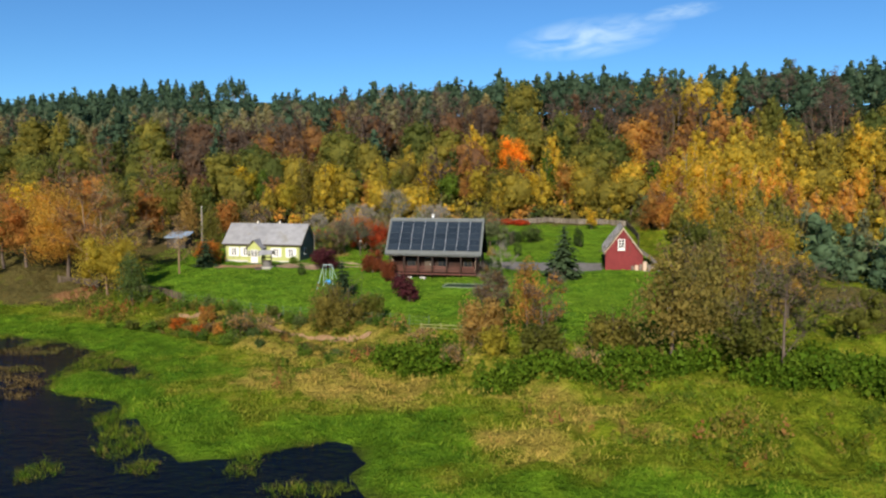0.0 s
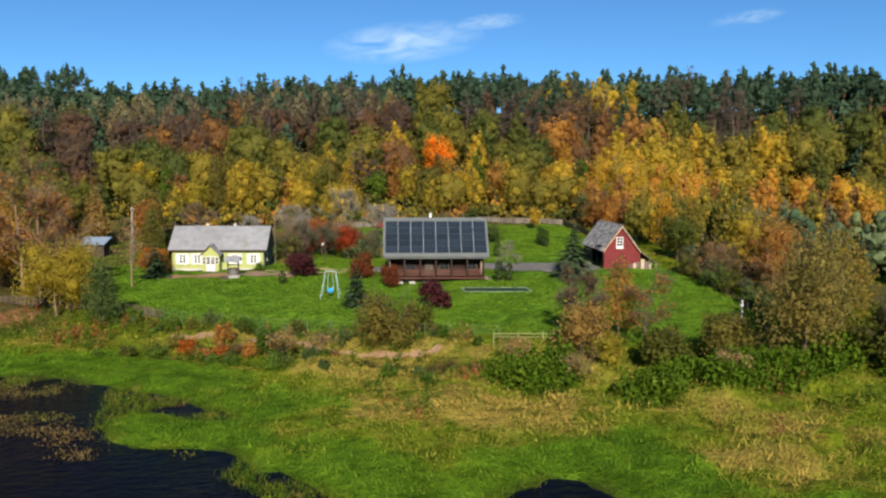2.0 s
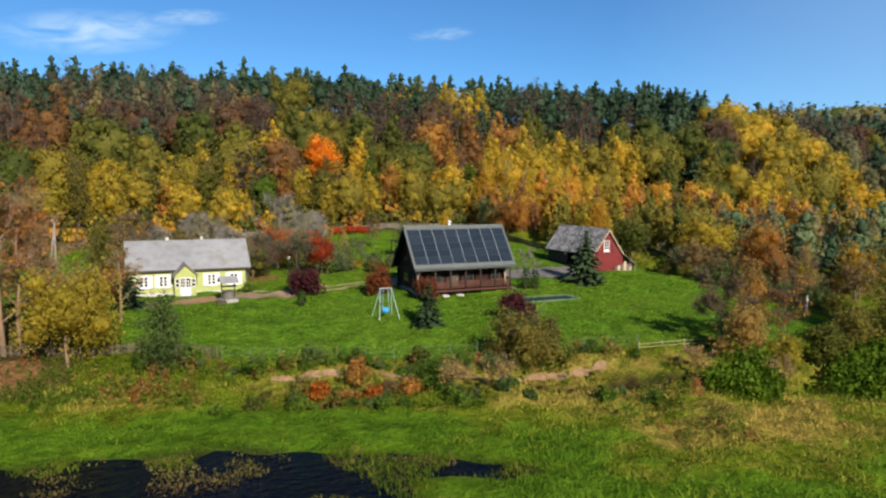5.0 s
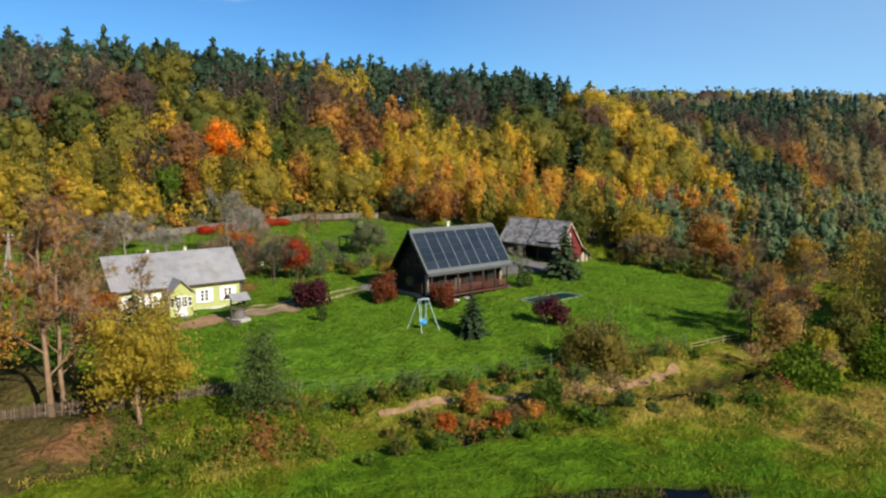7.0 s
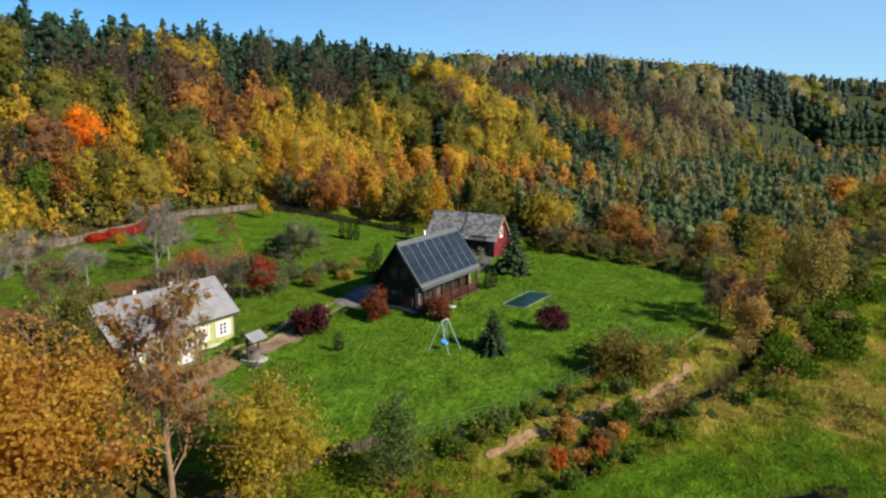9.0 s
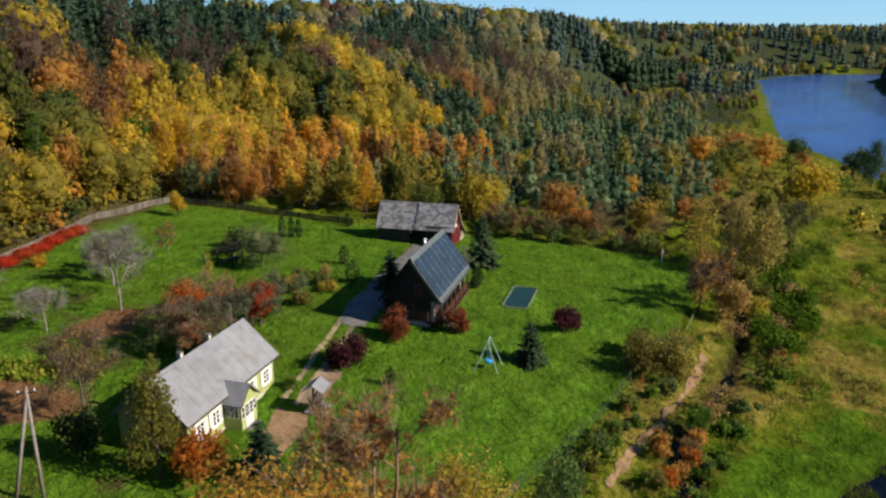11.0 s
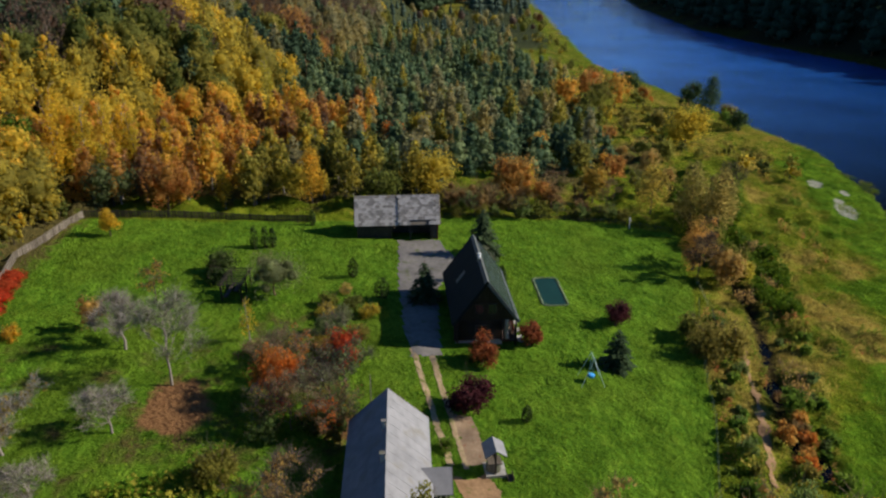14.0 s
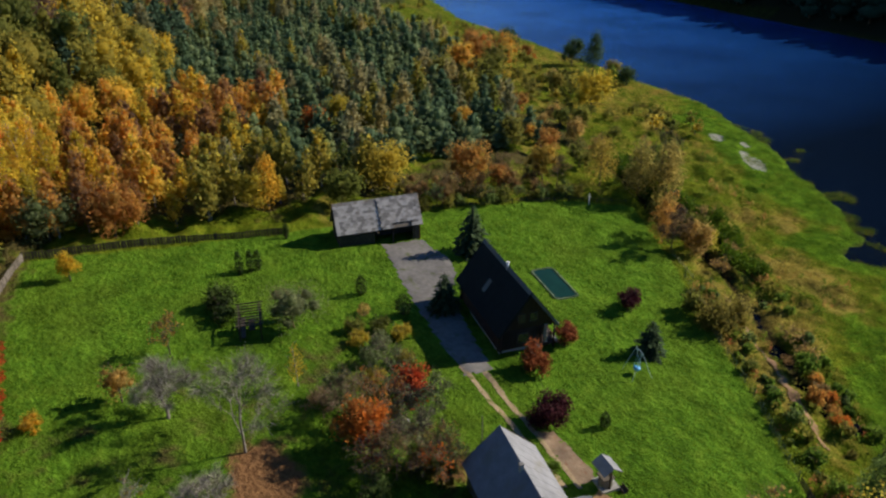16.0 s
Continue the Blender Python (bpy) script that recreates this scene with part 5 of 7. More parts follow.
    part("porch_beam", Geo().box(0.4, 0.0, EV - 0.42, L - 0.4, 0.24, EV - 0.2), M_DARKLOG, h)
    for a, b in zip(posts, posts[1:]):
        part("porch_rail", Geo().box(a + 0.1, 0.07, 1.5, b - 0.1, 0.17, 1.6), M_REDLOG, h)
        for q in (0.8, 1.03, 1.26):
            part("porch_board", Geo().box(a + 0.1, 0.09, q, b - 0.1, 0.14, q + 0.11), M_REDLOG, h)
    for x in (3.6, 8.2, 12.0):
        w = part("front_window", Geo().box(x - 0.65, wall_y - 0.24, 1.4, x + 0.65, wall_y - 0.1, 2.6), M_DARKWOOD, h)
        part("pane", Geo().box(x - 0.56, wall_y - 0.26, 1.48, x - 0.03, wall_y - 0.23, 2.52).box(x + 0.03, wall_y - 0.26, 1.48, x + 0.56, wall_y - 0.23, 2.52), M_GLASS, w)
    w = part("front_door", Geo().box(5.6, wall_y - 0.25, 0.62, 6.6, wall_y - 0.1, 2.7), M_DARKWOOD, h)
    part("handle", Geo().box(6.45, wall_y - 0.3, 1.6, 6.5, wall_y - 0.25, 1.75), M_STEEL, w)
    for x in (0.85, L - 0.85):            # pale sawn ends of the porch logs
        for i in range(9):
            part("log_end", Geo().tube([(x - 0.02, wall_y - 0.38 + 0.05 * (i % 2), 0.8 + i * 0.275), (x - 0.02, wall_y - 0.85 + 0.1 * (i % 2), 0.8 + i * 0.275)], [0.145, 0.14], 8), M_LOGEND, h, smooth=True)
    part("side_steps", Geo().box(L - 0.4, 0.3, -0.2, L + 0.4, 1.5, 0.3).box(L - 0.45, 0.3, 0.3, L, 1.5, 0.55), M_OLDWOOD, h)
    for i, (x, w) in enumerate(((1.2, 1.4), (3.4, 0.8), (5.3, 0.9))):
        part("paving_stone", Geo().prism([(x, -0.9, -0.1), (x + w, -1.0, -0.1), (x + w * 0.9, -0.35, -0.1), (x + 0.1, -0.3, -0.1)], (0, 0, 0.22)), M_STONE, h)
    return h


log_house()


# ---- the cottage ----
def cottage_window(h, x, y, z, w=1.0, hh=1.3, shutters=True):
    win = part("window", Geo().box(x - w / 2 - 0.1, y - 0.06, z - 0.1, x + w / 2 + 0.1, y + 0.02, z + hh + 0.12), M_WHITE, h, "white window with double casements")
    part("sill", Geo().box(x - w / 2 - 0.18, y - 0.16, z - 0.16, x + w / 2 + 0.18, y, z - 0.1), M_WHITE, win)
    for c in (-1, 1):
        for r0, r1 in ((0.08, 0.4), (0.5, 0.78), (0.88, 1.18)):
            x0, x1 = sorted((x + c * 0.09, x + c * (w / 2 - 0.12)))
            part("pane", Geo().box(x0, y - 0.075, z + r0 * hh / 1.3, x1, y - 0.062, z + r1 * hh / 1.3), M_GLASS, win)
    if shutters:
        for c in (-1, 1):
            x0, x1 = sorted((x + c * (w / 2 + 0.12), x + c * (w / 2 + 0.46)))
            part("shutter", Geo().box(x0, y - 0.09, z - 0.1, x1, y - 0.02, z + hh + 0.1), M_WHITE, win)


def cottage():
    h = thing("cottage", -37.46, 123.65, 5.5, -11.75, "low yellow-green wooden cottage with grey roof, white windows and glazed porch", "house")
    L, R, EV, RG = 14.3, 3.55, 3.1, 6.35
    k = (RG - EV) / R
    y0, y1, x0, x1 = 0.42, 2 * R - 0.42, 0.4, L - 0.4
    part("foundation", Geo().box(x0 - 0.06, y0 - 0.06, -0.4, x1 + 0.06, y1 + 0.06, 0.35), M_STONE, h)
    gable = [(y0, 0.35), (y1, 0.35), (y1, EV + 0.2), (R, RG - 0.2), (y0, EV + 0.2)]
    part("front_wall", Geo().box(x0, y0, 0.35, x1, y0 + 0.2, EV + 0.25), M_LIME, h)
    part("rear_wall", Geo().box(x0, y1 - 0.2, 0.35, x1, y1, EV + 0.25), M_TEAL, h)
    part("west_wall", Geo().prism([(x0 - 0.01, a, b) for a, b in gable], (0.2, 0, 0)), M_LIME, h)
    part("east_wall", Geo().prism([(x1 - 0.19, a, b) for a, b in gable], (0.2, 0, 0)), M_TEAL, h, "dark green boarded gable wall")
    for i in range(30):                   # cover strips on the front boards
        x = x0 + 0.2 + (x1 - x0 - 0.4) * i / 29
        if not 5.2 < x < 7.8:
            part("cover_strip", Geo().box(x - 0.025, y0 - 0.03, 0.35, x + 0.025, y0, 0.95), M_LIME, h)
    part("roof_slope", slope_slab(Geo(), 0, L, 0, EV, R, RG, 0.12), M_SLATE, h, "light grey cement roof slope")
    part("roof_slope", slope_slab(Geo(), 0, L, 2 * R, EV, R, RG, 0.12), M_SLATE, h)
    for i in range(1, 12):
        x = L * i / 12
        part("sheet_joint", slope_slab(Geo(), x - 0.03, x + 0.03, 0.02, EV + 0.035, R, RG + 0.018, 0.03), M_SLATE, h)
    part("ridge_tile", Geo().prism([(-0.03, R - 0.18, RG - 0.18 * k + 0.03), (-0.03, R, RG + 0.05), (-0.03, R + 0.18, RG - 0.18 * k + 0.03), (-0.03, R, RG - 0.05)], (L + 0.06, 0, 0)), M_SLATE, h)
    part("fascia", Geo().box(0, 0.0, EV - 0.2, L, 0.06, EV - 0.03), M_DARKWOOD, h)
    for xx in (-0.04, L):
        for q in (-0.02, 2 * R + 0.02):
            part("barge_board", slope_slab(Geo(), xx, xx + 0.04, q, EV + 0.02, R, RG + 0.03, 0.22), M_OLDWOOD, h)
    for x, w in ((4.9, 0.36), (8.95, 0.32)):
        c = part("chimney", Geo().box(x - w / 2, R + 0.08, RG - 1.0, x + w / 2, R + 0.08 + w, RG + 0.42), M_CHIMNEY, h, "cream rendered chimney")
        part("chimney_cap", Geo().box(x - w / 2 - 0.04, R + 0.04, RG + 0.42, x + w / 2 + 0.04, R + 0.12 + w, RG + 0.48), M_CONCRETE, c)
    for x in (2.0, 4.15, 9.65, 12.3):
        cottage_window(h, x, y0, 1.1)
    # east gable window and bracket pole
    w = part("gable_window", Geo().box(x1, R - 1.4, 1.2, x1 + 0.06, R - 0.4, 2.4), M_WHITE, h)
    part("pane", Geo().box(x1 + 0.06, R - 1.3, 1.3, x1 + 0.075, R - 0.5, 2.3), M_GLASS, w)
    # glazed porch
    px, pw, py = 6.5, 1.2, -1.25
    part("porch_wall", Geo().box(px - pw, py, 0.1, px - pw + 0.1, y0, 2.75).box(px + pw - 0.1, py, 0.1, px + pw, y0, 2.75).box(px - pw, py, -0.2, px + pw, y0, 0.12), M_LIME, h)
    part("porch_front", Geo().box(px - pw, py - 0.02, 0.1, px - 0.62, py + 0.08, 2.75).box(px + 0.62, py - 0.02, 0.1, px + pw, py + 0.08, 2.75).box(px - 0.62, py - 0.02, 2.3, px + 0.62, py + 0.08, 2.75), M_LIME, h)
    part("porch_gable", Geo().prism([(px - pw - 0.05, py, 2.72), (px + pw + 0.05, py, 2.72), (px, py, 3.85)], (0, 0.1, 0)), M_LIME, h)
    for s in (-1, 1):
        a, b = (px + s * (pw + 0.3), 2.5), (px, 3.98)
        part("porch_roof", Geo().prism([(a[0], py - 0.3, a[1]), (b[0], py - 0.3, b[1]), (b[0], py - 0.3, b[1] - 0.1), (a[0], py - 0.3, a[1] - 0.1)], (0, 2.6, 0)), M_SLATE, h)
        part("porch_trim", Geo().prism([(a[0], py - 0.34, a[1] + 0.02), (b[0], py - 0.34, b[1] + 0.02), (b[0], py - 0.34, b[1] - 0.14), (a[0], py - 0.34, a[1] - 0.14)], (0, 0.04, 0)), M_OLDWOOD, h)
        side = part("porch_side_window", Geo().box(px + s * (pw + 0.0) - 0.02, py + 0.2, 1.2, px + s * pw + 0.02, y0 - 0.3, 2.35), M_WHITE, h)
        for i in range(3):
            ya = py + 0.27 + i * 0.4
            part("pane", Geo().box(px + s * (pw + 0.03) - 0.008, ya, 1.28, px + s * (pw + 0.03) + 0.008, ya + 0.32, 2.27), M_GLASS, side)
        xx = px + s * 0.91
        part("side_frame", Geo().box(xx - 0.22, py - 0.026, 1.12, xx + 0.22, py - 0.018, 2.18), M_WHITE, side)
        for i in range(2):
            part("pane", Geo().box(xx - 0.16, py - 0.035, 1.2 + i * 0.5, xx + 0.16, py - 0.022, 1.6 + i * 0.5), M_GLASS, side)
        leaf = part("door_leaf", Geo().box(px + min(s * 0.02, s * 0.6), py - 0.05, 0.12, px + max(s * 0.02, s * 0.6), py + 0.02, 2.3), M_WHITE, h, "white half-glazed door leaf")
        for i in range(3):
            for c in range(2):
                xx = px + s * (0.2 + 0.24 * c)
                part("pane", Geo().box(xx - 0.095, py - 0.065, 1.15 + i * 0.36, xx + 0.095, py - 0.052, 1.45 + i * 0.36), M_GLASS, leaf)
    part("step", Geo().box(px - 0.9, py - 0.6, -0.25, px + 0.9, py, 0.1), M_CONCRETE, h)
    part("pole", Geo().tube([(L + 0.3, R + 1.5, 0), (L + 0.3, R + 1.5, 7.6)], [0.05, 0.04], 6), M_OLDWOOD, h, "thin aerial mast beside the gable")


cottage()


# ---- the red barn ----
def barn():
    h = thing("barn", 26.37, 106.72, 6.2, -11.2, "red boarded barn with steep grey shingle roof and dark open bays", "barn")
    # local y runs along the ridge, x to the east
    L, RG, EV, W = 12.9, 6.22, 2.5, 2.75
    k = (RG - EV) / W
    gable = [(-W + 0.25, -0.3), (W + 0.1, -0.3), (W + 0.1, EV), (0, RG - 0.25), (-W + 0.25, EV)]
    part("gable_wall", Geo().prism([(a, 0.35, b) for a, b in gable], (0, 0.15, 0)), M_BARNRED, h, "red vertical-boarded gable wall")
    for i in range(18):
        a = -W + 0.35 + i * 0.3
        top = RG - 0.4 - k * abs(a)
        part("cover_strip", Geo().box(a - 0.025, 0.32, -0.2, a + 0.025, 0.36, top), M_BARNRED, h)
    part("rear_wall", Geo().prism([(a, L - 0.5, b) for a, b in gable], (0, 0.15, 0)), M_DARKWOOD, h)
    part("east_wall", Geo().box(W - 0.1, 0.4, -0.3, W + 0.05, L - 0.4, EV), M_DARKWOOD, h)
    part("west_wall", Geo().box(-W + 0.25, 7.4, -0.3, -W + 0.4, L - 0.4, EV - 0.1), M_DARKWOOD, h)
    part("corner_wall", Geo().box(-W + 0.25, 0.52, -0.3, -W + 0.4, 1.2, EV - 0.1), M_DARKWOOD, h)
    part("inner_wall", Geo().box(0.2, 0.5, -0.3, 0.3, L - 0.5, EV + 1), M_DARKWOOD, h)
    w = part("loft_window", Geo().box(-0.75, 0.28, 2.95, 0.25, 0.34, 4.55), M_WHITE, h, "white loft window with two casements")
    for c in (0, 1):
        for q in (0, 1, 2):
            part("pane", Geo().box(-0.62 + c * 0.42, 0.262, 3.3 + q * 0.41, -0.3 + c * 0.42, 0.277, 3.63 + q * 0.41), M_GLASS, w)
    part("window_board", Geo().box(-0.82, 0.24, 2.88, 0.32, 0.3, 2.96), M_WHITE, w)
    part("ladder_rail", Geo().box(0.9, 0.26, 2.6, 0.96, 0.31, 4.0), M_DARKWOOD, h)
    # roof boarding, then rows of single shingles on the west slope
    part("roof_slope", Geo().prism([(-W, 0, EV), (0, 0, RG), (0, 0, RG - 0.12), (-W, 0, EV - 0.12)], (0, L, 0)), M_OLDWOOD, h)
    part("roof_slope", Geo().prism([(W, 0, EV), (0, 0, RG), (0, 0, RG - 0.12), (W, 0, EV - 0.12)], (0, L, 0)), M_OLDWOOD, h)
    part("lean_to_roof", Geo().prism([(W - 0.1, 0, EV + 0.1), (5.3, 0, 0.75), (5.3, 0, 0.65), (W - 0.1, 0, EV - 0.02)], (0, L * 0.8, 0)), M_OLDWOOD, h)
    for a in (W + 1.4, 5.1):
        for b in (0.2, 5.0, 9.8):
            part("lean_to_post", Geo().box(a - 0.07, b, -0.4, a + 0.07, b + 0.14, 1.5 if a < 5 else 0.75), M_OLDWOOD, h)
    part("lean_to_boards", Geo().box(W + 0.15, 0.3, -0.3, 4.5, 0.36, 0.9), M_OLDWOOD, h, "pale grey patched boards")
    for i, (a, b, t) in enumerate(((1.2, 1.6, 0.7), (1.75, 2.2, 0.8), (2.35, 2.75, 0.95), (2.9, 3.4, 1.35), (3.5, 3.95, 0.9), (4.05, 4.4, 0.6))):
        part("leaning_board", Geo().box(a, 0.05 + 0.03 * i, -0.25, b, 0.1 + 0.03 * i, t), M_LOGEND if i % 2 else M_OLDWOOD, h)
    for s, x0 in ((-1, -W), (1, W)):
        for yy in (-0.04, L):
            part("barge_board", Geo().prism([(s * W, yy, EV + 0.02), (0, yy, RG + 0.02), (0, yy, RG - 0.22), (s * W, yy, EV - 0.2)], (0, 0.05, 0)), M_LOGEND if yy < 0 else M_DARKWOOD, h)
    d = Vector((W, 0, RG - EV)).normalized()
    n = Vector((-d.z, 0, d.x))
    SL = math.hypot(W, RG - EV)
    sh = [Geo().box(-0.3, -0.24, 0.0, 0.3, 0.24, 0.045).mesh("shingle", M_SHINGLE), Geo().box(-0.27, -0.23, 0.0, 0.31, 0.26, 0.06).mesh("shingle", M_SHINGLE), Geo().box(-0.3, -0.25, 0.0, 0.26, 0.22, 0.05).mesh("shingle", M_SHINGLE)]
    r = random.Random(3)
    rows, cols = 12, 23
    for q in range(rows):
        for c in range(cols):
            yy = 0.34 + (L - 0.68) * c / (cols - 1) + (0.18 if q % 2 else -0.08) * (0 < c < cols - 1)
            if q < 2 and 1.6 < yy < 4.6:
                continue                  # broken eave over the open bay
            lift = 0.14 if yy < 6.2 else 0.0
            p = Vector((-W, yy, EV)) + d * (SL * (q + 0.5) / rows) + n * (0.02 + lift + 0.02 * r.random())
            rot = Matrix(((0, d.x, n.x), (1, 0, 0), (0, d.z, n.z))).to_4x4()
            part("shingle", sh[(c * 5 + q * 2) % 3], None, h).matrix_basis = Matrix.Translation(p) @ rot @ pose(0, 0, 0, 8 + r.uniform(-2, 2), 0, r.uniform(-3, 3))
    part("roof_step", Geo().prism([(-W, 6.15, EV), (0, 6.15, RG), Vector((0, 6.15, RG)) + n * 0.2, Vector((-W, 6.15, EV)) + n * 0.2], (0, 0.12, 0)), M_DARKWOOD, h)
    part("bay_roof", Geo().box(-W - 0.6, 6.8, EV - 0.35, -W + 0.3, 7.0, EV - 0.25), M_DARKWOOD, h)
    for yy in (1.3, 4.4, 7.3):
        part("bay_post", Geo().box(-W + 0.25, yy, -0.3, -W + 0.42, yy + 0.17, EV), M_DARKWOOD, h)
    part("ridge_board", Geo().prism([(-0.25, 0, RG - 0.2), (0, 0, RG + 0.16), (0.25, 0, RG - 0.2), (0, 0, RG)], (0, L, 0)), M_OLDWOOD, h)


barn()


# ---- garden things ----
def well():
    w = thing("well", -28.05, 116.1, gz(-28.05, 116.1), -8, "roofed garden well with grey wooden curb on a pale base", "well")
    part("base", Geo().box(-0.95, -1.0, -0.2, 0.95, 0.8, 0.18), M_STONE, w)
    part("curb", Geo().tube([(0, 0, 0.2), (0, 0, 1.05)], [0.68, 0.62], 12), M_CONCRETE, w)
    part("lid", Geo().box(-0.6, -0.62, 1.05, 0.6, 0.62, 1.14), M_OLDWOOD, w)
    for s in (-0.72, 0.72):
        part("post", Geo().box(s - 0.07, -0.07, 0, s + 0.07, 0.07, 2.4), M_DARKWOOD, w)
    part("winch", Geo().tube([(-0.8, 0, 1.6), (0.95, 0, 1.6)], [0.09, 0.09], 8), M_DARKWOOD, w)
    for s in (-1, 1):
        part("roof_slope", Geo().prism([(-1.05, s * 0.95, 2.15), (-1.05, 0, 2.8), (-1.05, 0, 2.73), (-1.05, s * 0.95, 2.08)], (2.1, 0, 0)), M_SLATE, w)
    t = thing("trough", -29.2, 115.0, gz(-29.2, 115.0), -8, "low dark wooden trough beside the well", "trough")
    part("side", Geo().box(-0.5, -0.3, 0, 0.5, -0.24, 0.4), M_DARKWOOD, t)
    part("side", Geo().box(-0.5, 0.24, 0, 0.5, 0.3, 0.4), M_DARKWOOD, t)
    part("bottom", Geo().box(-0.5, -0.24, 0, 0.5, 0.24, 0.1), M_DARKWOOD, t)


well()


def swing():
    s = thing("swing", -16.0, 101.1, gz(-16.0, 101.1), -12, "pale mint steel A-frame swing with a blue tub seat", "swing")
    top = 3.15
    part("top_bar", Geo().tube([(-0.7, 0, top), (0.7, 0, top)], [0.04, 0.04], 8), M_MINT, s)
    for a in (-1, 1):
        for b in (-1, 1):
            part("leg", Geo().tube([(a * 0.62, 0, top), (a * 1.15, b * 1.25, -0.1)], [0.03, 0.03], 8), M_MINT, s)
    for a in (-0.28, 0.28):
        for b in (-0.2, 0.2):
            part("rope", Geo().tube([(a, 0, top), (a * 1.3, b, 0.75)], [0.018, 0.018], 4), M_MINT, s)
    seat = Geo()
    seat.tube([(0, 0, 0.45), (0, 0, 0.52), (0, 0, 0.72), (0, 0, 0.8)], [0.2, 0.34, 0.42, 0.4], 14)
    seat.box(-0.3, 0.2, 0.68, 0.3, 0.3, 1.0)
    part("tub_seat", seat, M_BLUE, s, "blue plastic tub seat", True)


swing()


def pool():
    cx, cy, turn = 4.3, 97.4, -11.7
    p = thing("garden_pool", cx, cy, 5.24, turn, "rectangular garden pond with dark green water and pebble rim", "pond")
    corner = []
    for sx, sy, a0 in ((1, 1, 0), (-1, 1, 90), (-1, -1, 180), (1, -1, 270)):
        for q in (0, 30, 60, 90):
            a = radians(a0 + q)
            corner.append((sx * 3.4 + 0.6 * math.cos(a), sy * 0.9 + 0.6 * math.sin(a)))
    part("water_surface", Geo().prism([(a, b, -0.45) for a, b in corner], (0, 0, 0.47)), M_POOL, p)
    r = random.Random(8)
    pts = [Vector((a, b, 0)) for a, b in corner]
    ring = []
    for a, b in zip(pts, pts[1:] + pts[:1]):
        m = max(1, int((b - a).length / 0.33))
        ring += [a + (b - a) * i / m for i in range(m)]
    peb = Geo().tube([(0, 0, -0.45), (0, 0, 0.0), (0, 0, 0.08), (0, 0, 0.12)], [0.2, 0.2, 0.16, 0.06], 7).mesh("rim_stone", M_PEBBLE, True)
    for q in ring:
        o = part("rim_stone", peb, None, p)
        o.location = (q.x * 1.04 + r.uniform(-.05, .05), q.y * 1.08 + r.uniform(-.05, .05), 0.02)
        o.rotation_euler = (0, 0, r.random() * 6)


pool()


def utility_pole():
    p = thing("utility_pole", -43.4, 131.8, gz(-43.4, 131.8), 113, "wooden utility pole with a bracing strut and insulators", "utility pole")
    part("post", Geo().tube([(0, 0, -0.3), (0, 0, 8.9)], [0.14, 0.1], 8), M_PALEBARK, p, smooth=True)
    part("strut", Geo().tube([(1.9, 0, -0.3), (0.05, 0, 8.0)], [0.13, 0.1], 8), M_PALEBARK, p, smooth=True)
    part("cross_arm", Geo().box(-0.6, -0.05, 8.4, 0.6, 0.05, 8.5), M_DARKWOOD, p)
    for x in (-0.5, 0, 0.5):
        part("insulator", Geo().tube([(x, 0, 8.5), (x, 0, 8.62), (x, 0, 8.7)], [0.03, 0.07, 0.05], 8), M_WHITE, p)


utility_pole()


def blue_shed():
    s = thing("garden_shed", -50.6, 140.2, gz(-50.6, 140.2), -10, "small shed with a blue-grey sheet roof among trees", "shed")
    part("wall", Geo().box(-1.9, -1.3, -0.3, 1.9, 1.3, 2.0), M_DARKWOOD, s)
    part("roof", Geo().prism([(-2.2, -1.6, 1.95), (2.2, -1.6, 1.95), (2.2, 1.6, 2.9), (-2.2, 1.6, 2.9)], (0, 0, 0.12)), M_BLUEROOF, s)
    part("door", Geo().box(-0.4, -1.35, -0.1, 0.4, -1.3, 1.75), M_OLDWOOD, s)


blue_shed()


def arbour():
    a = thing("garden_arbour", 10.6, 137.2, gz(10.6, 137.2), -15, "dark weathered wooden arbour with bench under an apple tree", "arbour")
    for x in (-2.4, 0, 2.4):
        for y in (-1.2, 1.2):
            part("post", Geo().box(x - 0.08, y - 0.08, -0.2, x + 0.08, y + 0.08, 2.1), M_DARKWOOD, a)
    for y in (-1.2, 1.2):
        part("plate", Geo().box(-2.7, y - 0.08, 2.1, 2.7, y + 0.08, 2.22), M_DARKWOOD, a)
    for i in range(9):
        x = -2.5 + i * 0.62
        part("rafter", Geo().box(x - 0.05, -1.6, 2.22, x + 0.05, 1.6, 2.34), M_DARKWOOD, a)
    part("bench", Geo().box(-2.2, 0.6, 0.4, 2.2, 1.1, 0.47), M_DARKWOOD, a)
    part("table", Geo().box(-1.2, -0.5, 0.7, 1.2, 0.2, 0.77).box(-0.1, -0.25, -0.1, 0.1, -0.05, 0.7), M_DARKWOOD, a)


arbour()


def garden_lamp(x, y):
    p = thing("garden_lamp", x, y, gz(x, y), 0, "white globe lamp on a thin garden post", "lamp")
    part("post", Geo().tube([(0, 0, -0.1), (0, 0, 1.9)], [0.04, 0.035], 6), M_DARKWOOD, p)
    part("globe", Geo().tube([(0, 0, 1.88), (0, 0, 1.98), (0, 0, 2.15), (0, 0, 2.3), (0, 0, 2.36)], [0.06, 0.18, 0.23, 0.16, 0.03], 10), M_WHITE, p, smooth=True)


garden_lamp(-14.6, 129.2)


def white_post(x, y):
    p = thing("marker_post", x, y, gz(x, y), 10, "white marker post with a short cross arm", "post")
    part("shaft", Geo().box(-0.05, -0.05, -0.2, 0.05, 0.05, 2.1), M_WHITE, p)
    part("arm", Geo().box(-0.3, -0.045, 1.5, 0.3, 0.045, 1.6), M_WHITE, p)


white_post(23.6, 75.4)


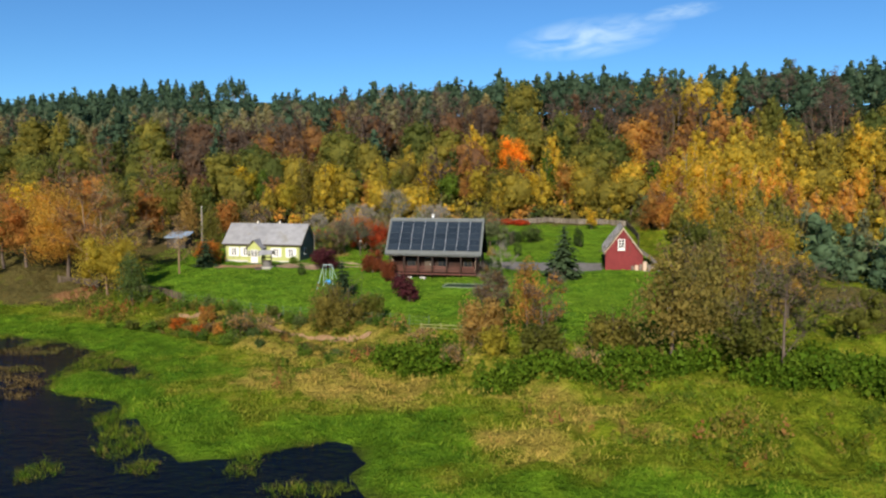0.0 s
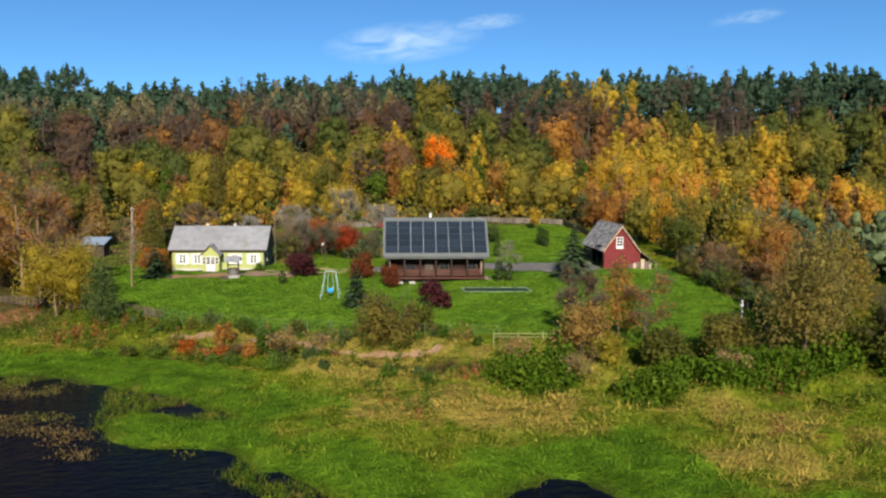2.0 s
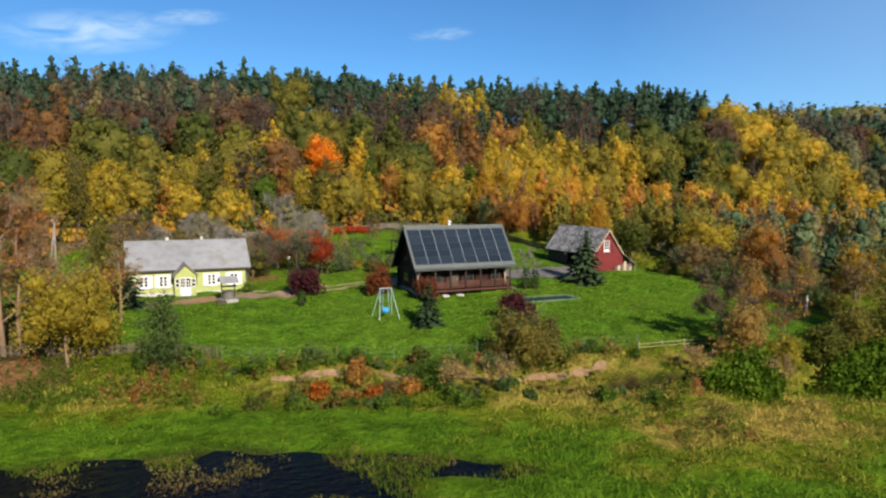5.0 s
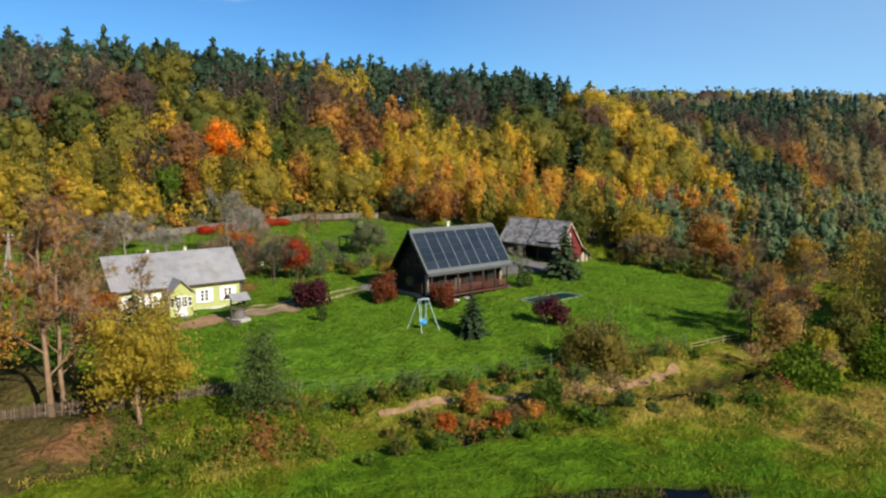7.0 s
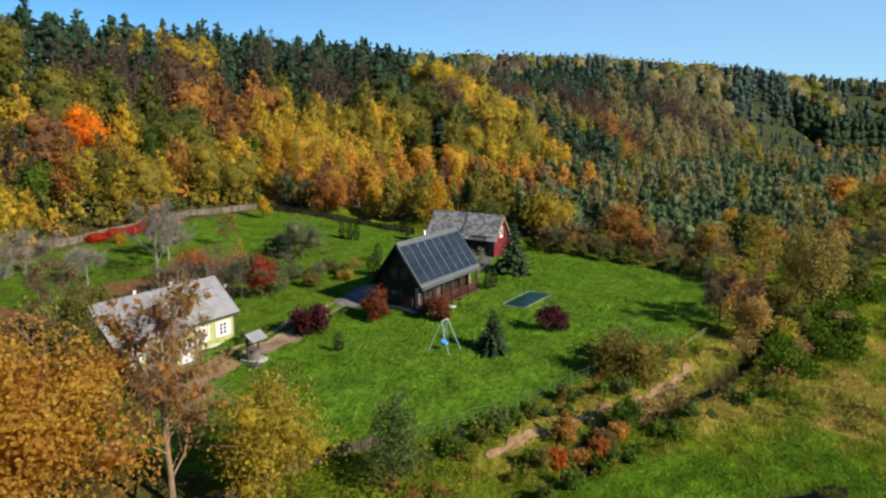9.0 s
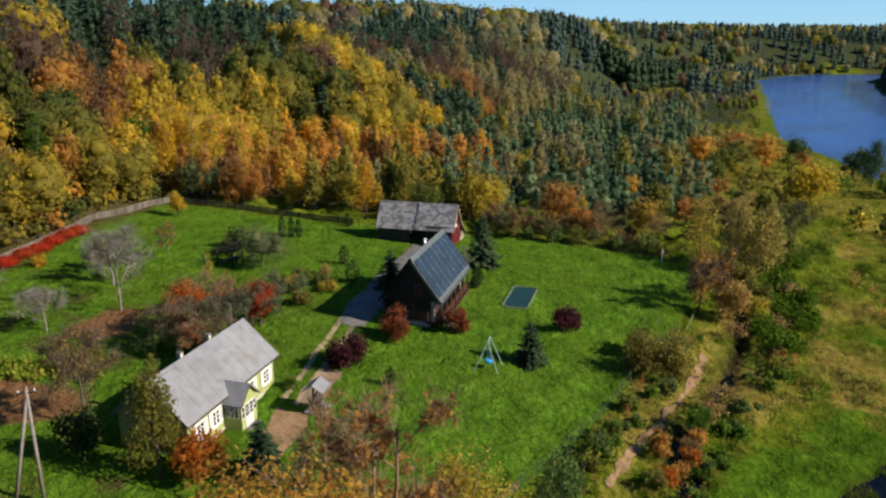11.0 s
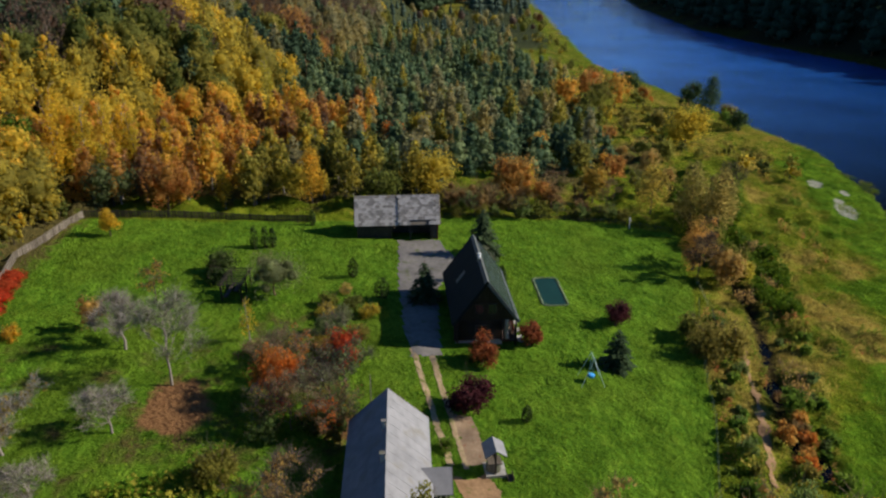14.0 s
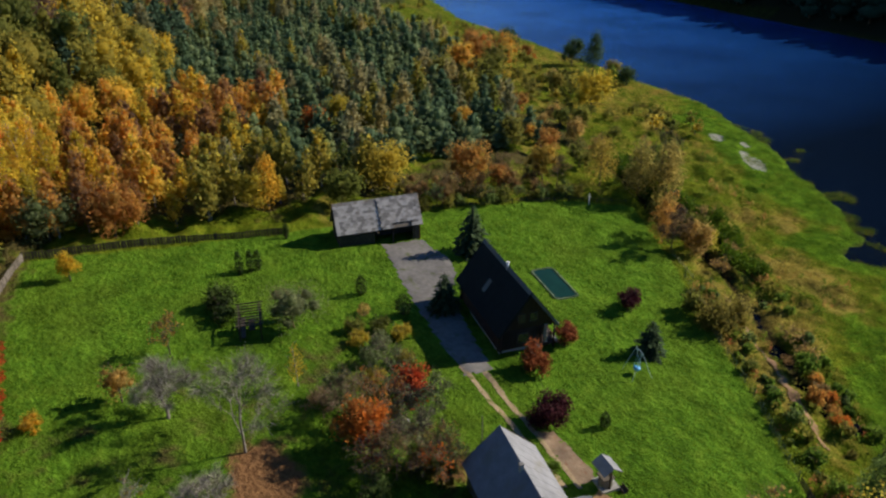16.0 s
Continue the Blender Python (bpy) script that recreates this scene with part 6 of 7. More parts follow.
# ---- fences ----
def along(line, step):
    """Points every step metres along a line, with the heading."""
    out, carry = [], 0.0
    for (ax, ay), (bx, by) in zip(line, line[1:]):
        n = math.hypot(bx - ax, by - ay)
        t = carry
        while t < n:
            out.append((ax + (bx - ax) * t / n, ay + (by - ay) * t / n, math.atan2(by - ay, bx - ax)))
            t += step
        carry = t - n
    return out


def fence(name, line, post_step, tall, label, post_mat, rails=(), rail_mat=None, pales=0.0, pale_mat=None, pale_w=0.09, seed=1, rail_w=0.05, post_w=0.06):
    r = random.Random(seed)

    def level(x, y):
        return sum(float(lie(x + a, y + b)) for a in (-2.5, 0, 2.5) for b in (-2.5, 0, 2.5)) / 9
    f = thing(name, line[0][0], line[0][1], 0, 0, label, "fence")
    ox, oy = line[0]
    post = Geo().box(-post_w, -post_w, -0.9, post_w, post_w, tall + 0.08).mesh("post", post_mat)
    posts = along(line, post_step)
    for x, y, a in posts:
        o = part("post", post, None, f)
        o.location, o.rotation_euler = (x - ox, y - oy, level(x, y)), (r.uniform(-.05, .05), r.uniform(-.05, .05), a)
    for (x, y, a), (x2, y2, b) in zip(posts, posts[1:]):
        for q in rails:
            part("rail", Geo().beam((x - ox, y - oy, level(x, y) + q), (x2 - ox, y2 - oy, level(x2, y2) + q), rail_w, rail_w * 2), rail_mat or post_mat, f)
    if pales:
        pale = Geo().prism([(-pale_w / 2, -0.085, 0.03), (pale_w / 2, -0.085, 0.03), (pale_w / 2, -0.085, tall - 0.06), (0, -0.085, tall), (-pale_w / 2, -0.085, tall - 0.06)], (0, 0.022, 0)).mesh("pale", pale_mat or post_mat)
        for x, y, a in along(line, pales):
            o = part("pale", pale, None, f)
            o.location, o.rotation_euler = (x - ox, y - oy, level(x, y) + r.uniform(-.05, .03)), (0, r.uniform(-.04, .04), a)
    return f


fence("picket_fence", [(-57, 107.6), (-50.2, 105.2), (-45.6, 103.5), (-39.9, 101.2), (-35.4, 98.4)], 2.4, 1.05, "weathered brown-grey picket fence along the garden edge", M_PICKET, (0.3, 0.8), None, 0.17)
fence("wire_fence", [(-35.2, 98.2), (-23.9, 91.0), (-10.2, 84.0), (-1.5, 78.6)], 2.6, 1.2, "thin green wire fence with slender posts", M_WIRE, (0.3, 0.7, 1.1), rail_w=0.012, post_w=0.035)
fence("rail_fence", [(-2.4, 77.8), (1, 76.4), (4.6, 75.0)], 2.4, 0.8, "pale yellow painted rail fence", M_YELLOWWOOD, (0.35, 0.68), rail_w=0.03, post_w=0.04)
fence("board_fence", [(-12, 166.6), (7, 165.2), (23.5, 165.0), (31, 162.5), (40, 159.6)], 2.5, 1.05, "pale grey board fence along the road", M_OLDWOOD, (0.35, 1.05), None, 0.27, M_OLDWOOD, 0.2, 5)
fence("dark_fence", [(40, 159.6), (37.5, 140), (33.5, 125)], 2.5, 1.2, "dark weathered board fence under the trees", M_DARKWOOD, (0.4, 1.0), None, 0.4, M_DARKWOOD, 0.3, 6)
fence("east_fence", [(33.4, 104), (30.2, 88), (26.2, 76), (21.5, 68.4)], 2.5, 0.75, "dark weathered rail fence beside the meadow", M_DARKWOOD, (0.35, 0.65), rail_w=0.025, post_w=0.05)

# ---- garden trees and shrubs ----
plant("spruce_tree", "spruce", 17.0, 102.6, 7.6, 2.95, M_SPRUCE, "dense dark blue-green spruce beside the barn", seed=2)
plant("spruce_tree", "spruce", -13.4, 96.7, 4.9, 2.0, M_SPRUCE, "young dark spruce on the lawn beside the swing", seed=3)
plant("spruce_tree", "spruce", 4.6, 114.3, 5.6, 2.3, M_SPRUCE, "dark spruce standing behind the log house", seed=4)
plant("spruce_tree", "spruce", -38.4, 117.8, 4.8, 2.0, M_SPRUCE, "dark young spruce beside the earth yard", seed=5)
plant("clipped_shrub", "column", -21.5, 110.5, 1.9, 0.55, M_THUJA, "small upright dark conifer shrub on the lawn", "shrub", 6, 260, 0.22)
plant("maroon_shrub", "bush", -18.7, 115.3, 3.4, 2.6, M_MAROON, "round dark maroon shrub beside the track", "shrub", 7, 2000, 0.3)
plant("maroon_tree", "bush", -5.2, 92.7, 4.1, 1.7, M_MAROON, "small dark maroon weeping tree on the lawn", "tree", 8, 1000, 0.26)
plant("maroon_shrub", "bush", -4.3, 91.4, 2.7, 1.5, M_MAROON, "low dark maroon bush beside the weeping tree", "shrub", 146, 800, 0.26)
plant("red_shrub", "bush", -10.8, 111.6, 4.1, 2.0, M_BRICKRED, "large brick-red autumn shrub beside the house", "shrub", 9, 1300, 0.3)
plant("red_shrub", "bush", -7.9, 105.0, 3.5, 1.7, M_BRICKRED, "brick-red autumn shrub before the porch corner", "shrub", 10, 1100, 0.3)
for x, y, h in ((6.6, 103.3, 2.9), (7.8, 102.9, 2.6)):
    plant("thuja", "column", x, y, h, 0.6, M_THUJA, "green columnar thuja at the porch end", "shrub", 11, 340, 0.24)
plant("bare_shrub", "bare", 8.4, 105.2, 4.4, 1.9, M_SILVER, "grey half-bare shrub behind the porch", "shrub", 12, 350, 0.3, M_PALEBARK)
plant("round_tree", "bush", -12.1, 83.0, 5.2, 4.3, M_OLIVE, "spreading olive-green bushy tree at the lawn edge", "tree", 13, 2600, 0.32)
plant("bushy_tree", "bush", -8.4, 84.3, 3.4, 1.9, M_OLIVE, "low olive-green bush at the lawn edge", "shrub", 14, 800, 0.34)
# thicket at the lawn's east corner
plant("russet_tree", "birch", 8.5, 73.2, 8.2, 2.8, M_RUST, "half-bare russet tree at the lawn corner", "tree", 15, 1500, 0.28)
plant("brown_bush", "bare", 5.4, 74.3, 6.4, 2.8, M_HEDGE, "thin grey-brown bush at the lawn corner", "shrub", 16, 1500, 0.3)
plant("russet_bush", "bush", 3.8, 71.0, 5.2, 2.9, M_DRYLEAF, "pale brown drying bush in the meadow", "shrub", 17, 1600, 0.34)
plant("yellow_bush", "bush", 4.6, 67.4, 3.2, 1.7, M_YELLOWGREEN, "yellow-green leafy bush in the meadow", "shrub", 18, 800, 0.3)
plant("willow", "birch", 19.6, 61.8, 11.0, 4.4, M_WILLOW, "tall pale yellow-green willow in the meadow", "tree", 19, 2300, 0.42)
plant("willow", "birch", 23.5, 64.5, 10.0, 4.0, M_WILLOW, "tall pale brown willow in the meadow", "tree", 20, 1900, 0.42)
plant("olive_bush", "bush", 15.6, 66.3, 5.6, 3.2, M_OLIVE, "dense olive-green bush beside the ditch", "shrub", 21, 1700, 0.36)
plant("olive_bush", "bush", 9.0, 65.8, 4.4, 2.6, M_OLIVE, "dense olive-green bush beside the ditch", "shrub", 21, 1500, 0.36)
plant("olive_bush", "bush", 24.6, 58.0, 5.2, 3.4, M_OLIVE, "broad olive-green bush in the meadow", "shrub", 22, 1500, 0.4)
plant("bare_tree", "bare", 26.4, 56.0, 8.5, 3.6, M_OLIVE, "grey half-bare tree in the meadow", "tree", 23, 1300, 0.36)
plant("orange_tree", "birch", 29.2, 68.4, 9.6, 4.2, M_GOLDOLIVE, "golden-orange autumn tree by the ditch", "tree", 24, 1200, 0.4)
plant("brown_tree", "round", 36.2, 76.0, 7.6, 3.3, M_GOLDOLIVE, "brownish autumn tree beyond the fence", "tree", 25, 900, 0.4)
plant("salmon_tree", "round", 38.6, 90.3, 9.2, 4.2, M_RUST, "salmon-coloured autumn tree beyond the fence", "tree", 26, 1300, 0.42)
plant("russet_tree", "round", 35.5, 86.0, 5.0, 2.2, M_RUST, "small rust-coloured tree beyond the fence", "tree", 27, 600, 0.36)
plant("golden_tree", "birch", 42.5, 85.5, 6.5, 1.8, M_GOLD, "slim golden tree beyond the fence", "tree", 28, 700, 0.36)
plant("yellow_green_tree", "round", 45.5, 103.0, 7.4, 5.2, M_YELLOWGREEN, "yellow-green leafy tree behind the barn", "tree", 29, 1700, 0.45)
plant("golden_tree", "birch", 43.7, 124.5, 9.5, 3.4, M_GOLD, "golden-yellow tree behind the dark fence", "tree", 30, 1300, 0.45)
plant("olive_tree", "round", 39.5, 113.5, 7.5, 3.6, M_OLIVE, "olive autumn tree behind the barn", "tree", 31, 1200, 0.45)
plant("dark_shrub", "spruce", 66.0, 62.6, 4.6, 1.9, M_SPRUCE, "dark rounded conifer in the rough meadow", "tree", seed=32)
plant("golden_tree", "round", 72.0, 35.0, 10.5, 5.6, M_GOLD, "rounded golden tree near the river", "tree", 33, 1400, 0.5)
plant("green_tree", "birch", 105.5, 6.2, 12.0, 4.4, M_PINEGREEN, "dark green tree on the river bank", "tree", 34, 1600, 0.5)
plant("green_tree", "bush", 116.0, 6.0, 9.0, 4.8, M_PINEGREEN, "dark green rounded tree on the river bank", "tree", 36, 1600, 0.5)
for i, (x, y, h, m) in enumerate(((109, 39, 11, M_OLIVE), (114, 47, 11, M_AMBER), (122, 37, 11.5, M_RUST), (121, 28, 11, M_AMBER), (103, 44, 9, M_OLIVE), (145, 10, 8, M_PINEGREEN), (88, 9, 6, M_PINEGREEN), (96, 7, 6, M_OLIVE), (110, 56, 8, M_OLIVE), (70, 73, 5, M_AMBER), (98, 48, 6.5, M_OLIVE), (120, 44, 8, M_GOLD), (130, 30, 6, M_OLIVE), (92, 30, 5, M_OLIVE), (150, 22, 7, M_RUST), (142, 36, 7, M_GOLD), (60, 48, 5, M_OLIVE), (52, 56, 4.5, M_DRYLEAF), (55, 70, 6, M_OLIVE), (48, 66, 5.5, M_RUST))):
    plant("riverside_tree", "round", x, y, h, h * .48, m, "rounded autumn tree in the rough riverside meadow", "tree", 35 + i % 3, 700, 0.55, turn=i * 50)
plant("yellow_green_tree", "round", 43.5, 126.6, 7.0, 3.0, M_YELLOWGREEN, "yellow-green leafy tree behind the dark fence", "tree", 29, 1100, 0.4)
plant("orange_tree", "round", 80.1, 103.2, 6.0, 2.6, M_FLAME, "orange-red young tree among the pines", "tree", 24, 800, 0.4)
plant("yellow_tree", "round", 84.0, 96.3, 6.5, 2.6, M_YELLOWGREEN, "bright yellow young tree among the pines", "tree", 24, 800, 0.4)
plant("grey_willow", "round", 45.5, 156.0, 7.6, 5.0, M_SILVER, "broad grey-green willow behind the road fence", "tree", 31, 1700, 0.4)
plant("salmon_tree", "round", 43.4, 147.6, 8.6, 4.6, M_RUST, "salmon-coloured autumn tree behind the dark fence", "tree", 26, 1700, 0.4)
plant("pale_birch", "birch", 117.0, 129.0, 12.0, 3.4, M_YELLOWGREEN, "pale yellow birch at the wood's edge", "tree", 101, 1000, 0.5, M_PALEBARK)
plant("rust_tree", "bare", 9.8, 70.4, 6.0, 2.6, M_RUST, "half-bare rust-coloured tree by the ditch", "tree", 15, 900, 0.3)
for i, (x, y, h, m) in enumerate(((62, 52, 5, M_OLIVE), (70, 48, 4, M_DRYLEAF), (78, 52, 5, M_RUST), (84, 44, 5, M_OLIVE), (58, 62, 4.5, M_AMBER), (64, 56, 3.5, M_DRYLEAF), (90, 50, 6, M_OLIVE), (86, 30, 4.5, M_OLIVE), (95, 18, 5, M_GREEN), (92, 9, 5, M_GREEN), (100, 26, 4, M_DRYLEAF), (50, 47, 3.5, M_OLIVE), (43, 58, 5, M_DRYLEAF), (38, 66, 5, M_OLIVE), (118, 22, 6, M_OLIVE), (128, 14, 6, M_RUST))):
    plant("meadow_bush", "bush", x, y, h, h * .6, m, "rounded autumn bush in the rough riverside meadow", "shrub", 145 + i % 3, 420, 0.36, group="riverside bushes", turn=i * 70)
# tangle beyond the east fence
r = random.Random(77)
for i in range(26):
    y = 74 + 29 * i / 25 + r.uniform(-1, 1)
    x = 33.2 - (104 - y) * .22 + r.uniform(.4, 2.2) + (r.uniform(2, 9) if i % 2 else 0)
    h = r.uniform(1.8, 3.2) if i % 2 == 0 else r.uniform(2.6, 5.2)
    plant("hedge_bush", ("bush", "bare", "bush")[i % 3], x, y, h, h * .6, (M_OLIVE, M_HEDGE, M_LEAFGREEN, M_HEDGE)[i % 4], "tangled half-bare bush along the lawn's edge", "shrub", 140 + i % 3, 420, 0.3, (M_BARK, M_TANBARK)[i % 2], group="east hedge", turn=r.uniform(0, 360))
# trees at the west edge
plant("bare_tree", "bare", -51.4, 105.9, 14.8, 4.8, M_RUST, "tall half-bare forked tree at the picket fence", "tree", 40, 1000, 0.5, M_TANBARK)
plant("bare_tree", "bare", -50.0, 107.0, 12.6, 4.2, M_RUST, "slim half-bare tree beside the picket fence", "tree", 39, 700, 0.46, M_TANBARK)
plant("yellow_tree", "round", -47.1, 101.8, 8.8, 4.4, M_YELLOWGREEN, "yellow-leaved multi-stemmed tree at the picket fence", "tree", 41, 3400, 0.3, M_TANBARK)
plant("yellow_tree", "birch", -44.8, 103.2, 7.6, 2.8, M_YELLOWGREEN, "yellow-green slender tree at the picket fence", "tree", 42, 1500, 0.36, M_PALEBARK)
plant("grey_green_tree", "birch", -41.0, 95.6, 6.8, 2.8, M_LEAFGREEN, "slender grey-green young tree by the fence", "tree", 43, 1600, 0.3)
plant("orange_tree", "round", -56.6, 109.8, 13.6, 6.2, M_AMBER, "broad golden-orange autumn tree at the west edge", "tree", 44, 9000, 0.32)
plant("orange_tree", "round", -65.0, 113.5, 11.5, 5.0, M_RUST, "broad rust-orange autumn tree at the west edge", "tree", 45, 3200, 0.34)
plant("thin_tree", "bare", -47.5, 110.5, 9.5, 3.2, M_DRYLEAF, "thin half-bare tree beside the picket fence", "tree", 47, 1100, 0.3, M_TANBARK)
plant("slim_tree", "bare", -40.6, 112.0, 8.6, 2.4, M_DRYLEAF, "slim half-bare tree on the lawn's west side", "tree", 48, 420, 0.3, M_TANBARK)
plant("rust_tree", "round", -39.4, 122.2, 4.0, 2.3, M_FLAME, "low rust-orange tree at the cottage corner", "tree", 50, 1100, 0.34)
plant("green_tree", "birch", -39.6, 125.2, 9.4, 2.8, M_OLIVE, "tall dense olive-green tree behind the cottage", "tree", 51, 1700, 0.34)
plant("bare_tree", "bare", -33.6, 134.2, 8.0, 3.6, M_DRYLEAF, "grey leafless fruit tree behind the cottage", "tree", 52, 1300, 0.3)
plant("dark_shrub", "bush", -38.0, 132.0, 5.0, 2.2, M_THUJA, "dark evergreen bush behind the cottage", "shrub", 53, 900, 0.34)
plant("dark_shrub", "bush", -24.6, 119.4, 1.6, 0.9, M_GREEN, "low green shrub at the cottage wall", "shrub", 55, 300, 0.24)
for i, (x, y, h, m) in enumerate(((-64, 122, 13, M_RUST), (-70, 116, 12, M_OLIVE), (-60, 134, 14, M_OLIVE), (-68, 130, 13, M_GOLD), (-76, 124, 13, M_RUST), (-57, 142, 12, M_RUST), (-66, 146, 14, M_OLIVE), (-78, 138, 14, M_GOLD), (-72, 104, 10, M_OLIVE), (-84, 112, 12, M_RUST), (-56, 152, 13, M_OLIVE), (-88, 126, 13, M_OLIVE), (-52, 149, 10, M_DRYLEAF), (-44, 149, 9, M_RUST), (-44, 156, 10, M_OLIVE), (-96, 118, 12, M_GOLD), (-74, 156, 13, M_RUST), (-62, 162, 13, M_OLIVE), (-88, 150, 14, M_RUST))):
    plant("wood_edge_tree", "round" if i % 3 else "birch", x, y, h, h * .33, m, "autumn tree at the western wood's edge", "tree", 60 + i % 4, 900, 0.55, group="western wood edge", turn=i * 67)
# orchard
plant("red_tree", "round", -10.8, 126.8, 5.6, 2.3, M_RED, "small tree with bright red leaves in the orchard", "tree", 70, 1000, 0.32)
plant("red_tree", "round", -14.4, 133.4, 6.0, 2.7, M_FLAME, "orange-red leafy tree behind the cottage", "tree", 72, 2000, 0.34)
plant("red_shrub", "bush", -15.6, 133.6, 4.0, 1.6, M_RED, "red autumn bush behind the cottage", "shrub", 73, 500, 0.3)
plant("grey_shrub", "bare", -14.4, 127.0, 4.6, 2.6, M_SILVER, "grey-brown leafless shrub behind the cottage", "shrub", 74, 900, 0.3)
plant("grey_shrub", "bare", -17.6, 130.2, 4.8, 2.8, M_SILVER, "grey-brown leafless shrub behind the cottage", "shrub", 75, 900, 0.3)
plant("fruit_tree", "apple", -1.2, 148.9, 7.4, 4.2, M_SILVER, "old bare apple tree with crooked limbs", "tree", 76, 2600, 0.24, M_PALEBARK)
plant("fruit_tree", "bare", -9.5, 143.6, 8.4, 4.0, M_SILVER, "pale-barked leafless tree in the orchard", "tree", 77, 1100, 0.3, M_PALEBARK)
plant("fruit_tree", "apple", -16.5, 148.2, 5.0, 3.2, M_SILVER, "silvery leafless fruit tree in the orchard", "tree", 78, 1500, 0.3, M_PALEBARK)
plant("fruit_tree", "bare", 9.6, 146.6, 4.6, 1.9, M_RUST, "small bare fruit tree in the orchard", "tree", 79, 500, 0.28)
plant("fruit_tree", "round", 8.6, 132.6, 5.6, 3.9, M_SILVER, "large spreading apple tree with few grey leaves in the orchard", "tree", 80, 2600, 0.2, M_TANBARK)
plant("fruit_tree", "birch", -2.2, 135.9, 5.6, 1.4, M_GOLD, "thin young tree with few golden leaves", "tree", 81, 200, 0.28, M_PALEBARK)
plant("fruit_tree", "round", 3.0, 152.5, 4.8, 2.0, M_DRYLEAF, "small brown-leaved fruit tree in the orchard", "tree", 82, 320, 0.28)
plant("fruit_tree", "apple", -18.0, 156.6, 6.0, 4.2, M_GOLDOLIVE, "broad half-bare fruit tree with yellow leaves", "tree", 83, 2200, 0.34, M_PALEBARK)
plant("fruit_tree", "apple", -26.0, 152.5, 5.6, 3.0, M_SILVER, "grey leafless fruit tree in the orchard", "tree", 78, 1300, 0.3, M_PALEBARK)
plant("olive_bush", "bush", -24.4, 139.2, 3.4, 2.4, M_OLIVE, "low olive-green bush beside the vegetable bed", "shrub", 84, 1000, 0.3)
plant("yellow_shrub", "bush", 2.0, 160.5, 1.8, 1.3, M_GOLD, "low golden shrub near the road fence", "shrub", 85, 300, 0.26)
plant("yellow_tree", "round", 31.4, 154.6, 4.4, 1.5, M_GOLD, "small bright golden tree in the lawn corner", "tree", 86, 700, 0.3)
for i, (x, y) in enumerate(((24.6, 134.6), (24.6, 133.1), (24.9, 132.0))):
    plant("thuja", "column", x, y, 3.7 - .3 * i, 0.55, M_THUJA, "dark columnar thuja on the lawn", "shrub", 11, 340, 0.24, group="three thujas")
plant("thuja", "column", 12.6, 122.2, 2.9, 0.7, M_THUJA, "dark upright thuja beside the orchard", "shrub", 87, 360, 0.24)
plant("clipped_shrub", "column", 8.2, 123.8, 1.6, 0.8, M_DRYLEAF, "low round tan-coloured shrub", "shrub", 88, 300, 0.22)
plant("thuja", "column", 5.6, 119.6, 2.9, 0.95, M_THUJA, "dark upright thuja beside the drive", "shrub", 89, 420, 0.24)
plant("dark_shrub", "bush", 16.6, 139.0, 3.2, 2.6, M_THUJA, "dark spreading juniper in the orchard", "shrub", 90, 1000, 0.3)
plant("dark_shrub", "bush", 13.6, 139.6, 2.4, 1.8, M_THUJA, "dark spreading juniper in the orchard", "shrub", 91, 700, 0.3)
plant("small_conifer", "column", 32.2, 125.6, 2.6, 0.5, M_THUJA, "slim dark conifer by the fence", "shrub", 11, 240, 0.24)
for i, (x, y) in enumerate(((1.5, 122.0), (3.8, 123.5), (0.2, 125.2), (2.6, 126.8), (5.2, 126.2), (-1.8, 127.4), (-4.6, 128.2), (-3.4, 124.2), (-7.0, 127.0))):
    plant("garden_shrub", "bush", x, y, 1.6 + .5 * (i % 3), 1.5, (M_YELLOWGREEN, M_OLIVE, M_SILVER)[i % 3], "leafy garden shrub in the planted bed", "shrub", 92 + i % 2, 420, 0.3, group="planted bed", turn=i * 40)
# the thicket behind the cottage
r = random.Random(31)
for i in range(20):
    x, y = -21.5 + 16 * r.random(), 124.5 + 11 * r.random()
    if y < 124.3 + (-6 - x) * .25:
        y += 4
    m = (M_SILVER, M_HEDGE, M_OLIVE, M_SILVER, M_LEAFGREEN, M_HEDGE, M_SILVER)[i % 7]
    if y > 129.5 and x < -11:
        m = (M_FLAME, M_OLIVE, M_HEDGE, M_OLIVE, M_RUST, M_LEAFGREEN, M_SILVER)[i % 7]
    h = r.uniform(2.6, 4.8)
    plant("thicket_shrub", "bush" if i % 3 == 1 else "bare", x, y, h, h * .66, m, "tangled autumn shrub in the thicket behind the cottage", "shrub", 131 + i % 4, 520, 0.26, M_BARK if i % 2 else M_TANBARK, group="cottage thicket", turn=r.uniform(0, 360))
# red creeper along the road fence
for i, (x, y) in enumerate(((5, 164.6), (8.2, 164.4), (11.4, 164.3), (14.4, 164.2), (17.4, 164.2), (1.5, 164.9))):
    plant("red_hedge_shrub", "tuft", x, y, 1.4, 1.9, M_RED, "bright red low creeper along the road fence", "shrub", 95, 300, 0.28, group="red creeper")
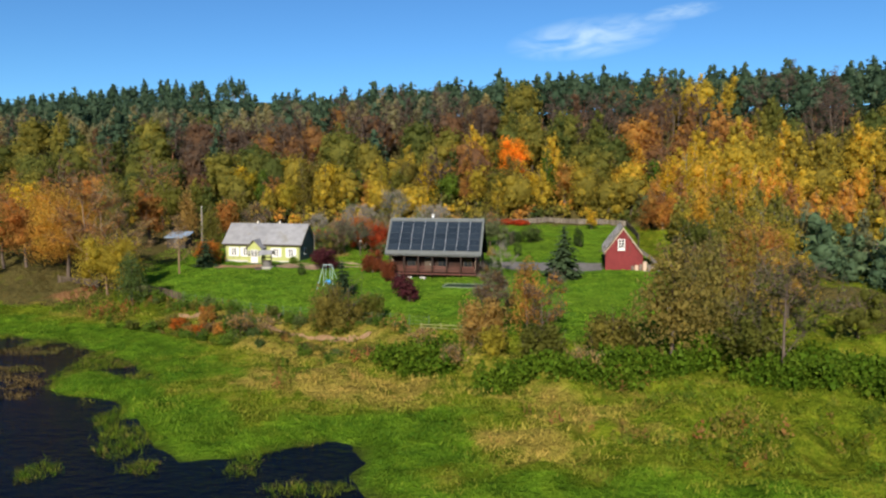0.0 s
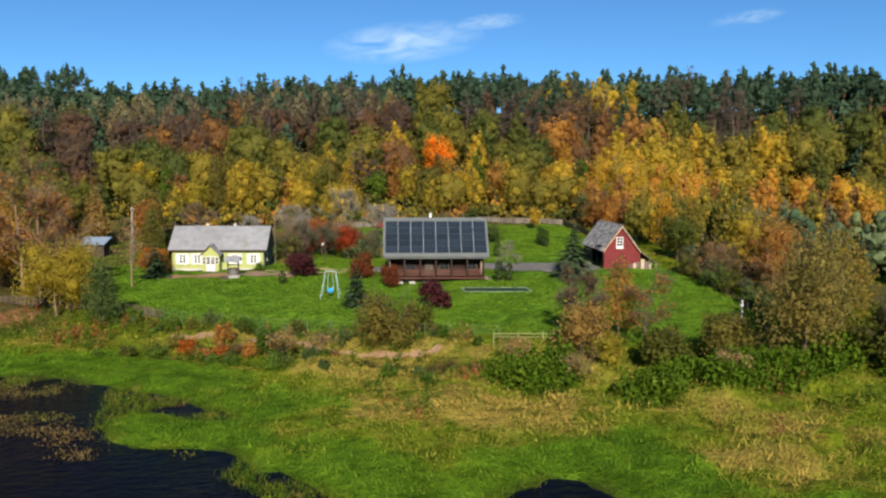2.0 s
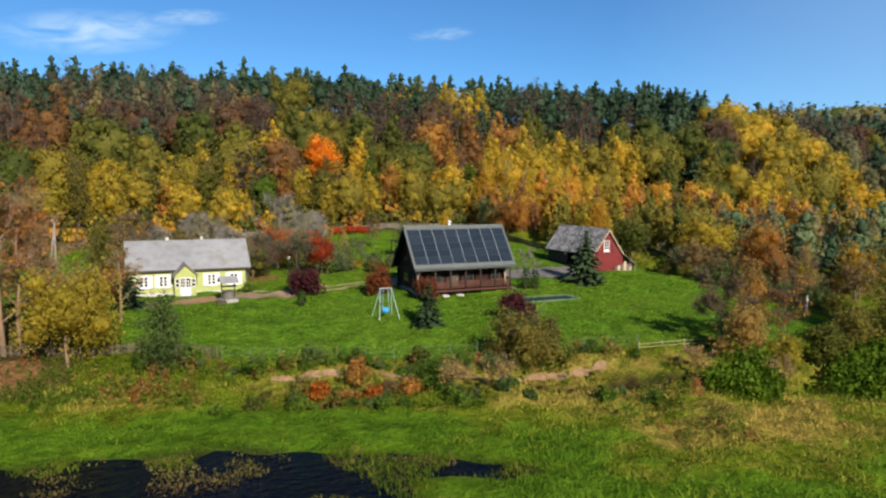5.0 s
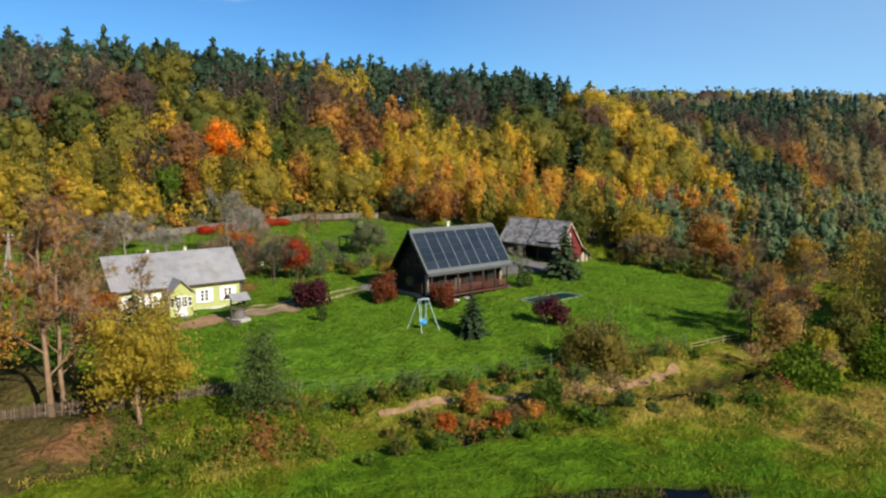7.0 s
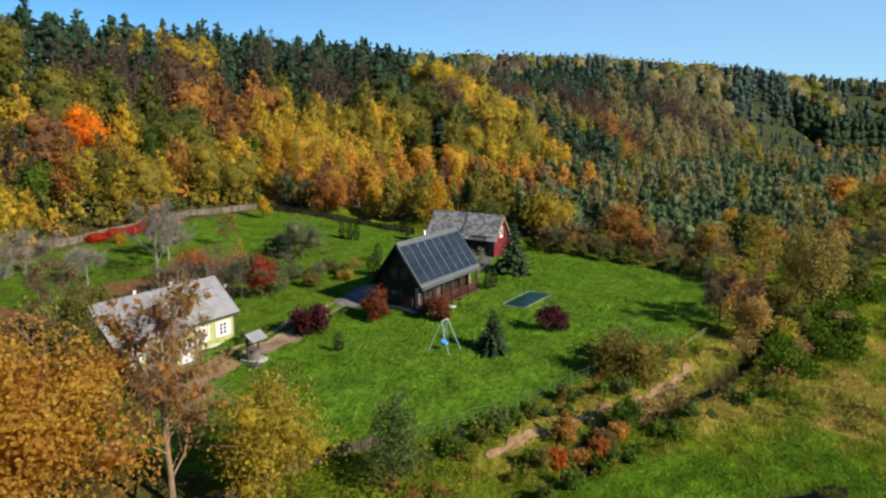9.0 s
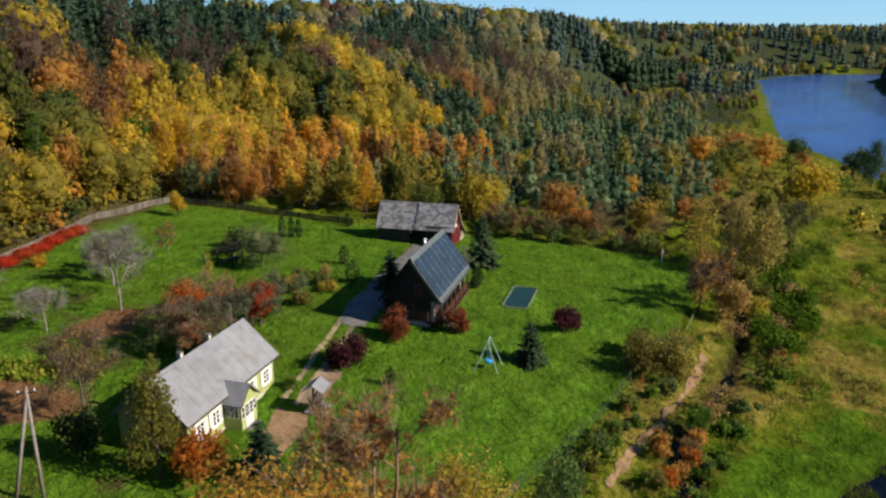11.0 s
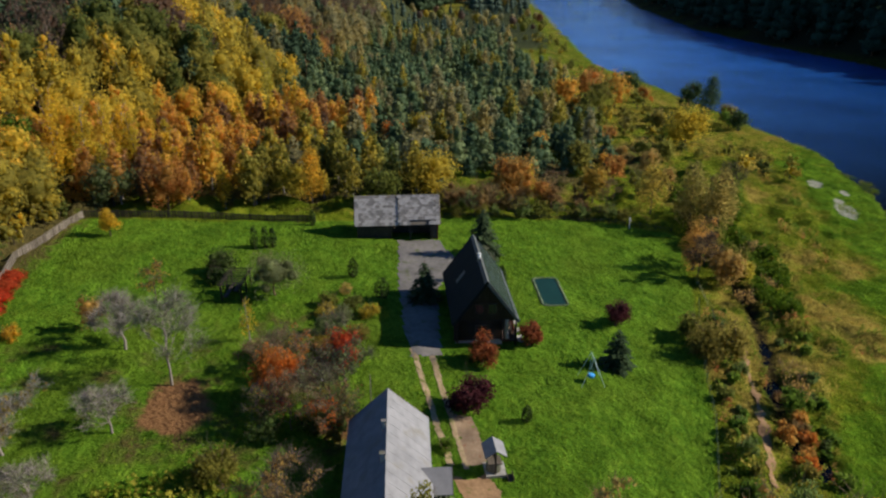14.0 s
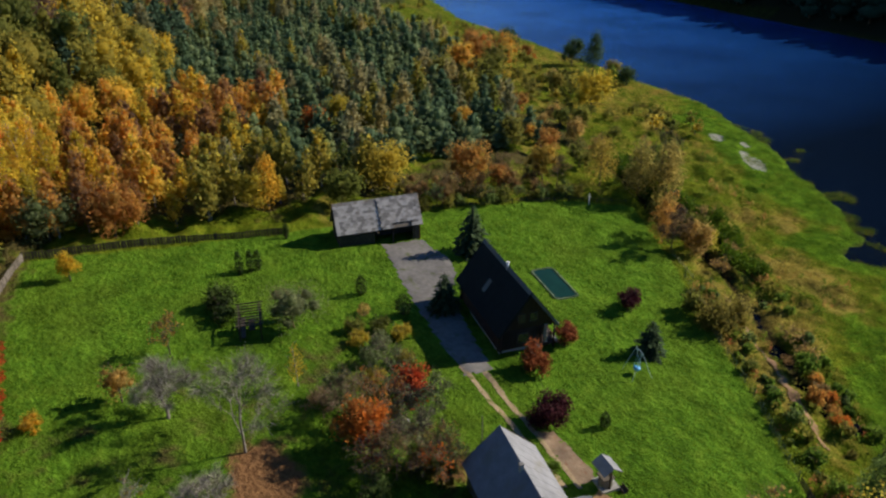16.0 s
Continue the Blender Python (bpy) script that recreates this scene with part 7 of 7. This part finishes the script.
# well-marked trees of the slope
plant("maple", "round", 17.5, 181.6, 12.6, 4.0, M_ORANGE, "brilliant orange maple on the wooded slope", "tree", 100, 1800, 0.55)
for i, (x, y, h) in enumerate(((53, 160.5, 14), (57, 157.5, 13), (50, 164, 13), (61, 154, 12), (55.5, 164.5, 15), (65, 156, 12), (48.5, 157, 9), (60, 148, 9), (64, 146.5, 9), (54, 151, 8), (50, 146, 8), (58, 140, 8), (68, 149, 10))):
    plant("golden_birch", "birch", x, y, h, h * .24, M_GOLD, "golden-leaved birch at the wood's edge", "tree", 101 + i % 3, 900, 0.5, M_PALEBARK, group="golden birches", turn=i * 80)
for i in range(34):                       # the trees that front the slope
    x = -58 + i * 3.3 + (i * 7 % 5) * .4
    y = float(foot(x)) + 4 + (i * 13 % 7)
    kind = ("round", "birch", "round", "round", "birch", "bare")[i % 6]
    m = (M_OLIVE, M_GOLD, M_YELLOWGREEN, M_GOLD, M_RUST, M_OLIVE, M_GREEN)[(i * 5) % 7]
    plant("slope_edge_tree", kind, x, y, 8.0 + (i * 11 % 6), 3.2, m, "autumn tree fronting the wooded slope", "tree", 110 + i % 3, 700, 0.55, group="slope edge trees", turn=i * 43)
# scrub along the meadow fence
r = random.Random(12)
SCRUB = [M_GREEN, M_LEAFGREEN, M_OLIVE, M_GREEN, M_LEAFGREEN, M_GREEN]
for i, (x, y, a) in enumerate(along([(-38, 96.5), (-24, 88.6), (-14, 82.6), (-4, 77.4)], 1.0)):
    x, y, h = x + r.uniform(-.8, .8), y + r.uniform(-1.3, 1.1), (r.uniform(.6, 1.3) + (.8 if i % 5 == 0 else 0)) * (1.15 if x < -16 else .85)
    plant("scrub_bush", "bush", x, y, h, h * .6, SCRUB[i % 6], "leafy scrub bush along the wire fence", "shrub", 120 + i % 4, 240, 0.28, group="fence scrub", turn=r.uniform(0, 360))
for i in range(24):
    t = r.random()
    x, y, h = -40 + 30 * t + r.uniform(-1.5, 1.5), 92 - 18 * t + r.uniform(-5.4, .4), r.uniform(.6, 1.4)
    if abs(float(line_d(DITCH, np.array([x]), np.array([y]))[0])) < 1.7 or abs(float(line_d(TRAIL, np.array([x]), np.array([y]))[0])) < 1.2:
        continue
    plant("scrub_bush", "bush", x, y, h, h * .8, SCRUB[i % 6], "leafy scrub bush in the rough meadow", "shrub", 124 + i % 3, 300, 0.3, group="meadow scrub", turn=r.uniform(0, 360))
for i, (x, y) in enumerate(((-29.5, 84.6), (-28.2, 83.4), (-30.8, 85.6), (-26.6, 83.0), (-25.2, 82.2), (-31.6, 86.2), (-20.5, 80.2))):
    plant("red_scrub", "bush", x, y, 1.4, 1.2, (M_RUST, M_FLAME, M_OLIVE, M_HEDGE, M_RUST, M_FLAME, M_HEDGE)[i], "orange-red scrub bush in the rough meadow", "shrub", 127, 420, 0.26, group="red scrub", turn=i * 90)
plant("green_bush", "bush", -23.6, 81.8, 3.0, 1.6, M_GREEN, "tall leafy green bush by the ditch", "shrub", 129, 900, 0.28)
plant("brown_bush", "bush", -28.0, 86.0, 2.6, 1.2, M_RUST, "brown-red upright bush by the footpath", "shrub", 130, 600, 0.28)
for i, (x, y) in enumerate(((-22.5, 80.0), (-19, 78.2), (12, 60.5), (-2, 72), (1, 66))):
    plant("brushwood_heap", "bare", x, y, 1.3, 1.7, M_DRYLEAF, "heap of pale dry brushwood in the meadow", "brushwood", 128, 260, 0.3, M_TANBARK, group="brushwood heaps", turn=i * 70)

# ---- grasses ----
def blades(n, tall, spread, seed, wide=0.05):
    r = np.random.default_rng(seed)
    c = np.concatenate([r.normal(size=(n, 2)) * spread, np.zeros((n, 1))], 1)
    a = r.random(n) * 6.28
    w = np.stack([np.cos(a), np.sin(a), 0 * a], 1) * wide * (.6 + .8 * r.random((n, 1)))
    tip = c + np.concatenate([r.normal(size=(n, 2)) * tall * .5, tall * (.55 + .6 * r.random((n, 1)))], 1)
    V = np.stack([c - w, c + w, tip], 1).reshape(-1, 3)
    return V, np.arange(n * 3).reshape(-1, 3)


NOTHING = (np.zeros((0, 3)), np.zeros((0, 3), int))
TUFTS = [(NOTHING, blades(12, .17, .3, s, .035)) for s in range(4)]
x, y, r2 = scatter(-64, 64, 26, 100, 0.62, lambda x, y: (line_d(BANK, x, y) > .3) & (inside(LAWN, x, y) < -.4) & (line_d(BANK, x, y) < 45) & (x < 60) & (np.abs(line_d(DITCH, x, y)) > .8), 81)
z, dry, d = ground_z(x, y), dryness(x, y), line_d(BANK, x, y)
tone = np.clip(.25 - .18 * lushness(x, y) - .12 * np.clip((x - 2) / 8, 0, 1) * (vnoise(x, y, 5, 53) > .42) + .58 * dry + .07 * r2.normal(size=len(x)) + .22 * (vnoise(x, y, 2.4, 52) - .5), 0, 1)
size = (.4 + .7 * r2.random(len(x))) * (.6 + .9 * vnoise(x, y, 3, 51))
stuff("meadow_grass", [(x[k], y[k], z[k] - .05, size[k], r2.random() * 6.28, tone[k], r2.integers(4)) for k in range(len(x))], TUFTS, [M_GRASSBLADE, M_GRASSBLADE], "rough tufted meadow grass, part dry and straw-coloured", "grass")
x, y, r2 = scatter(58, 190, -12, 78, 1.15, lambda x, y: (line_d(BANK, x, y) > .3) & (line_d(BANK, x, y) < 44) & (x > 60), 86)
z, dry = ground_z(x, y), dryness(x, y)
stuff("bank_grass", [(x[k], y[k], z[k] - .05, 1.2 + 1.3 * r2.random(), r2.random() * 6.28, np.clip(.3 + .6 * dry[k] + .12 * r2.normal(), 0, 1), r2.integers(4)) for k in range(len(x))], TUFTS, [M_GRASSBLADE, M_GRASSBLADE], "coarse grass on the river bank, part dry", "grass")
LOW = [(NOTHING, blades(7, .15, .22, s, .045)) for s in range(3)]
x, y, r2 = scatter(-60, 40, 66, 166, 0.54, lambda x, y: (inside(LAWN, x, y) > 0) & (vnoise(x, y, 3.5, 61) > .22) & (np.hypot((x - 4.3) / 4.8, (y - 97.4) / 2.6) > 1) & (bare_soil(x, y) < .4) & ~((x > -38) & (x < -22) & (y > 115.5) & (y < 131)) & ~((x > -9) & (x < 26) & (y > 104) & (y < 119)), 82)
z = ground_z(x, y)
stuff("lawn_grass", [(x[k], y[k], z[k] - .03, .6 + .8 * r2.random(), r2.random() * 6.28, r2.random(), r2.integers(3)) for k in range(len(x))], LOW, [M_LAWNBLADE, M_LAWNBLADE], "short green lawn grass with darker tufts", "grass")
TUSSOCK = [(NOTHING, blades(36, .24, .4, s + 60, .032)) for s in range(3)]
x, y, r2 = scatter(-62, 120, 4, 100, 1.5, lambda x, y: (line_d(BANK, x, y) > 1.5) & (inside(LAWN, x, y) < -1) & (line_d(BANK, x, y) < 42) & (vnoise(x, y, 6, 91) > .33) & (np.abs(line_d(DITCH, x, y)) > 1.1) & (np.abs(line_d(TRAIL, x, y)) > .9), 87)
z, dry, wet = ground_z(x, y), dryness(x, y), lushness(x, y)
stuff("tussocks", [(x[k], y[k], z[k], .7 + 1.1 * r2.random(), r2.random() * 6.28, np.clip(.24 - .18 * wet[k] + .5 * dry[k] + .3 * (vnoise(x[k], y[k], 5, 53) - .5) + .1 * r2.normal(), 0, 1), r2.integers(3)) for k in range(len(x))], TUSSOCK, [M_GRASSBLADE, M_GRASSBLADE], "uneven grass tussocks over the meadow", "grass")
REEDS = [(NOTHING, blades(20, .5, .34, s, .03)) for s in range(3)]


def reed_bed(x, y):
    d = line_d(BANK, x, y)
    isle = (((x + 32.5) / 2.6) ** 2 + ((y - 64.5) / 3) ** 2 < 1) & (d > -.5)
    return isle | (d > -9) & (d < 3) & (vnoise(x, y, 3.2, 71) > np.interp(d, [-9, -4, 0, 3], [.9, .8, .55, .5])) & (x > -60) & (x < 60)


x, y, r2 = scatter(-60, 60, 10, 92, 0.5, reed_bed, 83)
stuff("reeds", [(x[k], y[k], 1.42, .5 + .6 * r2.random(), r2.random() * 6.28, np.clip(.35 + .3 * r2.normal(), 0, 1), r2.integers(3)) for k in range(len(x))], REEDS, [M_REED, M_REED], "green and yellowing reeds at the water's edge", "reeds")
def floating_bed(x, y):
    d = line_d(BANK, x, y)
    return (d > -11) & (d < -.6) & (vnoise(x, y, 4.0, 75) > .58) & (vnoise(x, y, 1.6, 73) > .4) & (x > -56) & (x < -24)


WEED = [(NOTHING, blades(16, .16, .34, s + 20, .07)) for s in range(3)]
x, y, r2 = scatter(-56, 14, 26, 90, 0.5, floating_bed, 88)
stuff("water_weed", [(x[k], y[k], 1.47, .7 + .7 * r2.random(), r2.random() * 6.28, np.clip(.55 + 1.2 * (vnoise(x[k], y[k], 5, 74) - .5) + .08 * r2.normal(), 0, 1), r2.integers(3)) for k in range(len(x))], WEED, [M_WEED, M_WEED], "brown and olive weed floating in the shallows", "water weed")
NETTLE = [(NOTHING, leaf_cloud([(0, 0, .6, .5, .5, .7)], 34, .21, np.random.default_rng(s), single=True)) for s in range(3)]


def nettle_bed(x, y):
    return ((((x - 14) / 11) ** 2 + ((y - 61.5) / 3.6) ** 2 < 1) | (((x + 2.5) / 4) ** 2 + ((y - 67) / 2.4) ** 2 < 1) | (((x - 32) / 9) ** 2 + ((y - 56) / 4) ** 2 < 1)) & (vnoise(x, y, 2, 77) > .2)


x, y, r2 = scatter(-10, 44, 50, 74, 0.5, nettle_bed, 84)
z = ground_z(x, y)
stuff("nettles", [(x[k], y[k], z[k], .9 + .7 * r2.random(), r2.random() * 6.28, .22 * r2.random(), r2.integers(3)) for k in range(len(x))], NETTLE, [M_REED, M_REED], "dense green nettles and weeds in the meadow", "weeds")


def bramble_bed(x, y):
    d, u, w = line_d(BANK, x, y), .87 * x - .49 * y, .49 * x + .87 * y
    band = np.interp(x, [-50, -40, -12, 6, 30, 60], [.2, .3, .24, .05, .12, .1])
    return (inside(LAWN, x, y) < -.8) & (d > np.interp(x, [-30, 0], [8, 13])) & (d < 30) & (vnoise(u / 1.6, w, 3.4, 79) * .7 + vnoise(x, y, 1.4, 80) * .3 > .68 - band * .8) & (np.abs(line_d(DITCH, x, y)) > 1) & (np.abs(line_d(TRAIL, x, y)) > .8)


M_BRAMBLE = foliage("bramble_leaves", [(0.0, (0.05, 0.1, 0.012)), (0.55, (0.12, 0.17, 0.02)), (0.72, (0.24, 0.2, 0.04)), (0.86, (0.3, 0.17, 0.06)), (1.0, (0.32, 0.1, 0.04))], bump=0, grain=0.2)
x, y, r2 = scatter(-52, 56, 30, 104, 0.85, bramble_bed, 89)
z = ground_z(x, y)
stuff("brambles", [(x[k], y[k], z[k] - .15, .45 + .75 * r2.random() * vnoise(x[k], y[k], 4, 81) * 1.6, r2.random() * 6.28, np.clip(.15 + .75 * vnoise(x[k], y[k], 3, 82) + .16 * r2.normal(), 0, 1), r2.integers(3)) for k in range(len(x))], NETTLE, [M_BRAMBLE, M_BRAMBLE], "low brambles and weeds, green to rust, in the rough meadow", "weeds")
BEDLEAF = [(NOTHING, leaf_cloud([(0, 0, .3, .35, .35, .35)], 18, .3, np.random.default_rng(9)))]
x, y, r2 = scatter(-30, -20, 136, 150, 0.9, lambda x, y: (((x + 25.5) / 2.2) ** 2 + ((y - 143) / 6) ** 2 < 1), 85)
stuff("vegetable_rows", [(x[k], y[k], gz(x[k], y[k]), 1 + .4 * r2.random(), r2.random() * 6, .2 + .3 * r2.random(), 0) for k in range(len(x))], BEDLEAF, [M_GRASSBLADE, M_GRASSBLADE], "leafy vegetables growing in a garden bed", "vegetables")
